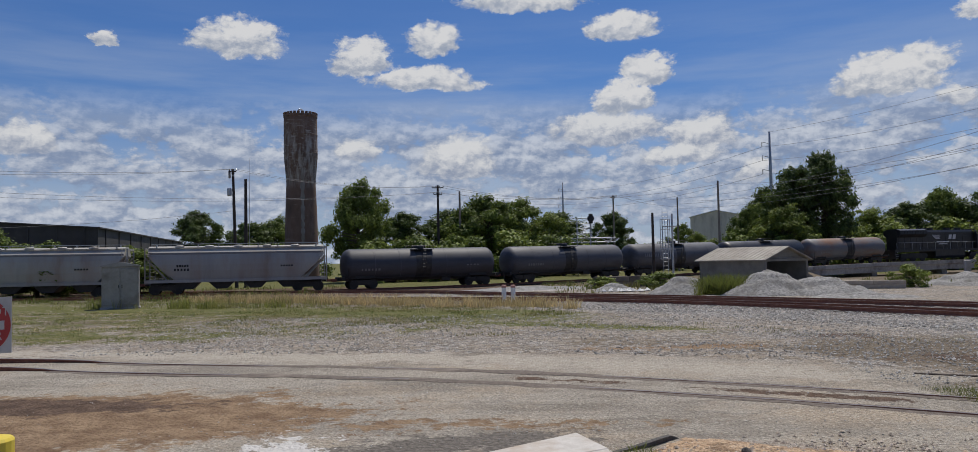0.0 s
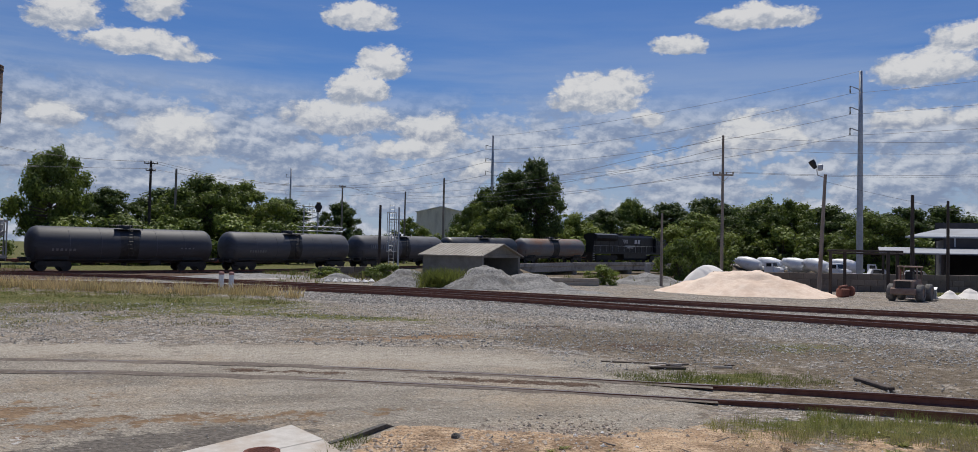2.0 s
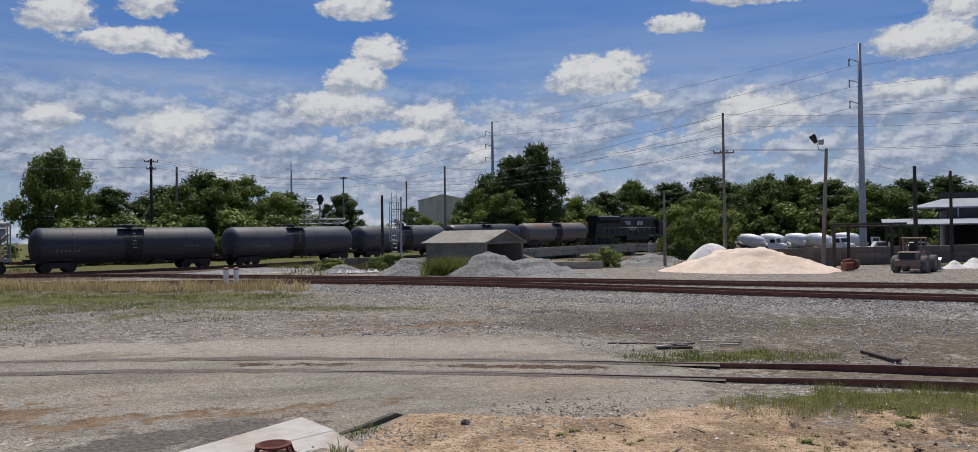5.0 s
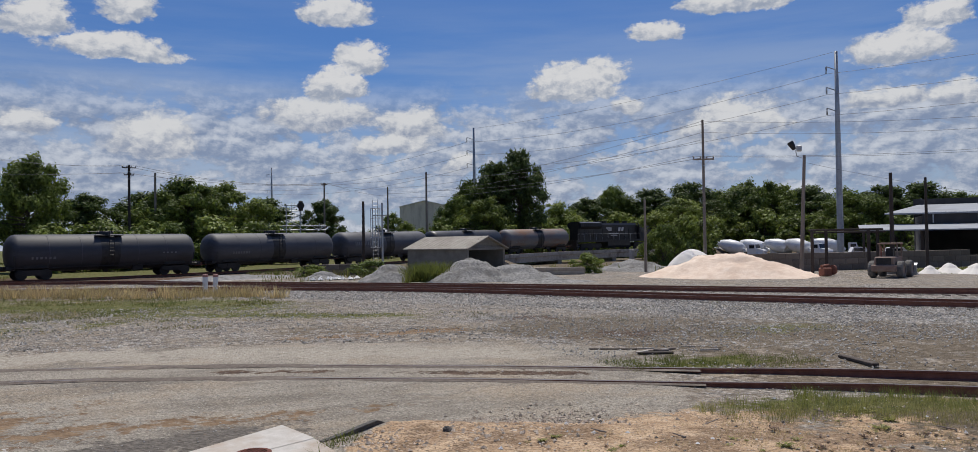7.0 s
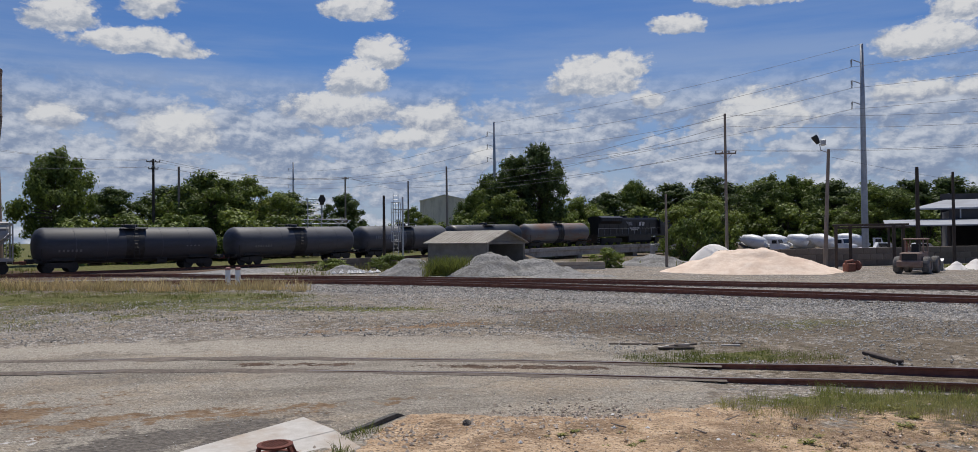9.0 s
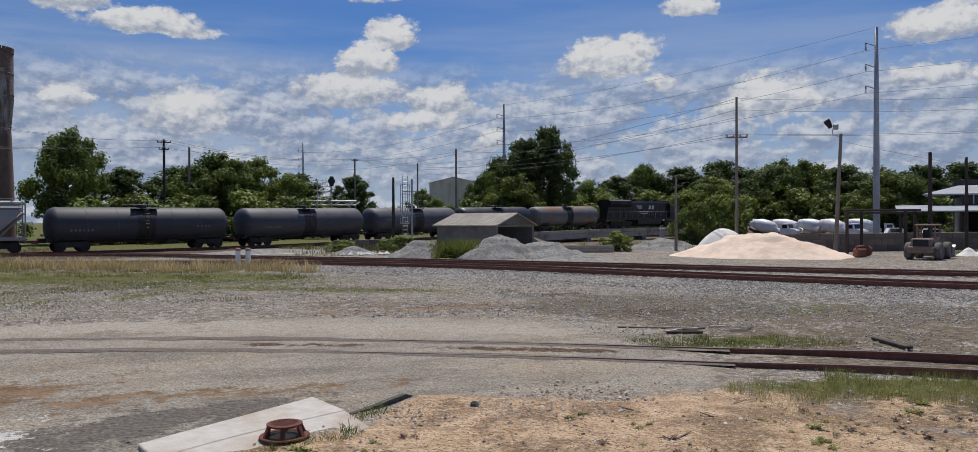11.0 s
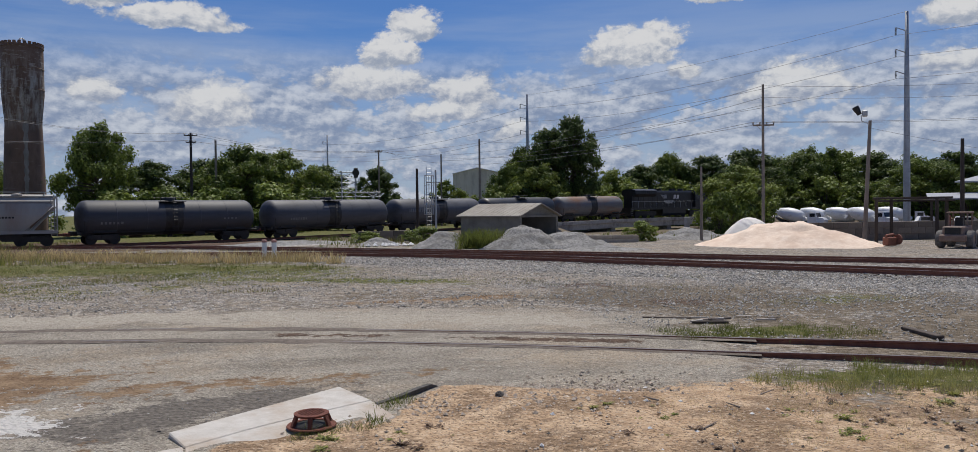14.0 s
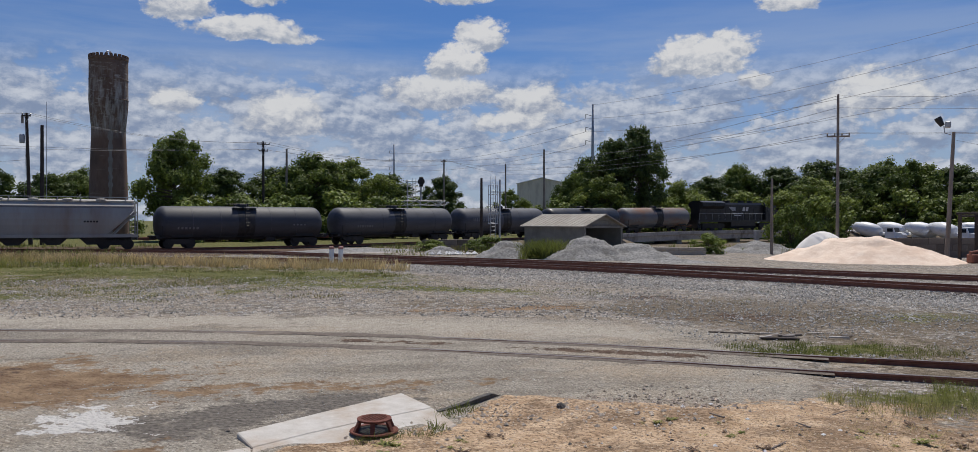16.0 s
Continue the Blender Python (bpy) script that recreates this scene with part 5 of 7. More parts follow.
blades("dry_grass", scatter(2600, (-26, 4.2), (30, 52), 26, 0.32, 1.05, lambda x, y: abs(y - (40.3 - 0.62 * x)) < 2.0 - max(0, x) * 0.25), GRASS_D, "tall dry straw-coloured grass strip beside the rails", 1, (0.25, 0.62), 0.012)
blades("green_grass", scatter(3600, (-36, 4), (29, 62), 12, 0.40, 0.6, lambda x, y: y - (35.0 - 0.6 * x) > -1.2 + 1.5 * noise.noise((x * 0.4, y * 0.4, 1)) and y - (39.5 - 0.62 * x) < 0.6), GRASS_G, "low green grass on the open ground", 2, (0.10, 0.34), 0.014)
blades("yard_grass", scatter(2200, (-12, 9.5), (20, 40), 13, 0.30, 0.5, lambda x, y: abs(y - (28.4 - 0.66 * (x - 3))) < 1.5 + 1.8 * noise.noise((x * 0.5, y * 0.5, 0))), GRASS_G, "sparse green grass on gravel", 3, (0.08, 0.24), 0.011)
blades("trackside_grass", scatter(3600, (6.6, 15.5), (3.2, 9.6), 18, 0.12, 0.50, lambda x, y: y > 8.35 - 0.52 * (x - 6.7) + 0.8 * noise.noise((x * 1.1, y * 1.1, 2)) and y < min(9.15, 16.6 - 0.78 * x) + 0.5 * noise.noise((x * 1.3, y * 1.3, 6))), GRASS_L, "yellow-green grass growing against the near rails", 4, (0.08, 0.42), 0.005)
blades("field_grass", scatter(5200, (-30, 3), (24, 41), 14, 0.34, 0.5, lambda x, y: noise.noise((x * 0.33, y * 0.5, 11)) > -0.12 + 0.03 * max(0, x + 6) and y > 24.5 + 0.1 * x), GRASS_G, "patchy low grass over the gravel field", 19, (0.06, 0.24), 0.013, 0.6)
blades("field_straw", scatter(1500, (-30, 4), (25, 41), 10, 0.3, 0.5, lambda x, y: noise.noise((x * 0.3, y * 0.45, 21)) > 0.05), GRASS_D, "dry straw among the field grass", 20, (0.08, 0.30), 0.011, 0.6)
blades("trackside_weeds", scatter(420, (7.6, 11.5), (11.3, 14.4), 24, 0.18, 0.5, lambda x, y: abs(y - (12.75 - 0.35 * (x - 9))) < 0.6 + 0.35 * noise.noise((x, y, 5))), GRASS_G, "low weeds beyond the near rails", 5, (0.10, 0.28), 0.006)
blades("dry_weeds", scatter(420, (4.5, 11.0), (4.4, 8.2), 16, 0.12, 0.38, lambda x, y: x + 0.5 * y > 7.6 + 2 * noise.noise((x, y, 3))), GRASS_D, "dry brown weeds on the dirt", 14, (0.06, 0.28), 0.006, 0.8)
blades("slab_weeds", [(0.45 + 0.12 * i, 8.36 + 0.07 * (i % 3) + 0.02 * i, 40, 0.10, 0.45) for i in range(9)] + [(1.55, 9.25, 46, 0.12, 0.6), (1.72, 9.40, 46, 0.14, 0.7), (1.9, 9.5, 40, 0.12, 0.5), (1.35, 8.72, 30, 0.09, 0.8), (-0.6, 8.05, 26, 0.09, 0.4)], GRASS_G, "weeds round the concrete apron", 7, (0.08, 0.30), 0.007, 0.6)


def leafy_weeds(name, spots, mat, label, seed):
    """Low broad-leaved weeds: arched leaves in a rosette on each spot."""
    rnd = random.Random(seed)
    verts, faces = [], []
    for x, y, r in spots:
        z = ground_at(x, y)
        for _ in range(rnd.randint(16, 30)):
            a, up = rnd.uniform(0, 6.28), rnd.uniform(0.15, 1.0)
            ln, w = r * rnd.uniform(0.6, 1.2), r * rnd.uniform(0.10, 0.18)
            dx, dy = math.cos(a), math.sin(a)
            ox, oy = x + rnd.gauss(0, 0.3) * r, y + rnd.gauss(0, 0.3) * r
            i = len(verts)
            for f, wf in ((0.05, 0.3), (0.5, 1.0), (1.0, 0.1)):
                zz = z + ln * up * (1.3 * f - 0.75 * f * f)
                for sgn in (-1, 1):
                    verts.append((ox + dx * ln * f - dy * w * wf * sgn, oy + dy * ln * f + dx * w * wf * sgn, zz))
            faces += [(i, i + 1, i + 3, i + 2), (i + 2, i + 3, i + 5, i + 4)]
    me = bpy.data.meshes.new(name)
    me.from_pydata(verts, [], faces)
    me.materials.append(mat)
    return tagged(new(name, me), label, "weeds", kind="stuff")


def clumped(n, fx, fy, size, seed):
    """Spots that gather in clumps."""
    out = []
    while len(out) < n:
        x, y = gr.uniform(*fx), gr.uniform(*fy)
        if noise.noise((x * 0.8, y * 0.8, seed)) > gr.uniform(0.0, 0.5):
            out.append((x, y, size * gr.choice((0.5, 0.6, 0.8, 1.0, 1.6))))
    return out


leafy_weeds("dirt_weeds", clumped(70, (0.6, 9.5), (5.4, 8.3), 0.07, 3.0), GRASS_L, "small broad-leaved weeds scattered on sandy dirt", 6)
leafy_weeds("withered_weeds", clumped(120, (0.2, 10), (5.2, 8.4), 0.055, 7.0), DRYLEAF, "small withered brown weeds on sandy dirt", 16)
leafy_weeds("heap_weeds", [(14.9 + gr.gauss(0, 0.8), 48.0 + gr.gauss(0, 0.6), gr.uniform(0.35, 0.7)) for _ in range(60)], GRASS_G, "tall leafy weeds on the gravel heaps", 17)
blades("ballast_weeds", scatter(420, (9, 24), (11, 24), 10, 0.22, 0.45, lambda x, y: noise.noise((x * 0.35, y * 0.35, 9)) > 0.12), GRASS_G, "sparse weeds in the ballast", 8, (0.08, 0.28), 0.008, 0.6)
blades("cabinet_weeds", scatter(420, (-26, -9), (42, 47), 20, 0.35, 0.8, lambda x, y: abs(y - (41.0 - 0.18 * x)) < 0.9 + noise.noise((x * 0.6, y * 0.6, 4)) and noise.noise((x * 0.5, y * 0.5, 14)) > -0.15), GRASS_L, "tall green weeds beside the cabinet", 18, (0.25, 0.95), 0.016)
blades("far_verge", scatter(700, (-44, 14), (52, 78), 12, 0.5, 0.9, lambda x, y: y > 50 + abs(x) * 0.05 and (x < -14 or x > 5)), GRASS_G, "rough green verge along the train track", 9, (0.2, 0.5), 0.025)
blades("yard_lawn", scatter(420, (45, 62), (34, 42.5), 14, 0.5, 0.6), GRASS_G, "short lawn in front of the yard wall", 10, (0.1, 0.25), 0.02)


# ---- loose stones ----
def stones(name, places, mat, label, seed, kind="stuff"):
    """Small angular stones in one mesh."""
    rnd = random.Random(seed)
    verts, faces = [], []
    base = [(1, 0, 0), (-1, 0, 0), (0, 1, 0), (0, -1, 0), (0, 0, 1), (0, 0, -0.6)]
    fs = [(0, 2, 4), (2, 1, 4), (1, 3, 4), (3, 0, 4), (2, 0, 5), (1, 2, 5), (3, 1, 5), (0, 3, 5)]
    for x, y, s in places:
        z = ground_at(x, y) + s * 0.25
        i = len(verts)
        a = rnd.uniform(0, 6.28)
        for b in base:
            vx, vy, vz = (c * s * rnd.uniform(0.6, 1.25) for c in b)
            verts.append((x + vx * math.cos(a) - vy * math.sin(a), y + vx * math.sin(a) + vy * math.cos(a), z + vz * 0.75))
        faces += [tuple(i + k for k in f) for f in fs]
    me = bpy.data.meshes.new(name)
    me.from_pydata(verts, [], faces)
    me.materials.append(mat)
    return tagged(new(name, me), label, "stones", kind=kind)


st = random.Random(77)
spots = []
for _ in range(26000):
    x, y = st.uniform(-12, 24), st.uniform(13, 34)
    if y > np.interp(x, [-12, -4, 2, 6, 9, 12, 16, 24], [21, 20.5, 19.5, 18.2, 15.5, 13.5, 12, 8]):
        spots.append((x, y, st.choice((0.012, 0.018, 0.026, 0.038)) * st.uniform(0.7, 1.3)))
stones("yard_gravel", spots, STONE, "loose grey stones over the yard", 1)
spots = []
for p, d in even(MID_LINE, 0.0045):
    if -14 < p.x < 28:
        q = st.uniform(-3.4, 5.6)
        spots.append((p.x + d.y * q, p.y - d.x * q, st.uniform(0.025, 0.06)))
stones("track_ballast", spots, STONE, "crushed grey ballast stones round the rails", 2)
stones("dirt_stones", [(st.uniform(0.6, 10), st.uniform(5.4, 9.9), st.choice((0.005, 0.006, 0.008, 0.011, 0.02)) * st.uniform(0.8, 1.4)) for _ in range(2200)], PEBBLE, "pebbles and crumbs on the dirt", 3)
stones("pale_stones", [(st.uniform(1.5, 10), st.uniform(5.4, 9.3), st.choice((0.012, 0.016, 0.02, 0.035))) for _ in range(130)], CHALK, "white stone chips lying on the dirt", 21)
stones("dark_clods", [(st.uniform(1.5, 10), st.uniform(5.4, 9.3), st.choice((0.012, 0.018, 0.028))) for _ in range(260)], ASPHALT, "dark clods of asphalt on the dirt", 22)
stones("paving_grit", [(st.uniform(-8, 8), st.uniform(9, 19), st.uniform(0.006, 0.018)) for _ in range(1500)], STONE, "grit scattered on worn paving", 4)
stones("crumbled_asphalt", [(st.gauss(3.6, 1.3), st.gauss(9.2, 0.45), st.choice((0.008, 0.012, 0.02, 0.032)) * st.uniform(0.8, 1.3)) for _ in range(1500)], PEBBLE, "crumbled grey asphalt along the paving's broken edge", 5)
spots = []
for _ in range(15000):
    x, y = st.uniform(7.5, 24), st.uniform(6, 24)
    if y > 15.6 - 0.62 * (x - 6) - 1.8 and noise.noise((x * 0.5, y * 0.5, 3)) > st.uniform(-0.5, 0.25):
        spots.append((x, y, st.uniform(0.012, 0.036)))
stones("trackside_stones", spots, STONE, "pale broken stones round the near rails", 6)
rock = bmesh.new()
bmesh.ops.create_icosphere(rock, subdivisions=2, radius=0.06)
for v in rock.verts:
    v.co *= 1 + 0.3 * noise.noise(v.co * 14)
tagged(part("rock", rock, ASPHALT, place=pose(2.95, 9.03, 0.11)), "dark fist-sized rock on the dirt", "rock")


# ---- slab, drain, paving edge ----
def slab(name, outline, z0, mat, label):
    """A thick slab; the outline gives x, y and the height of the top."""
    bm = B()
    a = [bm.verts.new((x, y, z0)) for x, y, z in outline]
    b = [bm.verts.new((x, y, z)) for x, y, z in outline]
    bm.faces.new(a[::-1])
    bm.faces.new(b)
    n = len(outline)
    for i in range(n):
        bm.faces.new((a[i], a[(i + 1) % n], b[(i + 1) % n], b[i]))
    bmesh.ops.recalc_face_normals(bm, faces=bm.faces[:])
    bmesh.ops.bevel(bm, geom=bm.edges[:], offset=0.012, segments=1, affect="EDGES")
    return tagged(part(name, bm, mat), label, "slab", kind="structure")


slab("concrete_apron", [(-0.86, 8.90, 0.050), (1.13, 10.40, 0.070), (1.44, 9.62, 0.045), (0.60, 9.22, 0.030), (-0.08, 8.82, 0.022), (-0.66, 8.38, 0.024)], -0.15, WHITE_CONC, "pale concrete apron sloping down to a drain")
slab("drain_floor", [(-0.66, 8.385, 0.016), (-0.08, 8.825, 0.014), (0.60, 9.225, 0.022), (1.44, 9.625, 0.037), (1.60, 8.80, 0.030), (1.0, 8.30, -0.03), (0.2, 8.0, -0.03), (-0.62, 7.9, -0.03)], -0.16, WHITE_CONC, "pale concrete floor round the drain, sanded over in front")
slab("concrete_kerb_piece", [(-1.42, 8.06, 0.045), (-0.67, 8.33, 0.045), (-0.64, 8.02, 0.035), (-0.95, 7.55, 0.02), (-1.5, 7.5, 0.02)], -0.12, WHITE_CONC, "broken piece of pale concrete kerb")
E_ = empty("drain_grate", pose(0.64, 8.74, 0.032) @ Matrix.Diagonal((0.84, 0.84, 0.78, 1)), "red rusted iron drain grate raised on short legs", "drain grate")
part("base_ring", lathe(B(), [(0.235, 0.0), (0.33, 0.0), (0.32, 0.016), (0.235, 0.02)], 32), RUSTRED, E_)
# flat near-black disc: the shade inside the drain, painted under the grate
part("drain_hole", lathe(B(), [(0.0, 0.008), (0.24, 0.008), (0.24, 0.0)], 28), HOLE_SHADE, E_, "dark disc painted in place of the shaded drain opening")
part("top_ring", lathe(B(), [(0.175, 0.158), (0.228, 0.152), (0.232, 0.180), (0.175, 0.186)], 32), RUSTRED, E_)
for i in range(6):
    a = 2 * math.pi * (i + 0.35) / 6
    bm = prism(B(), [(0.195, 0.16), (0.235, 0.16), (0.30, 0.0), (0.255, 0.0)], -0.03, 0.03, Matrix.Rotation(a, 4, "Z"))
    part("leg", bm, RUSTRED, E_)
for i in range(7):
    y = -0.150 + 0.05 * i
    w = 2 * math.sqrt(0.195 ** 2 - y * y)
    part("top_bar", box(B(), (w, 0.026, 0.026), (0, y, 0.170), bevel=0.005), RUSTRED, E_).matrix_basis = Matrix.Rotation(radians(55), 4, "Z")
bm = prism(B(), [(0, -0.1), (1.42, -0.1), (1.40, 0.0), (1.22, 0.03), (0.98, 0.115), (0.80, 0.10), (0.45, 0.05), (0.1, 0.02)], 0.0, 0.07, Matrix.Translation((1.42, 9.45, 0.0)) @ Matrix.Rotation(radians(28), 4, "Z"))
for v in bm.verts:
    v.co += Vector((0.03 * noise.noise(v.co * 4), 0.03 * noise.noise(v.co * 5), 0.0))
tagged(part("broken_paving_edge", bm, ASPHALT), "dark lifted edge of broken asphalt paving", "asphalt edge", kind="structure")
debris = random.Random(4)
for k in range(9):
    x_, y_ = 8.9 + debris.uniform(0, 1.9), 14.3 + debris.uniform(-0.5, 0.35)
    a_ = debris.uniform(-0.6, 0.3)
    l_ = debris.uniform(0.15, 0.5)
    bm = box(B(), (l_, debris.uniform(0.03, 0.09), debris.uniform(0.015, 0.04)), bevel=0.004)
    tagged(part("debris_scrap", bm, debris.choice((WHITE_CONC, TIE, WOOD)), place=Matrix.Translation((x_, y_, ground_at(x_, y_) + 0.03)) @ Matrix.Rotation(a_, 4, "Z")), "small splintered scrap lying on gravel", "debris", "scraps beyond the near rails")


for k in range(7):
    x_, y_, a_ = debris.uniform(2.5, 9), debris.uniform(6.2, 8.6), debris.uniform(0, 3.1)
    l_ = debris.uniform(0.12, 0.4)
    tw = rod(B(), (-l_ / 2, 0, 0), (l_ / 2, 0, 0.02), 0.012, 0.006, 6)
    tagged(part("twig", tw, WOOD, place=Matrix.Translation((x_, y_, ground_at(x_, y_) + 0.015)) @ Matrix.Rotation(a_, 4, "Z")), "dry grey twig lying on sandy dirt", "twig", "twigs on the dirt")


# ---- timbers on the ground ----
def timber(a, b, w, h, mat, label, name="old_timber"):
    a, b = Vector(a), Vector(b)
    d = b - a
    bm = box(B(), (d.length, w, h), bevel=0.015)
    for v in bm.verts:
        v.co += Vector((0, 0.02 * noise.noise(v.co * 3), 0.02 * noise.noise(v.co * 2 + Vector((4, 0, 0)))))
    p = (a + b) / 2
    return tagged(part(name, bm, mat, place=Matrix.Translation((p.x, p.y, ground_at(p.x, p.y) + h / 2)) @ Matrix.Rotation(math.atan2(d.y, d.x), 4, "Z")), label, "timber")


timber((12.2, 11.85), (11.9, 10.72), 0.13, 0.07, TIE, "old grey tie lying in the ballast")
timber((8.3, 15.2), (9.25, 14.7), 0.07, 0.03, TIE, "thin weathered board lying on gravel")
timber((8.85, 14.05), (9.6, 13.85), 0.09, 0.05, TIE, "broken weathered board lying on gravel")
timber((9.4, 14.3), (10.05, 14.4), 0.05, 0.05, WOOD, "pale split stick lying on gravel")


# ---- bollards, sign, cabinet ----
def bollard(x, y, r, h, mat, label, capm=None):
    e = empty("bollard", pose(x, y, ground_at(x, y)), label, "bollard", "bollards")
    part("pipe", lathe(B(), [(r, -0.05), (r, h - 0.02), (r * 0.9, h), (0, h + r * 0.15)], 18), mat, e, smooth=False)
    if capm:
        part("cap", lathe(B(), [(r * 1.04, h - 0.10), (r * 1.06, h + 0.01), (r * 0.8, h + 0.05), (0, h + 0.06)], 18), capm, e)
    return e


CAP = material("faded_red_cap", (0.36, 0.16, 0.13), (0.46, 0.25, 0.21), 5, 0.7, 0, 0.05)
bollard(0.80, 43.0, 0.13, 0.95, WHITE, "white pipe bollard with a faded red cap", CAP)
bollard(1.30, 42.7, 0.13, 0.95, WHITE, "white pipe bollard with a faded red cap", CAP)
p = polar(-32.9, 6.6)
bollard(p.x, p.y, 0.15, 1.20, YELLOW, "yellow painted steel bollard")

E_ = empty("traffic_sign", Matrix.Translation(polar(-33.35, 11.4)) @ Matrix.Rotation(radians(33.0), 4, "Z") @ Matrix.Diagonal((0.80, 1, 0.92, 1)) @ Matrix.Translation((0, 0, 0.24)), "red and white do not enter sign on a post", "sign")
part("post", box(B(), (0.06, 0.04, 2.35), (0, 0.04, 0.875)), GALV, E_)
part("panel", box(B(), (0.76, 0.008, 0.76), (0, 0, 1.62), bevel=0.003), SHADED_WHITE, E_)
part("disc", lathe(B(), [(0.0, 0.0), (0.365, 0.0), (0.365, 0.004), (0, 0.004)], 40, Matrix.Translation((0, -0.006, 1.62)) @ Matrix.Rotation(radians(90), 4, "X")), REDSIGN, E_)
part("bar", box(B(), (0.56, 0.006, 0.12), (0, -0.013, 1.62)), SHADED_WHITE, E_)
for txt, z in (("DO NOT", 1.75), ("ENTER", 1.42)):
    cu = bpy.data.curves.new("lettering", "FONT")
    cu.body, cu.size, cu.align_x, cu.extrude = txt, 0.17, "CENTER", 0.002
    cu.materials.append(SHADED_WHITE)
    t = new("lettering", cu)
    t.parent = E_
    t.matrix_basis = pose(0, -0.014, z, 90)

p = polar(-25.6, 50.0)
E_ = empty("signal_cabinet", Matrix.Translation((p.x, p.y, ground_at(p.x, p.y))) @ Matrix.Rotation(radians(22), 4, "Z"), "silver trackside equipment cabinet with a low peaked top", "cabinet")
part("body", box(B(), (1.95, 1.2, 2.4), (0, 0, 1.25), bevel=0.02), SILVER, E_)
part("roof", prism(B(), [(-1.05, 2.45), (1.05, 2.45), (1.05, 2.52), (0, 2.72), (-1.05, 2.52)], -0.68, 0.68), SILVER, E_)
for x in (-0.47, 0.47):
    dd = part("door", box(B(), (0.88, 0.04, 2.1), (x, -0.615, 1.28), bevel=0.01), SILVER, E_)
    part("handle", box(B(), (0.04, 0.05, 0.2), (x * 0.2, -0.65, 1.3), bevel=0.01), BLACK, dd)
part("plinth", box(B(), (2.1, 1.35, 0.3), (0, 0, -0.05)), CONC, E_)


# ---- tower ----
TW = polar(-13.7, 120)
TZ = 25.3
E_ = empty("water_tower", Matrix.Translation((TW.x, TW.y, 0)), "tall round brick water tower with pale lime streaks", "tower")
part("shaft", lathe(B(), [(2.62, -0.5), (2.52, 4), (2.36, 10), (2.18, 14.6)], 48), BRICK, E_, smooth=True)
part("neck", lathe(B(), [(2.18, 14.6), (2.20, 15.2), (2.32, 16.6), (2.46, 18.0), (2.52, 19.0)], 48), BRICK, E_, "lime-streaked flaring neck", smooth=True)
part("drum", lathe(B(), [(2.52, 19.0), (2.50, 22.0), (2.49, TZ - 0.6), (2.55, TZ - 0.55), (2.55, TZ - 0.25), (2.3, TZ - 0.2), (2.3, TZ - 0.6), (0, TZ - 0.6)], 48), BRICK, E_, smooth=False)
for i in range(26):
    a = 2 * math.pi * i / 26
    part("merlon", box(B(), (0.36, 0.26, 0.34), (2.43 * math.cos(a), 2.43 * math.sin(a), TZ - 0.08), Matrix.Rotation(a + math.pi / 2, 4, "Z"), 0.02), BRICK, E_)
for z, r_ in ((15.0, 2.20), (19.2, 2.53), (22.0, 2.515)):
    part("string_course", lathe(B(), [(r_ - 0.04, z - 0.07), (r_ + 0.03, z - 0.05), (r_ + 0.03, z + 0.05), (r_ - 0.04, z + 0.07)], 48), BRICK, E_, smooth=True)
n_ = Vector((-TW.x, -TW.y, 0)).normalized()
s_ = Vector((-n_.y, n_.x, 0))
bm = B()
run_r = random.Random(12)
prev = None
for k in range(35):
    z = 0.5 * k - 0.2
    r_ = float(np.interp(z, [-0.5, 4, 10, 14.6, 16.6], [2.62, 2.52, 2.36, 2.18, 2.32])) + 0.02
    w_ = 0.26 + run_r.uniform(-0.10, 0.10)
    ring = [bm.verts.new(n_ * r_ * math.cos(o / r_) + s_ * r_ * math.sin(o / r_) + Vector((0, 0, z))) for o in (0.22 - w_, 0.22 - w_ / 3, 0.22 + w_ / 3, 0.22 + w_)]
    if prev:
        for i in range(3):
            bm.faces.new((prev[i], prev[i + 1], ring[i + 1], ring[i]))
    prev = ring
part("lime_run", bm, LIMED, E_, "pale lime run down the shaft", smooth=True)
for k in range(14):
    a = math.atan2(n_.y, n_.x) + (-1.35 + 0.21 * k)
    part("brick_buttress", box(B(), (0.12, 0.10, 3.4), (2.35 * math.cos(a), 2.35 * math.sin(a), 17.0), Matrix.Rotation(a + math.pi / 2, 4, "Z") @ Matrix.Rotation(radians(5), 4, "X")), BRICK, E_)
bm = B()
for i in range(6):
    a = math.pi * i / 6
    prev = None
    for k in range(9):
        t = math.pi * k / 8
        pt = Vector((math.cos(a) * math.cos(t) * 0.7, math.sin(a) * math.cos(t) * 0.7, TZ - 0.6 + 1.45 * math.sin(t)))
        if prev:
            rod(bm, prev, pt, 0.035, seg=5)
        prev = pt
part("roof_cage", bm, GALV, E_, "small domed steel cage on the roof")


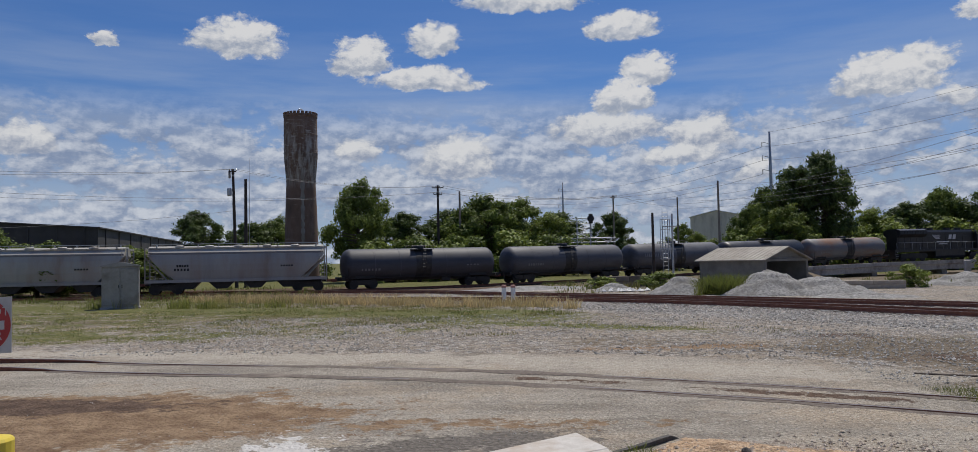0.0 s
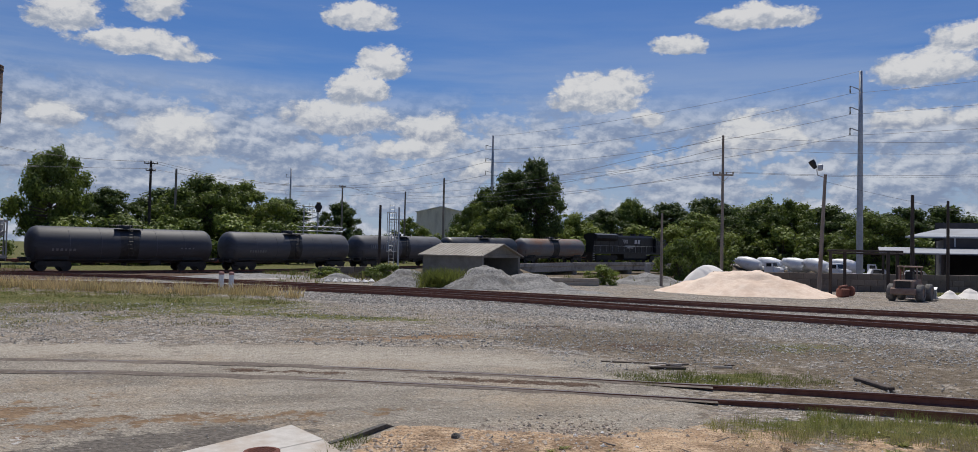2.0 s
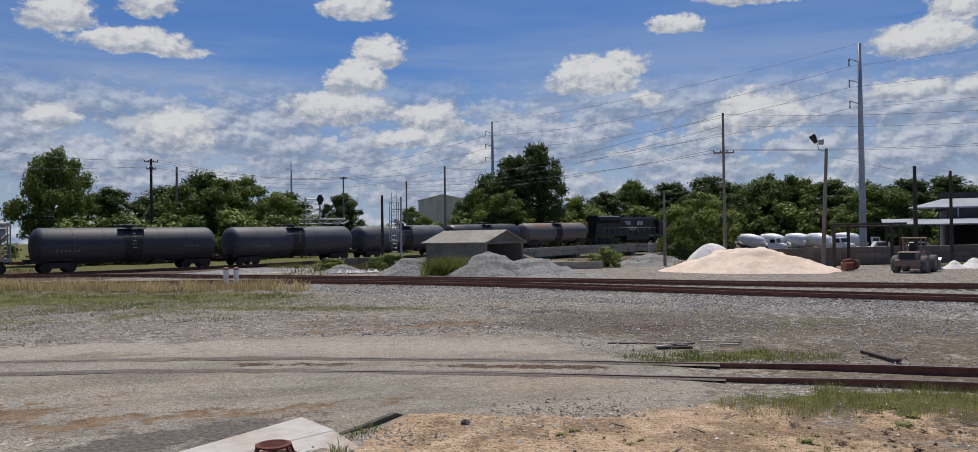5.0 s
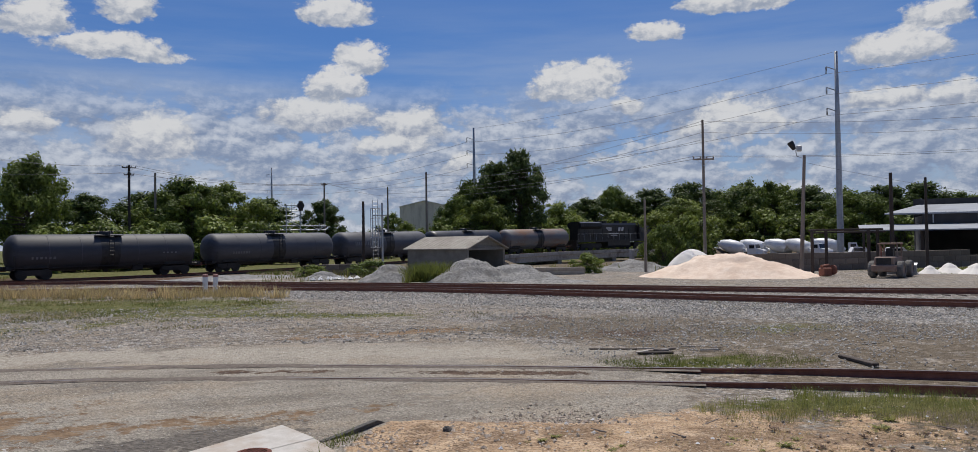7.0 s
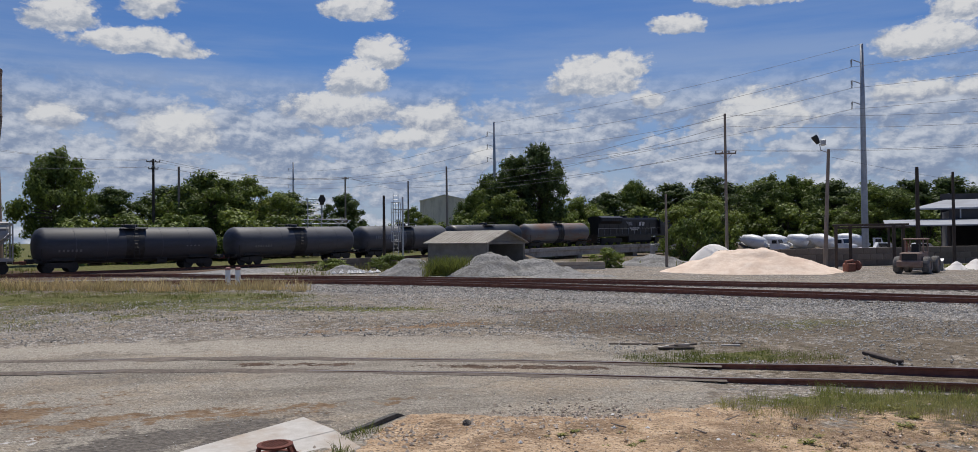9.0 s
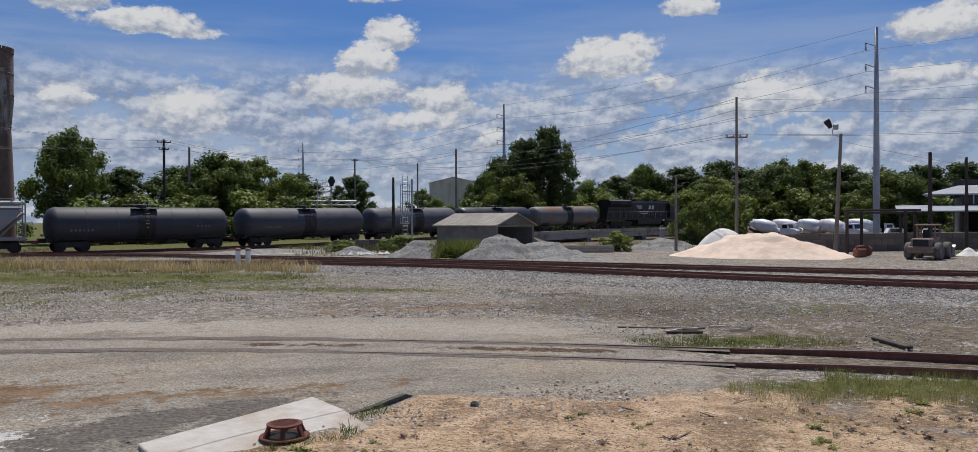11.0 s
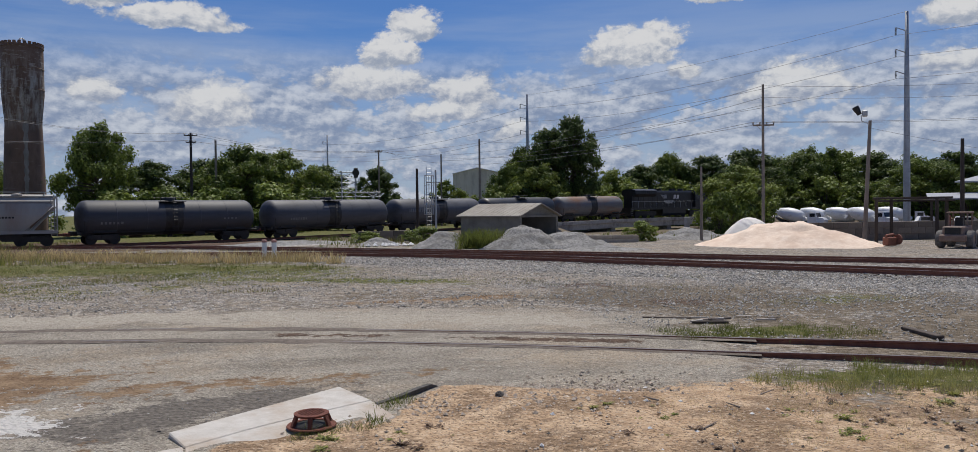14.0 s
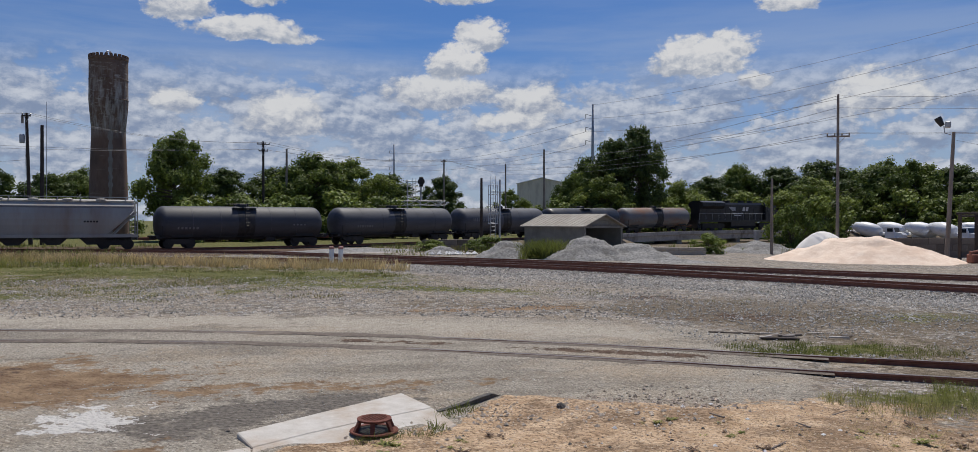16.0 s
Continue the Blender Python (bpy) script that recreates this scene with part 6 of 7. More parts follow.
# ---- warehouse, far buildings ----
def far_box_building(name, label, m, w, d, h, rise, wallm, roofm, bays, over=0.3):
    """A building with its front along x, gable roof along y."""
    e = empty(name, m, label, "building")
    part("wall", prism(B(), [(-w / 2, -3), (w / 2, -3), (w / 2, h), (0, h + rise - 0.05), (-w / 2, h)], 0, d), wallm, e)
    for s in (-1, 1):
        bm = B()
        prism(bm, [(0, h + rise), (s * (w / 2 + over), h - 0.04), (s * (w / 2 + over), h + 0.12), (0, h + rise + 0.16)], -over, d + over)
        part("roof", bm, roofm, e)
    for i in range(bays):
        part("pilaster", box(B(), (0.18, 0.12, h + 3), (w / 2 + 0.04, (i + 0.5) * d / bays, h / 2 - 1.5)), wallm, e)
        part("pilaster", box(B(), (0.18, 0.12, h + 3), (-w / 2 + (i + 0.5) * w / bays, -0.05, h / 2 - 1.5)), wallm, e)
    return e


far_box_building("warehouse", "long dark sheet-metal warehouse with a low gable roof", Matrix.Translation((-64.0, 94.6, 0)) @ Matrix.Rotation(radians(13.5), 4, "Z"), 29, 68, 7.5, 0.9, WAREHOUSE, WAREHOUSE, 9)
p = polar(16.6, 200)
E_ = far_box_building("grain_elevator", "cream concrete mill building with a pale sloping roof", Matrix.Translation((p.x, p.y, 0)) @ Matrix.Rotation(radians(-26), 4, "Z"), 13, 14, 12.2, 1.5, CREAM, TRUCKWHITE, 6)
for i in range(5):
    part("window", box(B(), (0.06, 1.1, 1.0), (6.56, 2.2 + 2.5 * i, 11.2)), GLASS, E_)

# open machine shed at the far side of the yard
p = polar(47.2, 84)
E_ = empty("machine_shed", Matrix.Translation((p.x, p.y, -1.72)) @ Matrix.Rotation(radians(-46), 4, "Z"), "open-sided machine shed with two pale metal roofs", "shed")
bm = B()
vs = [bm.verts.new(v) for v in ((0, -0.5, 4.75), (32, -0.5, 4.75), (32, 8, 5.40), (0, 8, 5.40), (0, -0.5, 4.87), (32, -0.5, 4.87), (32, 8, 5.52), (0, 8, 5.52))]
for f in ((3, 2, 1, 0), (4, 5, 6, 7), (0, 1, 5, 4), (1, 2, 6, 5), (2, 3, 7, 6), (3, 0, 4, 7)):
    bm.faces.new([vs[i] for i in f])
part("front_roof", bm, METALROOF, E_)
bm = B()
vs = [bm.verts.new(v) for v in ((2.5, 7.0, 6.5), (32, 7.0, 6.5), (32, 17, 7.7), (6.5, 17, 7.7), (2.5, 7.0, 6.65), (32, 7.0, 6.65), (32, 17, 7.85), (6.5, 17, 7.85))]
for f in ((3, 2, 1, 0), (4, 5, 6, 7), (0, 1, 5, 4), (1, 2, 6, 5), (2, 3, 7, 6), (3, 0, 4, 7)):
    bm.faces.new([vs[i] for i in f])
part("upper_roof", bm, METALROOF, E_)
part("back_wall", box(B(), (26, 0.2, 9.0), (19, 17.2, 4.0)), WAREHOUSE, E_)
part("side_wall", box(B(), (0.2, 9.0, 6.6), (6.2, 12.6, 3.1)), WAREHOUSE, E_)
part("clerestory_wall", box(B(), (26, 0.15, 1.2), (19, 7.4, 6.1)), WAREHOUSE, E_)
for i in range(7):
    part("post", box(B(), (0.22, 0.22, 4.85), (0.3 + 5 * i, -0.2, 2.38)), DARKWOOD, E_)
    part("clerestory_post", box(B(), (0.12, 0.1, 1.1), (7 + 4 * i, 7.25, 6.15)), GALV, E_)

# dusty garage in the yard
p = polar(21.1, 60.0)
SHED_T = Matrix.Translation((p.x, p.y, ground_at(p.x, p.y))) @ Matrix.Rotation(radians(34.5), 4, "Z")
E_ = empty("storage_shed", SHED_T, "low dusty block shed with an open end and metal roof", "shed")
SL, SW, SH, SR = 5.7, 5.0, 2.08, 0.84                     # length along y, width along x, eave, rise
part("side_wall", box(B(), (0.2, SL, SH), (-SW / 2, SL / 2, SH / 2)), SHEDWALL, E_)
part("side_wall", box(B(), (0.2, SL, SH), (SW / 2, SL / 2, SH / 2)), SHEDWALL, E_)
part("back_wall", box(B(), (SW, 0.2, SH), (0, SL, SH / 2)), SHEDWALL, E_)
for s in (-1, 1):
    part("corner_post", box(B(), (0.24, 0.24, SH), (s * (SW / 2), 0.0, SH / 2)), SHEDWALL, E_)
    bm = B()
    prism(bm, [(0, SH + SR), (s * (SW / 2 + 0.35), SH - 0.12), (s * (SW / 2 + 0.35), SH - 0.04), (0, SH + SR + 0.08)], -0.35, SL + 0.3)
    rf = part("roof", bm, SHEDROOF, E_)
    for i in range(16):
        y = -0.2 + i * (SL + 0.3) / 15
        dx, dz = s * (SW / 2 + 0.33), SH - 0.02
        bm = B()
        rod(bm, (0, y, SH + SR + 0.085), (dx, y, dz), 0.02, seg=4)
        part("roof_seam", bm, SHEDROOF, rf)
for i in range(6):
    z = SH + 0.02 + i * SR / 6.5
    w = SW * (1 - (z - SH) / SR) - 0.1
    part("gable_board", box(B(), (w, 0.05, SR / 7), (0, 0.03 + 0.02 * (i % 2), z + SR / 14)), SHEDWALL, E_)
part("lintel", box(B(), (SW, 0.2, 0.18), (0, 0.0, SH - 0.08)), SHEDWALL, E_)
part("floor_slab", box(B(), (SW, SL, 0.1), (0, SL / 2, 0.0)), CONC, E_)
part("lean_to_wall", prism(B(), [(SW / 2 + 0.1, 0), (SW / 2 + 2.4, 0), (SW / 2 + 2.4, 0.7), (SW / 2 + 0.1, 1.35)], 1.0, 4.5), SHEDWALL, E_)


# ---- heaps ----
def heap(name, x, y, rx, ry, h, rz, mat, label, category, seed, lumps=0.12, peak=1.0, kind="", z=None, flat=0.0):
    """A heap of loose stuff at its angle of rest."""
    n, rings = 60, 22
    bm = B()
    z0 = (ground_at(x, y) if z is None else z) - 0.06
    grid = []
    for k in range(rings + 1):
        f = k / rings
        row = []
        for i in range(n):
            a = 2 * math.pi * i / n
            wob = 1 + 0.13 * noise.noise((math.cos(a) * 1.6, math.sin(a) * 1.6, seed)) + 0.05 * noise.noise((math.cos(a) * 5, math.sin(a) * 5, seed + 3))
            px, py = math.cos(a) * rx * f * wob, math.sin(a) * ry * f * wob
            hh = h * (1 - max(0.0, f - flat) / (1 - flat)) ** peak if peak > 0 else h * (1 - f * f)
            hh = hh if peak < 0 else h - math.sqrt((h - hh) ** 2 + (0.10 * h) ** 2) + 0.10 * h if f < 0.4 else hh
            hh += lumps * h * noise.noise((px * 1.1, py * 1.1, seed)) * min(1, 4 * (1 - f)) + 0.35 * lumps * h * noise.noise((px * 4, py * 4, seed)) * min(1, 5 * (1 - f))
            row.append(bm.verts.new((px, py, hh)))
        grid.append(row)
    for p_, q_ in zip(grid, grid[1:]):
        for i in range(n):
            j = (i + 1) % n
            bm.faces.new((p_[i], p_[j], q_[j], q_[i]))
    bmesh.ops.remove_doubles(bm, verts=bm.verts[:], dist=0.001)
    bmesh.ops.recalc_face_normals(bm, faces=bm.faces[:])
    ob = part(name, bm, mat, smooth=True, place=Matrix.Translation((x, y, z0)) @ Matrix.Rotation(rz, 4, "Z"))
    return tagged(ob, label, category, kind=kind)


heap("sand_mound", 32.9, 41.3, 6.0, 4.2, 1.52, radians(-38), SAND, "large heap of pale peach sand", "sand heap", 1.5, 0.10, 0.95, flat=0.16)
p = polar(36.2, 63)
heap("white_sand_mound", p.x, p.y, 2.3, 2.3, 1.95, 0, WHITESAND, "small heap of white sand", "sand heap", 2.5, 0.04, -1, z=-0.2)
heap("gravel_mound", 16.9, 46.6, 3.4, 2.6, 1.45, 0.2, GRAVEL, "grey crushed stone heap", "gravel heap", 3.5, 0.16, 0.85, flat=0.12)
heap("gravel_mound", 19.6, 46.0, 3.4, 2.4, 1.0, 0.0, GRAVEL, "low spread heap of grey crushed stone", "gravel heap", 4.5, 0.18, 0.8, flat=0.15)
heap("gravel_mound", 12.6, 49.6, 2.4, 2.2, 1.15, 0.0, GRAVEL, "grey crushed stone heap beside weeds", "gravel heap", 5.5, 0.16, 0.85, flat=0.1)
heap("gravel_mound", 20.4, 41.9, 3.4, 1.3, 0.35, -0.5, GRAVEL, "thin spread of pale crushed stone", "gravel heap", 6.5, 0.2)
heap("rubble_mound", 8.9, 55.0, 1.9, 1.2, 0.7, 0.3, GRAVEL, "pale rubble heap beside the track", "rubble heap", 7.5, 0.2)
stones("broken_concrete", [(9.3 + st.gauss(0, 0.6), 54.2 + st.gauss(0, 0.35), st.uniform(0.12, 0.3)) for _ in range(46)], CHALK, "white broken concrete lumps", 11)
heap("spoil_bank", 2.5, 61, 7.5, 2.2, 0.35, 0.35, GRAVEL, "low bank of pale spoil", "spoil bank", 8.5, 0.2)
heap("earth_bank", 34.5, 55.0, 4.5, 2.6, 1.0, -0.3, GRAVEL, "brown earth bank under the bridge", "earth bank", 9.5, 0.15)
for az_, d_, r_, h_ in ((52.3, 59, 1.1, 0.75), (53.8, 58, 1.2, 0.75), (51.2, 58, 0.8, 0.6)):
    p = polar(az_, d_)
    heap("white_sand_mound", p.x, p.y, r_, r_, h_, 0, WHITESAND, "small heap of white sand", "sand heap", 10 + az_, 0.06, z=0.0)
blades("gravel_weeds", [(14.6 + gr.gauss(0, 0.75), 48.2 + gr.gauss(0, 0.9), 40, 0.3, gr.uniform(0.8, 1.4)) for _ in range(90)], GRASS_G, "tall green weeds on the gravel heaps", 12, (0.45, 1.1), 0.02, 0.42)
blades("bank_weeds", [(gr.uniform(8, 40), 60 - 0.45 * abs(gr.gauss(0, 8)), 14, 0.4, gr.uniform(0.5, 1.1)) for _ in range(90)], GRASS_G, "scattered weeds behind the gravel heaps", 13, (0.3, 0.8), 0.03, 0.3)


# ---- block walls, bridge ----
def block_wall(name, a, b, h, t, label, mat, course=0.45, length=1.2, seed=1, z=0.0):
    a, b = Vector(a), Vector(b)
    d = b - a
    e = empty(name, Matrix.Translation((a.x, a.y, z)) @ Matrix.Rotation(math.atan2(d.y, d.x), 4, "Z"), label, "wall", kind="structure")
    bm = box(B(), (d.length, t * 0.8, h - 0.02), (d.length / 2, 0, h / 2 - 0.01))
    part("core", bm, mat, e)
    me = None
    rnd = random.Random(seed)
    for r in range(int(round(h / course))):
        x = -(length / 2) * (r % 2)
        while x < d.length:
            x0, x1 = max(0, x), min(d.length, x + length)
            if x1 - x0 > 0.2:
                if abs(x1 - x0 - length) < 1e-6 and me:
                    ob = new("block", me)
                    ob.parent = e
                else:
                    bm = box(B(), (x1 - x0 - 0.02, t, course - 0.02), bevel=0.015)
                    ob = part("block", bm, mat, e)
                    if abs(x1 - x0 - length) < 1e-6:
                        me = ob.data
                ob.matrix_basis = pose((x0 + x1) / 2, rnd.uniform(-0.015, 0.015), (r + 0.5) * course)
            x += length
    return e


BLOCK = material("grimy_concrete_block", (0.15, 0.122, 0.098), (0.235, 0.195, 0.158), 2.2, 0.9, 0, 0.3, stain=(0.13, 0.105, 0.085), stain_scale=0.7, vary=0.2)
TANBLOCK = material("tan_concrete_block", (0.42, 0.36, 0.28), (0.52, 0.455, 0.365), 2.2, 0.9, 0, 0.25, stain=(0.30, 0.25, 0.20), stain_scale=0.7, vary=0.1)
block_wall("yard_wall", (33.6, 45.2), (58.5, 43.6), 1.35, 0.5, "grimy stacked concrete block wall", BLOCK)
block_wall("yard_wall", (58.5, 43.6), (80, 44.5), 0.9, 0.5, "grimy stacked concrete block wall", BLOCK, seed=2)
block_wall("low_wall", (23.6, 52.3), (27.4, 50.6), 0.55, 0.4, "low tan concrete block wall", TANBLOCK, 0.28, 0.9, 3)
block_wall("bin_wall", (8.4, 61.5), (14.6, 63.5), 0.9, 0.4, "dark stained concrete bin wall", BLOCK, 0.45, 1.2, 4)

deck = [(p, d) for p, d in even(TRAIN_LINE, 1.0) if 37 < p.x < 88]
bm = B()
prev = None
for p, d in deck:
    n = Vector((d.y, -d.x, 0))
    c = p + n * 2.5
    ring = [bm.verts.new(v) for v in (c + Vector((0, 0, 0.05)), c + n * 0.35 + Vector((0, 0, 0.05)), c + n * 0.35 + Vector((0, 0, -0.45)), c + n * 0.15 + Vector((0, 0, -0.5)), c + n * 0.15 + Vector((0, 0, -1.25)), c + Vector((0, 0, -1.25)))]
    if prev:
        for i in range(6):
            bm.faces.new((prev[i], prev[(i + 1) % 6], ring[(i + 1) % 6], ring[i]))
    prev = ring
bmesh.ops.recalc_face_normals(bm, faces=bm.faces[:])
E_ = empty("rail_bridge", Matrix(), "concrete girder rail bridge on short piers", "bridge", kind="structure")
part("edge_girder", bm, CONC, E_)
bm = B()
prev = None
for p, d in deck:
    n = Vector((d.y, -d.x, 0))
    ring = [bm.verts.new(p + n * o + Vector((0, 0, z))) for o, z in ((-2.8, -0.3), (2.5, -0.3), (2.5, -0.8), (-2.8, -0.8))]
    if prev:
        for i in range(4):
            bm.faces.new((prev[i], prev[(i + 1) % 4], ring[(i + 1) % 4], ring[i]))
    prev = ring
bmesh.ops.recalc_face_normals(bm, faces=bm.faces[:])
part("deck", bm, CONC, E_)
for x_ in (40.5, 53, 66, 79):
    p, d = min(deck, key=lambda q: abs(q[0].x - x_))
    part("pier", box(B(), (1.0, 4.6, 3.6), (p.x, p.y, p.z - 2.5), Matrix.Rotation(math.atan2(d.y, d.x), 4, "Z")), CONC, E_)
p = polar(31.9, 104)
tagged(part("marker_post", box(B(), (0.55, 0.55, 3.6), (0, 0, 0.4), bevel=0.05), CONC, place=Matrix.Translation((p.x, p.y, -0.9))), "pale square concrete post by the bridge", "post")


# ---- poles and wires ----
def steel_pole(az, d, top, label):
    p = polar(az, d)
    z0 = ground_at(p.x, p.y)
    e = empty("transmission_pole", Matrix.Translation((p.x, p.y, z0)) @ Matrix.Rotation(radians(-12), 4, "Z"), label, "utility pole", "transmission poles")
    h = top - z0
    part("shaft", lathe(B(), [(0.40, -0.2), (0.36, h * 0.3), (0.28, h * 0.7), (0.19, h), (0, h + 0.02)], 14), GALV, e, smooth=True)
    for k in range(3):
        z = h * (0.925 - 0.097 * k) - 0.1
        arm = part("arm", rod(B(), (0, 0, z - 0.25), (-1.35, 0, z + 0.15), 0.07, 0.045, 8), GALV, e)
        bm = B()
        for i in range(6):
            rod(bm, (-1.35, 0, z + 0.1 - 0.14 * i), (-1.35, 0, z + 0.02 - 0.14 * i), 0.10, seg=8)
        part("insulator", bm, INSUL, arm)
    return e, [Matrix.Translation((p.x, p.y, z0)) @ Matrix.Rotation(radians(-12), 4, "Z") @ Vector((-1.35, 0, h * (0.925 - 0.097 * k) - 0.85)) for k in range(3)] + [Vector((p.x, p.y, top))]


def wood_pole(az, d, top, label, arms=(), r=0.15, mat=WOOD, lean=(0, 0), transformer=False, yaw=0, base=None):
    p = polar(az, d)
    z0 = ground_at(p.x, p.y) if base is None else base
    h = top - z0
    m = Matrix.Translation((p.x, p.y, z0)) @ Matrix.Rotation(radians(lean[0]), 4, "Y") @ Matrix.Rotation(radians(yaw - az), 4, "Z")
    e = empty("utility_pole", m, label, "utility pole", "wooden utility poles")
    part("shaft", rod(B(), (0, 0, -0.3), (0, 0, h), r * 1.15, r * 0.75, 12), mat, e, smooth=False)
    tips = []
    for z, w in arms:
        a = part("crossarm", box(B(), (w, 0.10, 0.12), (0, -r - 0.03, h - z), bevel=0.01), mat, e)
        for i in range(4):
            x = (-0.48 + 0.32 * i) * w
            part("insulator", lathe(B(), [(0.03, 0), (0.06, 0.03), (0.05, 0.12), (0.07, 0.16), (0, 0.22)], 8, Matrix.Translation((x, -r - 0.03, h - z + 0.06))), INSUL, a)
            tips.append(m @ Vector((x, -r - 0.03, h - z + 0.26)))
        for s in (-1, 1):
            part("brace", rod(B(), (0, -r - 0.06, h - z - 0.55), (s * w * 0.32, -r - 0.06, h - z - 0.03), 0.02, seg=5), GALV, a)
    if transformer:
        part("transformer", lathe(B(), [(0, 0), (0.22, 0.02), (0.24, 0.1), (0.24, 0.75), (0.18, 0.85), (0, 0.88)], 14, Matrix.Translation((-0.42, 0, h - 2.9))), GALV, e)
        bm = rod(B(), (-0.35, 0, h - 1.0), (-0.35, 0, h - 0.2), 0.12, seg=8)
        part("cutout", bm, INSUL, e)
    tips.append(m @ Vector((0, 0, h)))
    return e, tips


_, big = steel_pole(46.0, 101, 24.9, "tall galvanised steel transmission pole with three arms")
_, tall = steel_pole(20.35, 148, 24.8, "tall galvanised steel transmission pole with three arms")
_, dist = steel_pole(5.6, 240, 26.2, "distant galvanised steel transmission pole")
_, pt = wood_pole(37.1, 64, 12.1, "wooden utility pole with one crossarm", ((3.2, 1.6),), 0.12, yaw=10)
_, pa = wood_pole(-3.73, 100, 12.3, "wooden utility pole with two crossarms", ((0.35, 1.5), (1.2, 1.1)), 0.17, DARKWOOD)
_, pb = wood_pole(-2.11, 105, 11.9, "plain wooden utility pole", (), 0.17)
_, pc = wood_pole(16.76, 112, 12.9, "plain brown wooden utility pole", (), 0.17)
_, pd = wood_pole(9.3, 122, 12.2, "thin wooden utility pole", ((0.3, 1.0),), 0.15)
_, pg = wood_pole(13.9, 128, 12.0, "thin wooden utility pole", (), 0.15)
_, pf = wood_pole(-18.19, 86, 12.7, "leaning wooden utility pole with a transformer", ((0.3, 0.7),), 0.17, DARKWOOD, (-1.6, 0), True)
_, ph = wood_pole(-17.55, 86, 11.6, "dark wooden pole with a whip aerial", (), 0.19, DARKWOOD)
p = polar(-17.3, 86)
tagged(part("aerial", rod(B(), (0, 0, 0), (0, 0, 13.9), 0.035, 0.02, 6), GALV, place=Matrix.Translation((p.x, p.y, 0))), "thin whip aerial mast beside a pole", "aerial")
wood_pole(12.1, 71, 6.4, "rust-dark steel post beside the track", (), 0.14, DARKWOOD)
wood_pole(32.9, 62, 5.7, "thin grey wooden post", (), 0.11)
wood_pole(49.1, 60, 6.9, "dark timber post standing at the wall", (), 0.14, DARKWOOD)
wood_pole(51.1, 62, 6.6, "dark timber post standing at the wall", (), 0.11, DARKWOOD)
wood_pole(55.0, 66, 6.0, "dark timber post standing at the wall", (), 0.11, DARKWOOD)

# lamp pole
_, pl = wood_pole(43.5, 58.0, 8.3, "weathered wooden lamp pole behind the sand", (), 0.135, WOOD, (3.4, 0))
lp = polar(43.5, 58.0)
E_ = empty("yard_lamp", Matrix.Translation((lp.x + 0.48, lp.y, 8.15)) @ Matrix.Rotation(radians(-43.5), 4, "Z"), "pair of floodlights on a bracket at the pole top", "lamp")
part("bracket", rod(rod(B(), (0, 0, -0.1), (-0.5, -0.1, 0.1), 0.03, seg=6), (-0.5, -0.1, 0.1), (-0.55, -0.1, 0.55), 0.03, seg=6), GALV, E_)
part("flood_head", lathe(B(), [(0, 0), (0.14, 0.02), (0.20, 0.35), (0.22, 0.45), (0.22, 0.62), (0, 0.62)], 14, Matrix.Translation((-0.62, -0.1, 0.55)) @ Matrix.Rotation(radians(-28), 4, "Y")), BLACK, E_)
part("flood_head", box(B(), (0.36, 0.34, 0.42), (-0.32, -0.1, 0.62), bevel=0.06), GALV, E_)


# cables: a hanging line between two places
def cable(a, b, sag, r, label="thin dark overhead wire", name="overhead_wire"):
    cu = bpy.data.curves.new(name, "CURVE")
    cu.dimensions, cu.bevel_depth, cu.bevel_resolution = "3D", r * 0.62, 0
    sp = cu.splines.new("POLY")
    n = 18
    sp.points.add(n)
    a, b = Vector(a), Vector(b)
    for i in range(n + 1):
        t = i / n
        q = a.lerp(b, t)
        q.z -= sag * 4 * t * (1 - t)
        sp.points[i].co = (*q, 1)
    cu.materials.append(WIRE)
    return tagged(new(name, cu), label, "wire", "overhead wires")


step_ = (big[3] - tall[3])
for k in range(3):
    nxt = big[k] + Vector((step_.x, step_.y, 0)) * 1.0
    cable(tall[k], big[k], 1.6, 0.035, "transmission conductor between steel poles")
    cable(big[k], nxt, 1.2, 0.03, "transmission conductor between steel poles")
    cable(dist[k], tall[k], 2.0, 0.04, "transmission conductor between steel poles")
cable(tall[3] - Vector((0, 0, 0.1)), big[3], 1.0, 0.03, "transmission conductor between steel poles")
rt = polar(62, 74)
lt = polar(13.9, 128)
for k in (0, 3):
    cable(pt[k], Vector((rt.x, rt.y, 9.4 + 0.1 * k)), 0.5, 0.018)
    cable(pt[k], Vector((lt.x, lt.y, 10.2 + 0.4 * k)), 1.0, 0.025)
for dz in (0.1, 1.0):
    cable(pt[4] - Vector((0, 0, dz)), Vector((rt.x, rt.y, 12.2 - dz)), 0.6, 0.018)
    cable(pt[4] - Vector((0, 0, dz)), Vector((lt.x, lt.y, 11.9 - dz)), 1.2, 0.025)
far_left = polar(-50, 82)
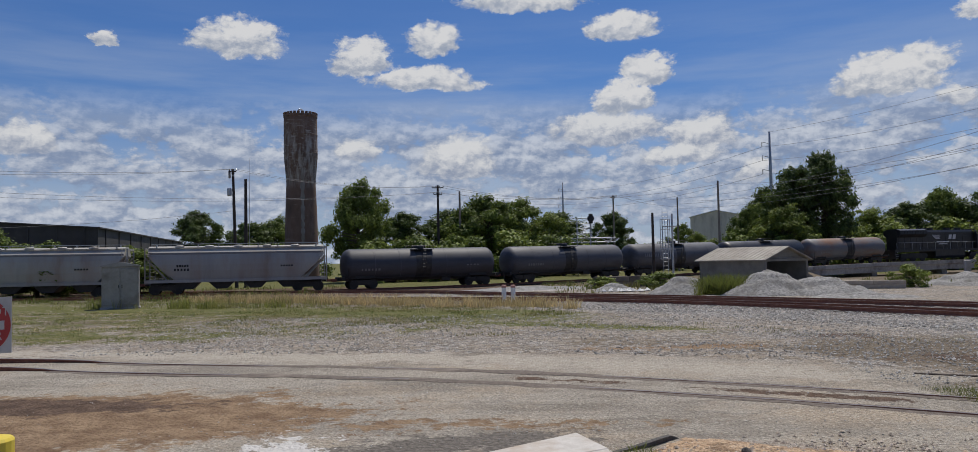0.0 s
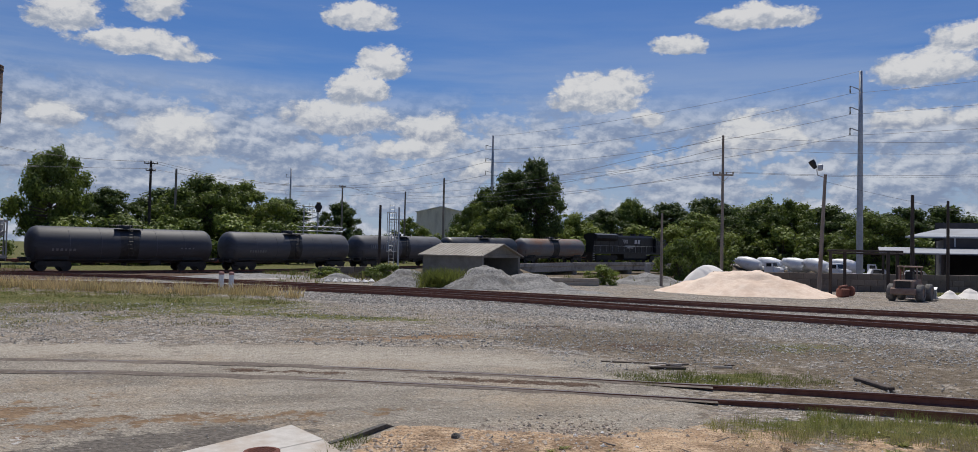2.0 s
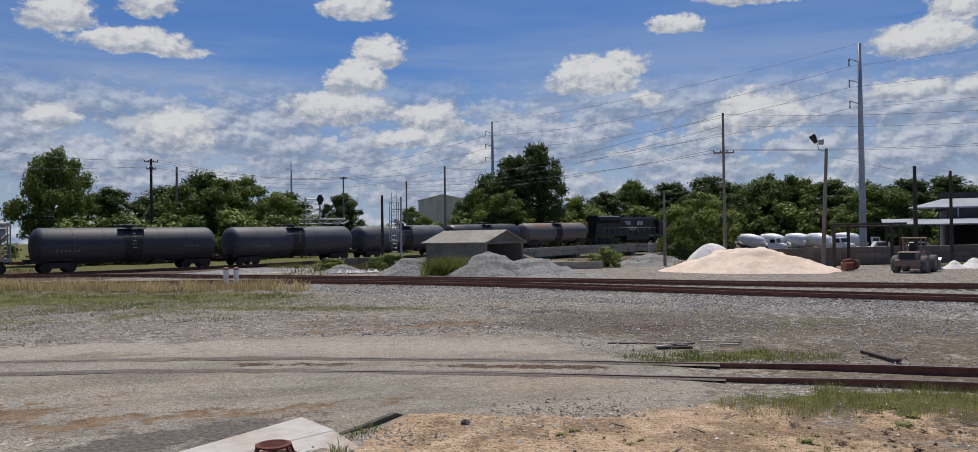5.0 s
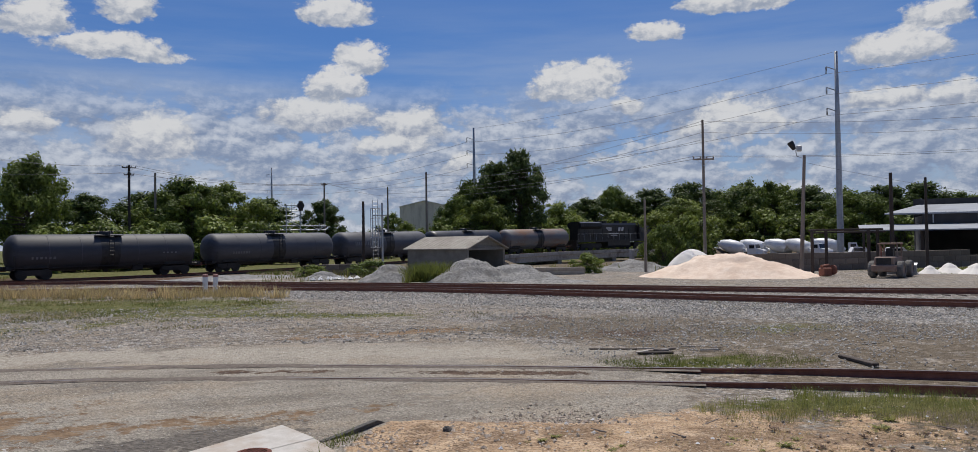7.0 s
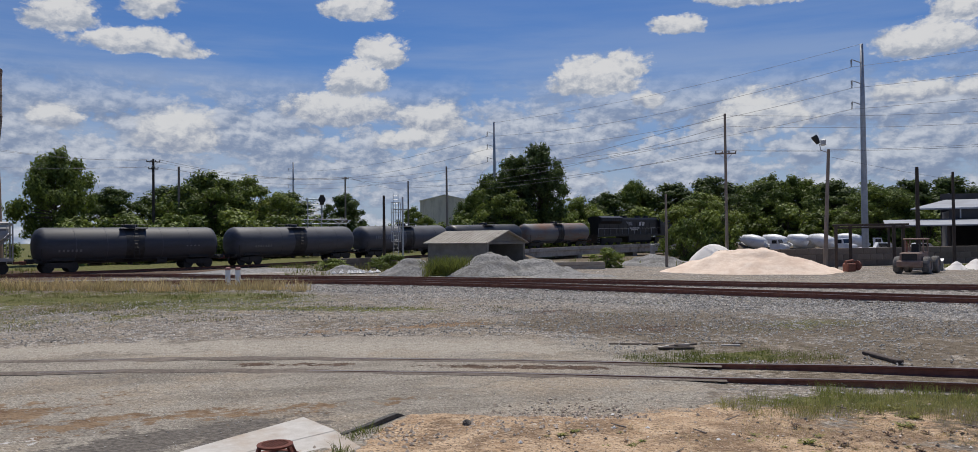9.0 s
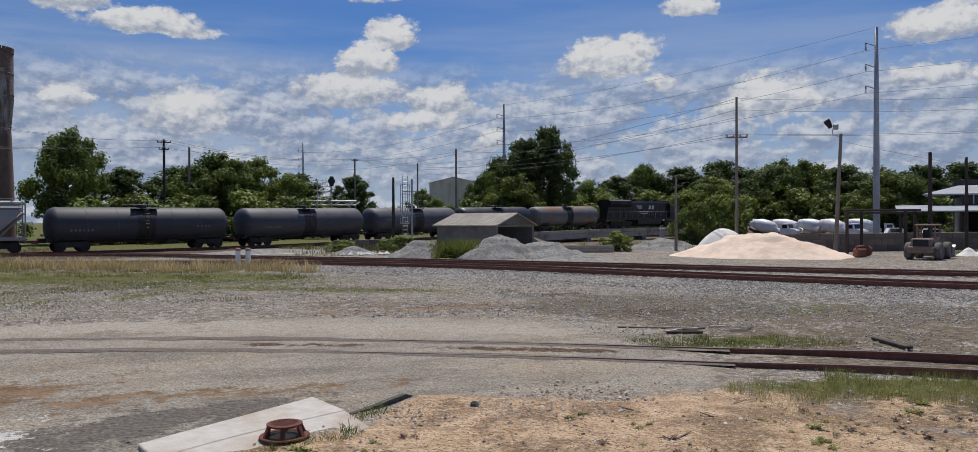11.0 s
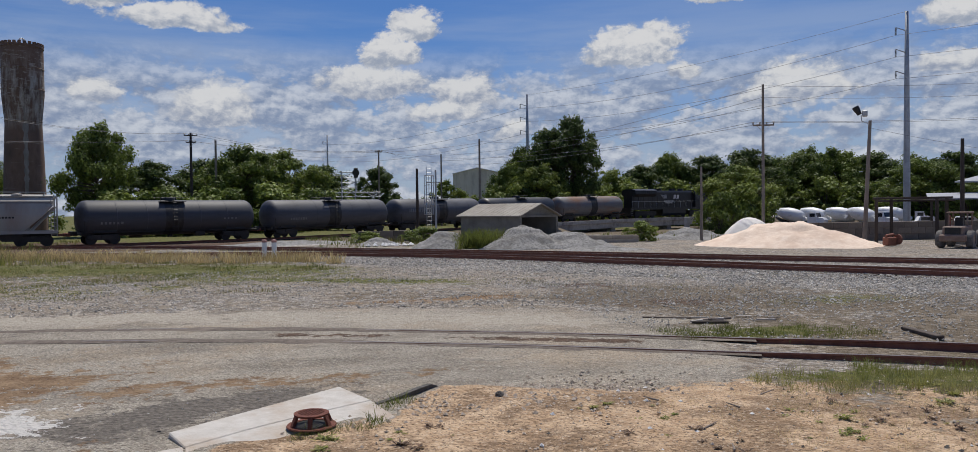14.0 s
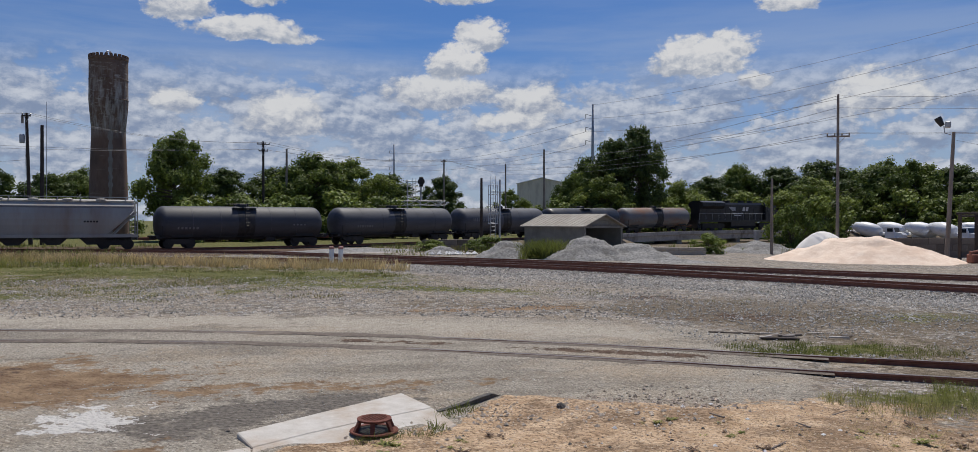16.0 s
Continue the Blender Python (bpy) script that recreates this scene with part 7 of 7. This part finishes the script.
for k in (0, 3):
    cable(pa[k], pf[k % 5], 0.9, 0.022)
    cable(pf[k % 5], Vector((far_left.x, far_left.y, 11.5 + 0.2 * k)), 1.2, 0.022)
    cable(pa[k], pd[k % 5], 1.0, 0.028)
    cable(pa[4 + k], Vector((far_left.x, far_left.y, 9.8 + 0.2 * k)), 1.6, 0.022)
    cable(pd[k % 5], pg[-1] - Vector((0, 0, 0.3 + 0.4 * k)), 0.4, 0.028)
cable(pa[4], pc[-1] - Vector((0, 0, 0.5)), 1.5, 0.028)
cable(pf[-1] - Vector((0, 0, 4.5)), Vector((far_left.x + 6, far_left.y, 5.6)), 0.8, 0.022)
cable(pb[-1] - Vector((0, 0, 0.4)), pd[-1] - Vector((0, 0, 0.8)), 1.0, 0.025)
cable(pl[-1] - Vector((0, 0, 0.5)), Vector((rt.x, rt.y, 4.5)), 0.6, 0.015)
cable(pc[-1] - Vector((0, 0, 0.3)), pt[4] - Vector((0, 0, 1.6)), 1.2, 0.022)
p = polar(-18.6, 80)
cable(pf[-1] - Vector((0, 0, 1.2)), Vector((p.x, p.y, 0.0)), 0.0, 0.02, "guy wire staying a pole")


# ---- signals ----
p = polar(13.1, 68)
E_ = empty("signal_mast", Matrix.Translation((p.x, p.y, ground_at(p.x, p.y))) @ Matrix.Rotation(radians(-13), 4, "Z"), "galvanised railway signal mast with a caged ladder", "signal")
part("mast", rod(B(), (0.45, 0, 0), (0.45, 0, 6.1), 0.09, 0.08, 12), GALV, E_)
part("ladder", ladder_bm(-0.15, 0.0, 0.0, 6.4, 0.42, rungs=18), GALV, E_)
for i in range(5):
    z = 2.2 + 0.85 * i
    bm = B()
    for k in range(9):
        a, b = math.pi * k / 9, math.pi * (k + 1) / 9
        rod(bm, (-0.15 + 0.42 * math.cos(a), -0.62 * math.sin(a), z), (-0.15 + 0.42 * math.cos(b), -0.62 * math.sin(b), z), 0.03, seg=4)
    part("cage_hoop", bm, GALV, E_)
for k in range(5):
    a = math.pi * (k + 0.5) / 5
    part("cage_strap", rod(B(), (-0.15 + 0.42 * math.cos(a), -0.62 * math.sin(a), 2.2), (-0.15 + 0.42 * math.cos(a), -0.62 * math.sin(a), 5.6), 0.028, seg=4), GALV, E_)
part("platform", box(B(), (1.3, 0.8, 0.05), (0.25, 0, 5.0)), GALV, E_)
part("footing", box(B(), (1.2, 0.8, 0.3), (0.15, 0, 0.05)), CONC, E_)

p = polar(6.6, 112)
E_ = empty("signal_gantry", Matrix.Translation((p.x, p.y, 0)) @ Matrix.Rotation(radians(-8), 4, "Z"), "galvanised steel lattice gantry with a signal head", "signal")
for x in (-5.6, 0.0, 1.9):
    for dy in (-0.5, 0.5):
        part("leg", rod(B(), (x, dy, 0), (x, dy, 8.3 if x > -1 else 5.3), 0.08, seg=6), GALV, E_)
for z in (4.7, 5.3):
    for dy in (-0.5, 0.5):
        part("chord", rod(B(), (-6.2, dy, z), (5.5, dy, z), 0.07, seg=6), GALV, E_)
for i in range(11):
    part("lattice_bar", rod(B(), (-6.2 + 1.06 * i, -0.5, 4.7 + 0.6 * (i % 2)), (-5.14 + 1.06 * i, -0.5, 5.3 - 0.6 * (i % 2)), 0.05, seg=5), GALV, E_)
for z in (6.0, 6.7, 7.4, 8.2):
    for dy in (-0.5, 0.5):
        part("rail_bar", rod(B(), (-0.2, dy, z), (2.1, dy, z), 0.05, seg=5), GALV, E_)
for i in range(4):
    part("lattice_bar", rod(B(), (0.0 if i % 2 else 1.9, -0.5, 5.3 + 0.72 * i), (1.9 if i % 2 else 0.0, -0.5, 6.02 + 0.72 * i), 0.05, seg=5), GALV, E_)
part("ladder", ladder_bm(0.95, -0.62, 5.3, 8.6, 0.45, rungs=12), GALV, E_)
part("backing_disc", lathe(B(), [(0, 0), (0.5, 0), (0.5, 0.12), (0, 0.12)], 18, Matrix.Translation((2.0, -0.7, 8.1)) @ Matrix.Rotation(radians(90), 4, "X")), BLACK, E_)
part("signal_box", box(B(), (0.6, 0.5, 1.4), (2.0, -0.45, 8.1), bevel=0.08), BLACK, E_)
part("signal_post", rod(B(), (2.0, -0.2, 5.3), (2.0, -0.2, 7.6), 0.08, seg=6), GALV, E_)


# ---- timber frame, loader, mixer lorries ----
E_ = empty("timber_frame", Matrix.Translation(polar(46.3, 55)) @ Matrix.Rotation(radians(-45), 4, "Z"), "dark timber loading frame of posts and beams", "timber frame")
for x, y in ((-2.0, 0.0), (-1.15, 0.9), (1.35, 0.0), (1.95, 1.4)):
    part("post", box(B(), (0.2, 0.2, 3.0), (x, y, 1.45), bevel=0.02), DARKWOOD, E_)
part("beam", box(B(), (4.4, 0.14, 0.14), (0, 0, 2.95), bevel=0.02), DARKWOOD, E_)
part("beam", box(B(), (4.4, 0.12, 0.12), (0.2, 1.2, 2.8), bevel=0.02), DARKWOOD, E_)
p = polar(45.0, 53.0)
E_ = empty("scrap_engine", Matrix.Translation((p.x, p.y, 0)) @ Matrix.Diagonal((0.75, 0.75, 0.75, 1)), "rusty pile of old machinery by the wall", "machinery")
part("block", box(B(), (0.9, 0.7, 0.7), (0, 0, 0.4), bevel=0.08), RUST, E_)
part("flywheel", rod(B(), (0.5, -0.3, 0.55), (0.62, -0.3, 0.55), 0.42, seg=16), RUST, E_)
part("manifold", rod(B(), (-0.4, 0, 0.85), (0.4, 0, 0.95), 0.12, seg=10), RUST, E_)


def wheel(parent, x, y, r, w, rimmat, tyremat=TYRE, name="wheel"):
    """Tyre with lugs and a dished rim; the axle lies along y."""
    t = part(name, lathe(B(), [(r * 0.55, -w / 2), (r * 0.9, -w / 2), (r, -w * 0.32), (r, w * 0.32), (r * 0.9, w / 2), (r * 0.55, w / 2), (r * 0.55, -w / 2)], 22, Matrix.Translation((x, y, r)) @ Matrix.Rotation(radians(90), 4, "X")), tyremat, parent)
    part("rim", lathe(B(), [(0, -w * 0.3), (r * 0.22, -w * 0.34), (r * 0.25, -w * 0.2), (r * 0.52, -w * 0.25), (r * 0.56, -w * 0.4), (r * 0.56, w * 0.4), (r * 0.3, w * 0.34), (0, w * 0.34)], 18, Matrix.Translation((x, y, r)) @ Matrix.Rotation(radians(90), 4, "X")), rimmat, t)
    return t


p = polar(49.0, 52.4)
E_ = empty("wheel_loader", Matrix.Translation((p.x, p.y, 0)) @ Matrix.Rotation(radians(27), 4, "Z") @ Matrix.Diagonal((0.80, 0.80, 0.80, 1)), "dusty orange-brown wheel loader parked by the wall", "loader")
for x in (-1.15, 1.25):
    for y in (-0.95, 0.95):
        wheel(E_, x, y, 0.64, 0.46, LOADER)
part("rear_body", box(B(), (1.7, 1.35, 0.85), (-1.1, 0, 1.15), bevel=0.08), LOADER, E_)
part("engine_grille", box(B(), (0.06, 1.0, 0.6), (-1.98, 0, 1.2)), BLACK, E_)
part("front_frame", box(B(), (1.3, 0.8, 0.55), (1.1, 0, 0.85), bevel=0.06), LOADER, E_)
part("counterweight", box(B(), (0.4, 1.7, 0.5), (-1.95, 0, 0.75), bevel=0.08), LOADER, E_)
for x in (-0.65, 0.55):
    for y in (-0.6, 0.6):
        part("cab_post", box(B(), (0.09, 0.09, 1.15), (x, y, 1.95)), LOADER, E_)
part("cab_roof", box(B(), (1.45, 1.45, 0.12), (-0.05, 0, 2.55), bevel=0.04), LOADER, E_)
part("cab_base", box(B(), (1.25, 1.25, 0.45), (-0.05, 0, 1.38), bevel=0.03), LOADER, E_)
part("seat", box(B(), (0.5, 0.5, 0.7), (-0.25, 0, 1.85), bevel=0.06), BLACK, E_)
part("exhaust", rod(B(), (-1.0, 0.4, 1.5), (-1.0, 0.4, 2.4), 0.05, seg=8), RUST, E_)
for y in (-0.5, 0.5):
    part("lift_arm", prism(B(), [(0.4, 1.3), (0.6, 1.45), (2.0, 0.75), (2.5, 0.45), (2.4, 0.3), (1.8, 0.5)], y - 0.07, y + 0.07), LOADER, E_)
bm = prism(B(), [(2.35, 0.1), (3.15, 0.08), (3.15, 0.14), (2.5, 0.25), (2.42, 0.8), (2.75, 0.98), (2.7, 1.03), (2.33, 0.85)], -1.2, 1.2)
part("bucket", bm, GALV, E_, "worn pale steel bucket")


def mixer_truck(az, d, turn, label):
    p = polar(az, d)
    e = empty("concrete_mixer_truck", Matrix.Translation((p.x, p.y, -1.25)) @ Matrix.Rotation(radians(turn), 4, "Z"), label, "mixer truck", "mixer trucks in the yard")
    axis = Matrix.Translation((-1.0, 0, 2.45)) @ Matrix.Rotation(radians(-76), 4, "Y")
    part("drum", lathe(B(), [(0, -2.3), (0.75, -2.25), (1.1, -1.6), (1.22, -0.5), (1.2, 0.5), (0.85, 1.8), (0.5, 2.7), (0.35, 2.75)], 28, axis), TRUCKWHITE, e, smooth=True)
    part("frame", box(B(), (8.2, 0.9, 0.3), (0, 0, 1.0)), BLACK, e)
    part("cab", prism(B(), [(2.3, 1.0), (3.9, 1.0), (3.9, 2.0), (3.65, 2.85), (2.3, 2.9)], -1.15, 1.15), TRUCKWHITE, e)
    part("hood", prism(B(), [(3.9, 0.9), (5.1, 0.9), (5.1, 1.55), (4.9, 1.85), (3.9, 2.0)], -0.85, 0.85), TRUCKWHITE, e)
    part("windscreen", prism(B(), [(3.91, 2.05), (3.93, 2.05), (3.72, 2.75), (3.70, 2.75)], -0.95, 0.95), GLASS, e)
    for s in (-1, 1):
        part("side_window", box(B(), (0.9, 0.03, 0.6), (3.15, s * 1.16, 2.35)), GLASS, e)
        part("fender", lathe(B(), [(0.55, -0.2), (0.62, -0.2), (0.62, 0.2), (0.55, 0.2)], 18, Matrix.Translation((4.2, s * 1.0, 0.55)) @ Matrix.Rotation(radians(90), 4, "X")), TRUCKWHITE, e)
    for x in (-2.6, -1.3, 4.2):
        for y in (-0.95, 0.95):
            wheel(e, x, y, 0.52, 0.34, TRUCKWHITE, BLACK)
    part("chute", prism(B(), [(-4.3, 1.6), (-3.5, 2.6), (-3.4, 2.5), (-4.2, 1.5)], -0.25, 0.25), TRUCKWHITE, e)
    part("hopper", prism(B(), [(-4.0, 3.0), (-3.2, 3.0), (-3.4, 2.4), (-3.8, 2.4)], -0.5, 0.5), TRUCKWHITE, e)
    part("water_tank", rod(B(), (1.6, -0.8, 1.7), (1.6, 0.8, 1.7), 0.32, seg=14), TRUCKWHITE, e)
    return e


mixer_truck(39.3, 148, -62, "white concrete mixer truck with a pale drum")
mixer_truck(40.8, 152, -60, "white concrete mixer truck with a dusty drum")
mixer_truck(42.5, 148, -58, "white concrete mixer truck with a pale drum")
mixer_truck(43.7, 144, -82, "white concrete mixer truck with a pale drum")
mixer_truck(45.6, 152, -48, "white concrete mixer truck turned broadside")
p = polar(37.6, 150)
E_ = empty("tanker_truck", Matrix.Translation((p.x, p.y, -1.6)) @ Matrix.Rotation(radians(-30), 4, "Z"), "small white tanker truck", "truck")
part("tank", lathe(B(), [(0, -2), (0.6, -1.9), (0.75, -1.5), (0.75, 1.5), (0.6, 1.9), (0, 2)], 20, Matrix.Translation((0, 0, 1.9)) @ Matrix.Rotation(radians(90), 4, "Y")), TRUCKWHITE, E_, smooth=True)
part("cab", box(B(), (1.6, 1.9, 1.7), (3.0, 0, 1.6), bevel=0.15), TRUCKWHITE, E_)
for x in (-1.2, 2.8):
    for y in (-0.85, 0.85):
        wheel(E_, x, y, 0.48, 0.3, TRUCKWHITE, BLACK)
for az_, d_ in ((47.0, 108), (49.2, 100)):
    p = polar(az_, d_)
    E_ = empty("parked_pickup", Matrix.Translation((p.x, p.y, -0.55)) @ Matrix.Rotation(radians(-35), 4, "Z"), "white pickup truck parked in the yard", "pickup")
    part("body", prism(B(), [(-2.7, 0.5), (2.6, 0.5), (2.7, 0.95), (2.4, 1.15), (1.3, 1.2), (0.8, 1.8), (-0.6, 1.82), (-0.9, 1.2), (-2.7, 1.2)], -0.95, 0.95), TRUCKWHITE, E_)
    part("side_glass", box(B(), (1.2, 1.93, 0.42), (0.05, 0, 1.48)), GLASS, E_)
    for x in (-1.7, 1.7):
        for y in (-0.85, 0.85):
            wheel(E_, x, y, 0.38, 0.26, GALV, BLACK)
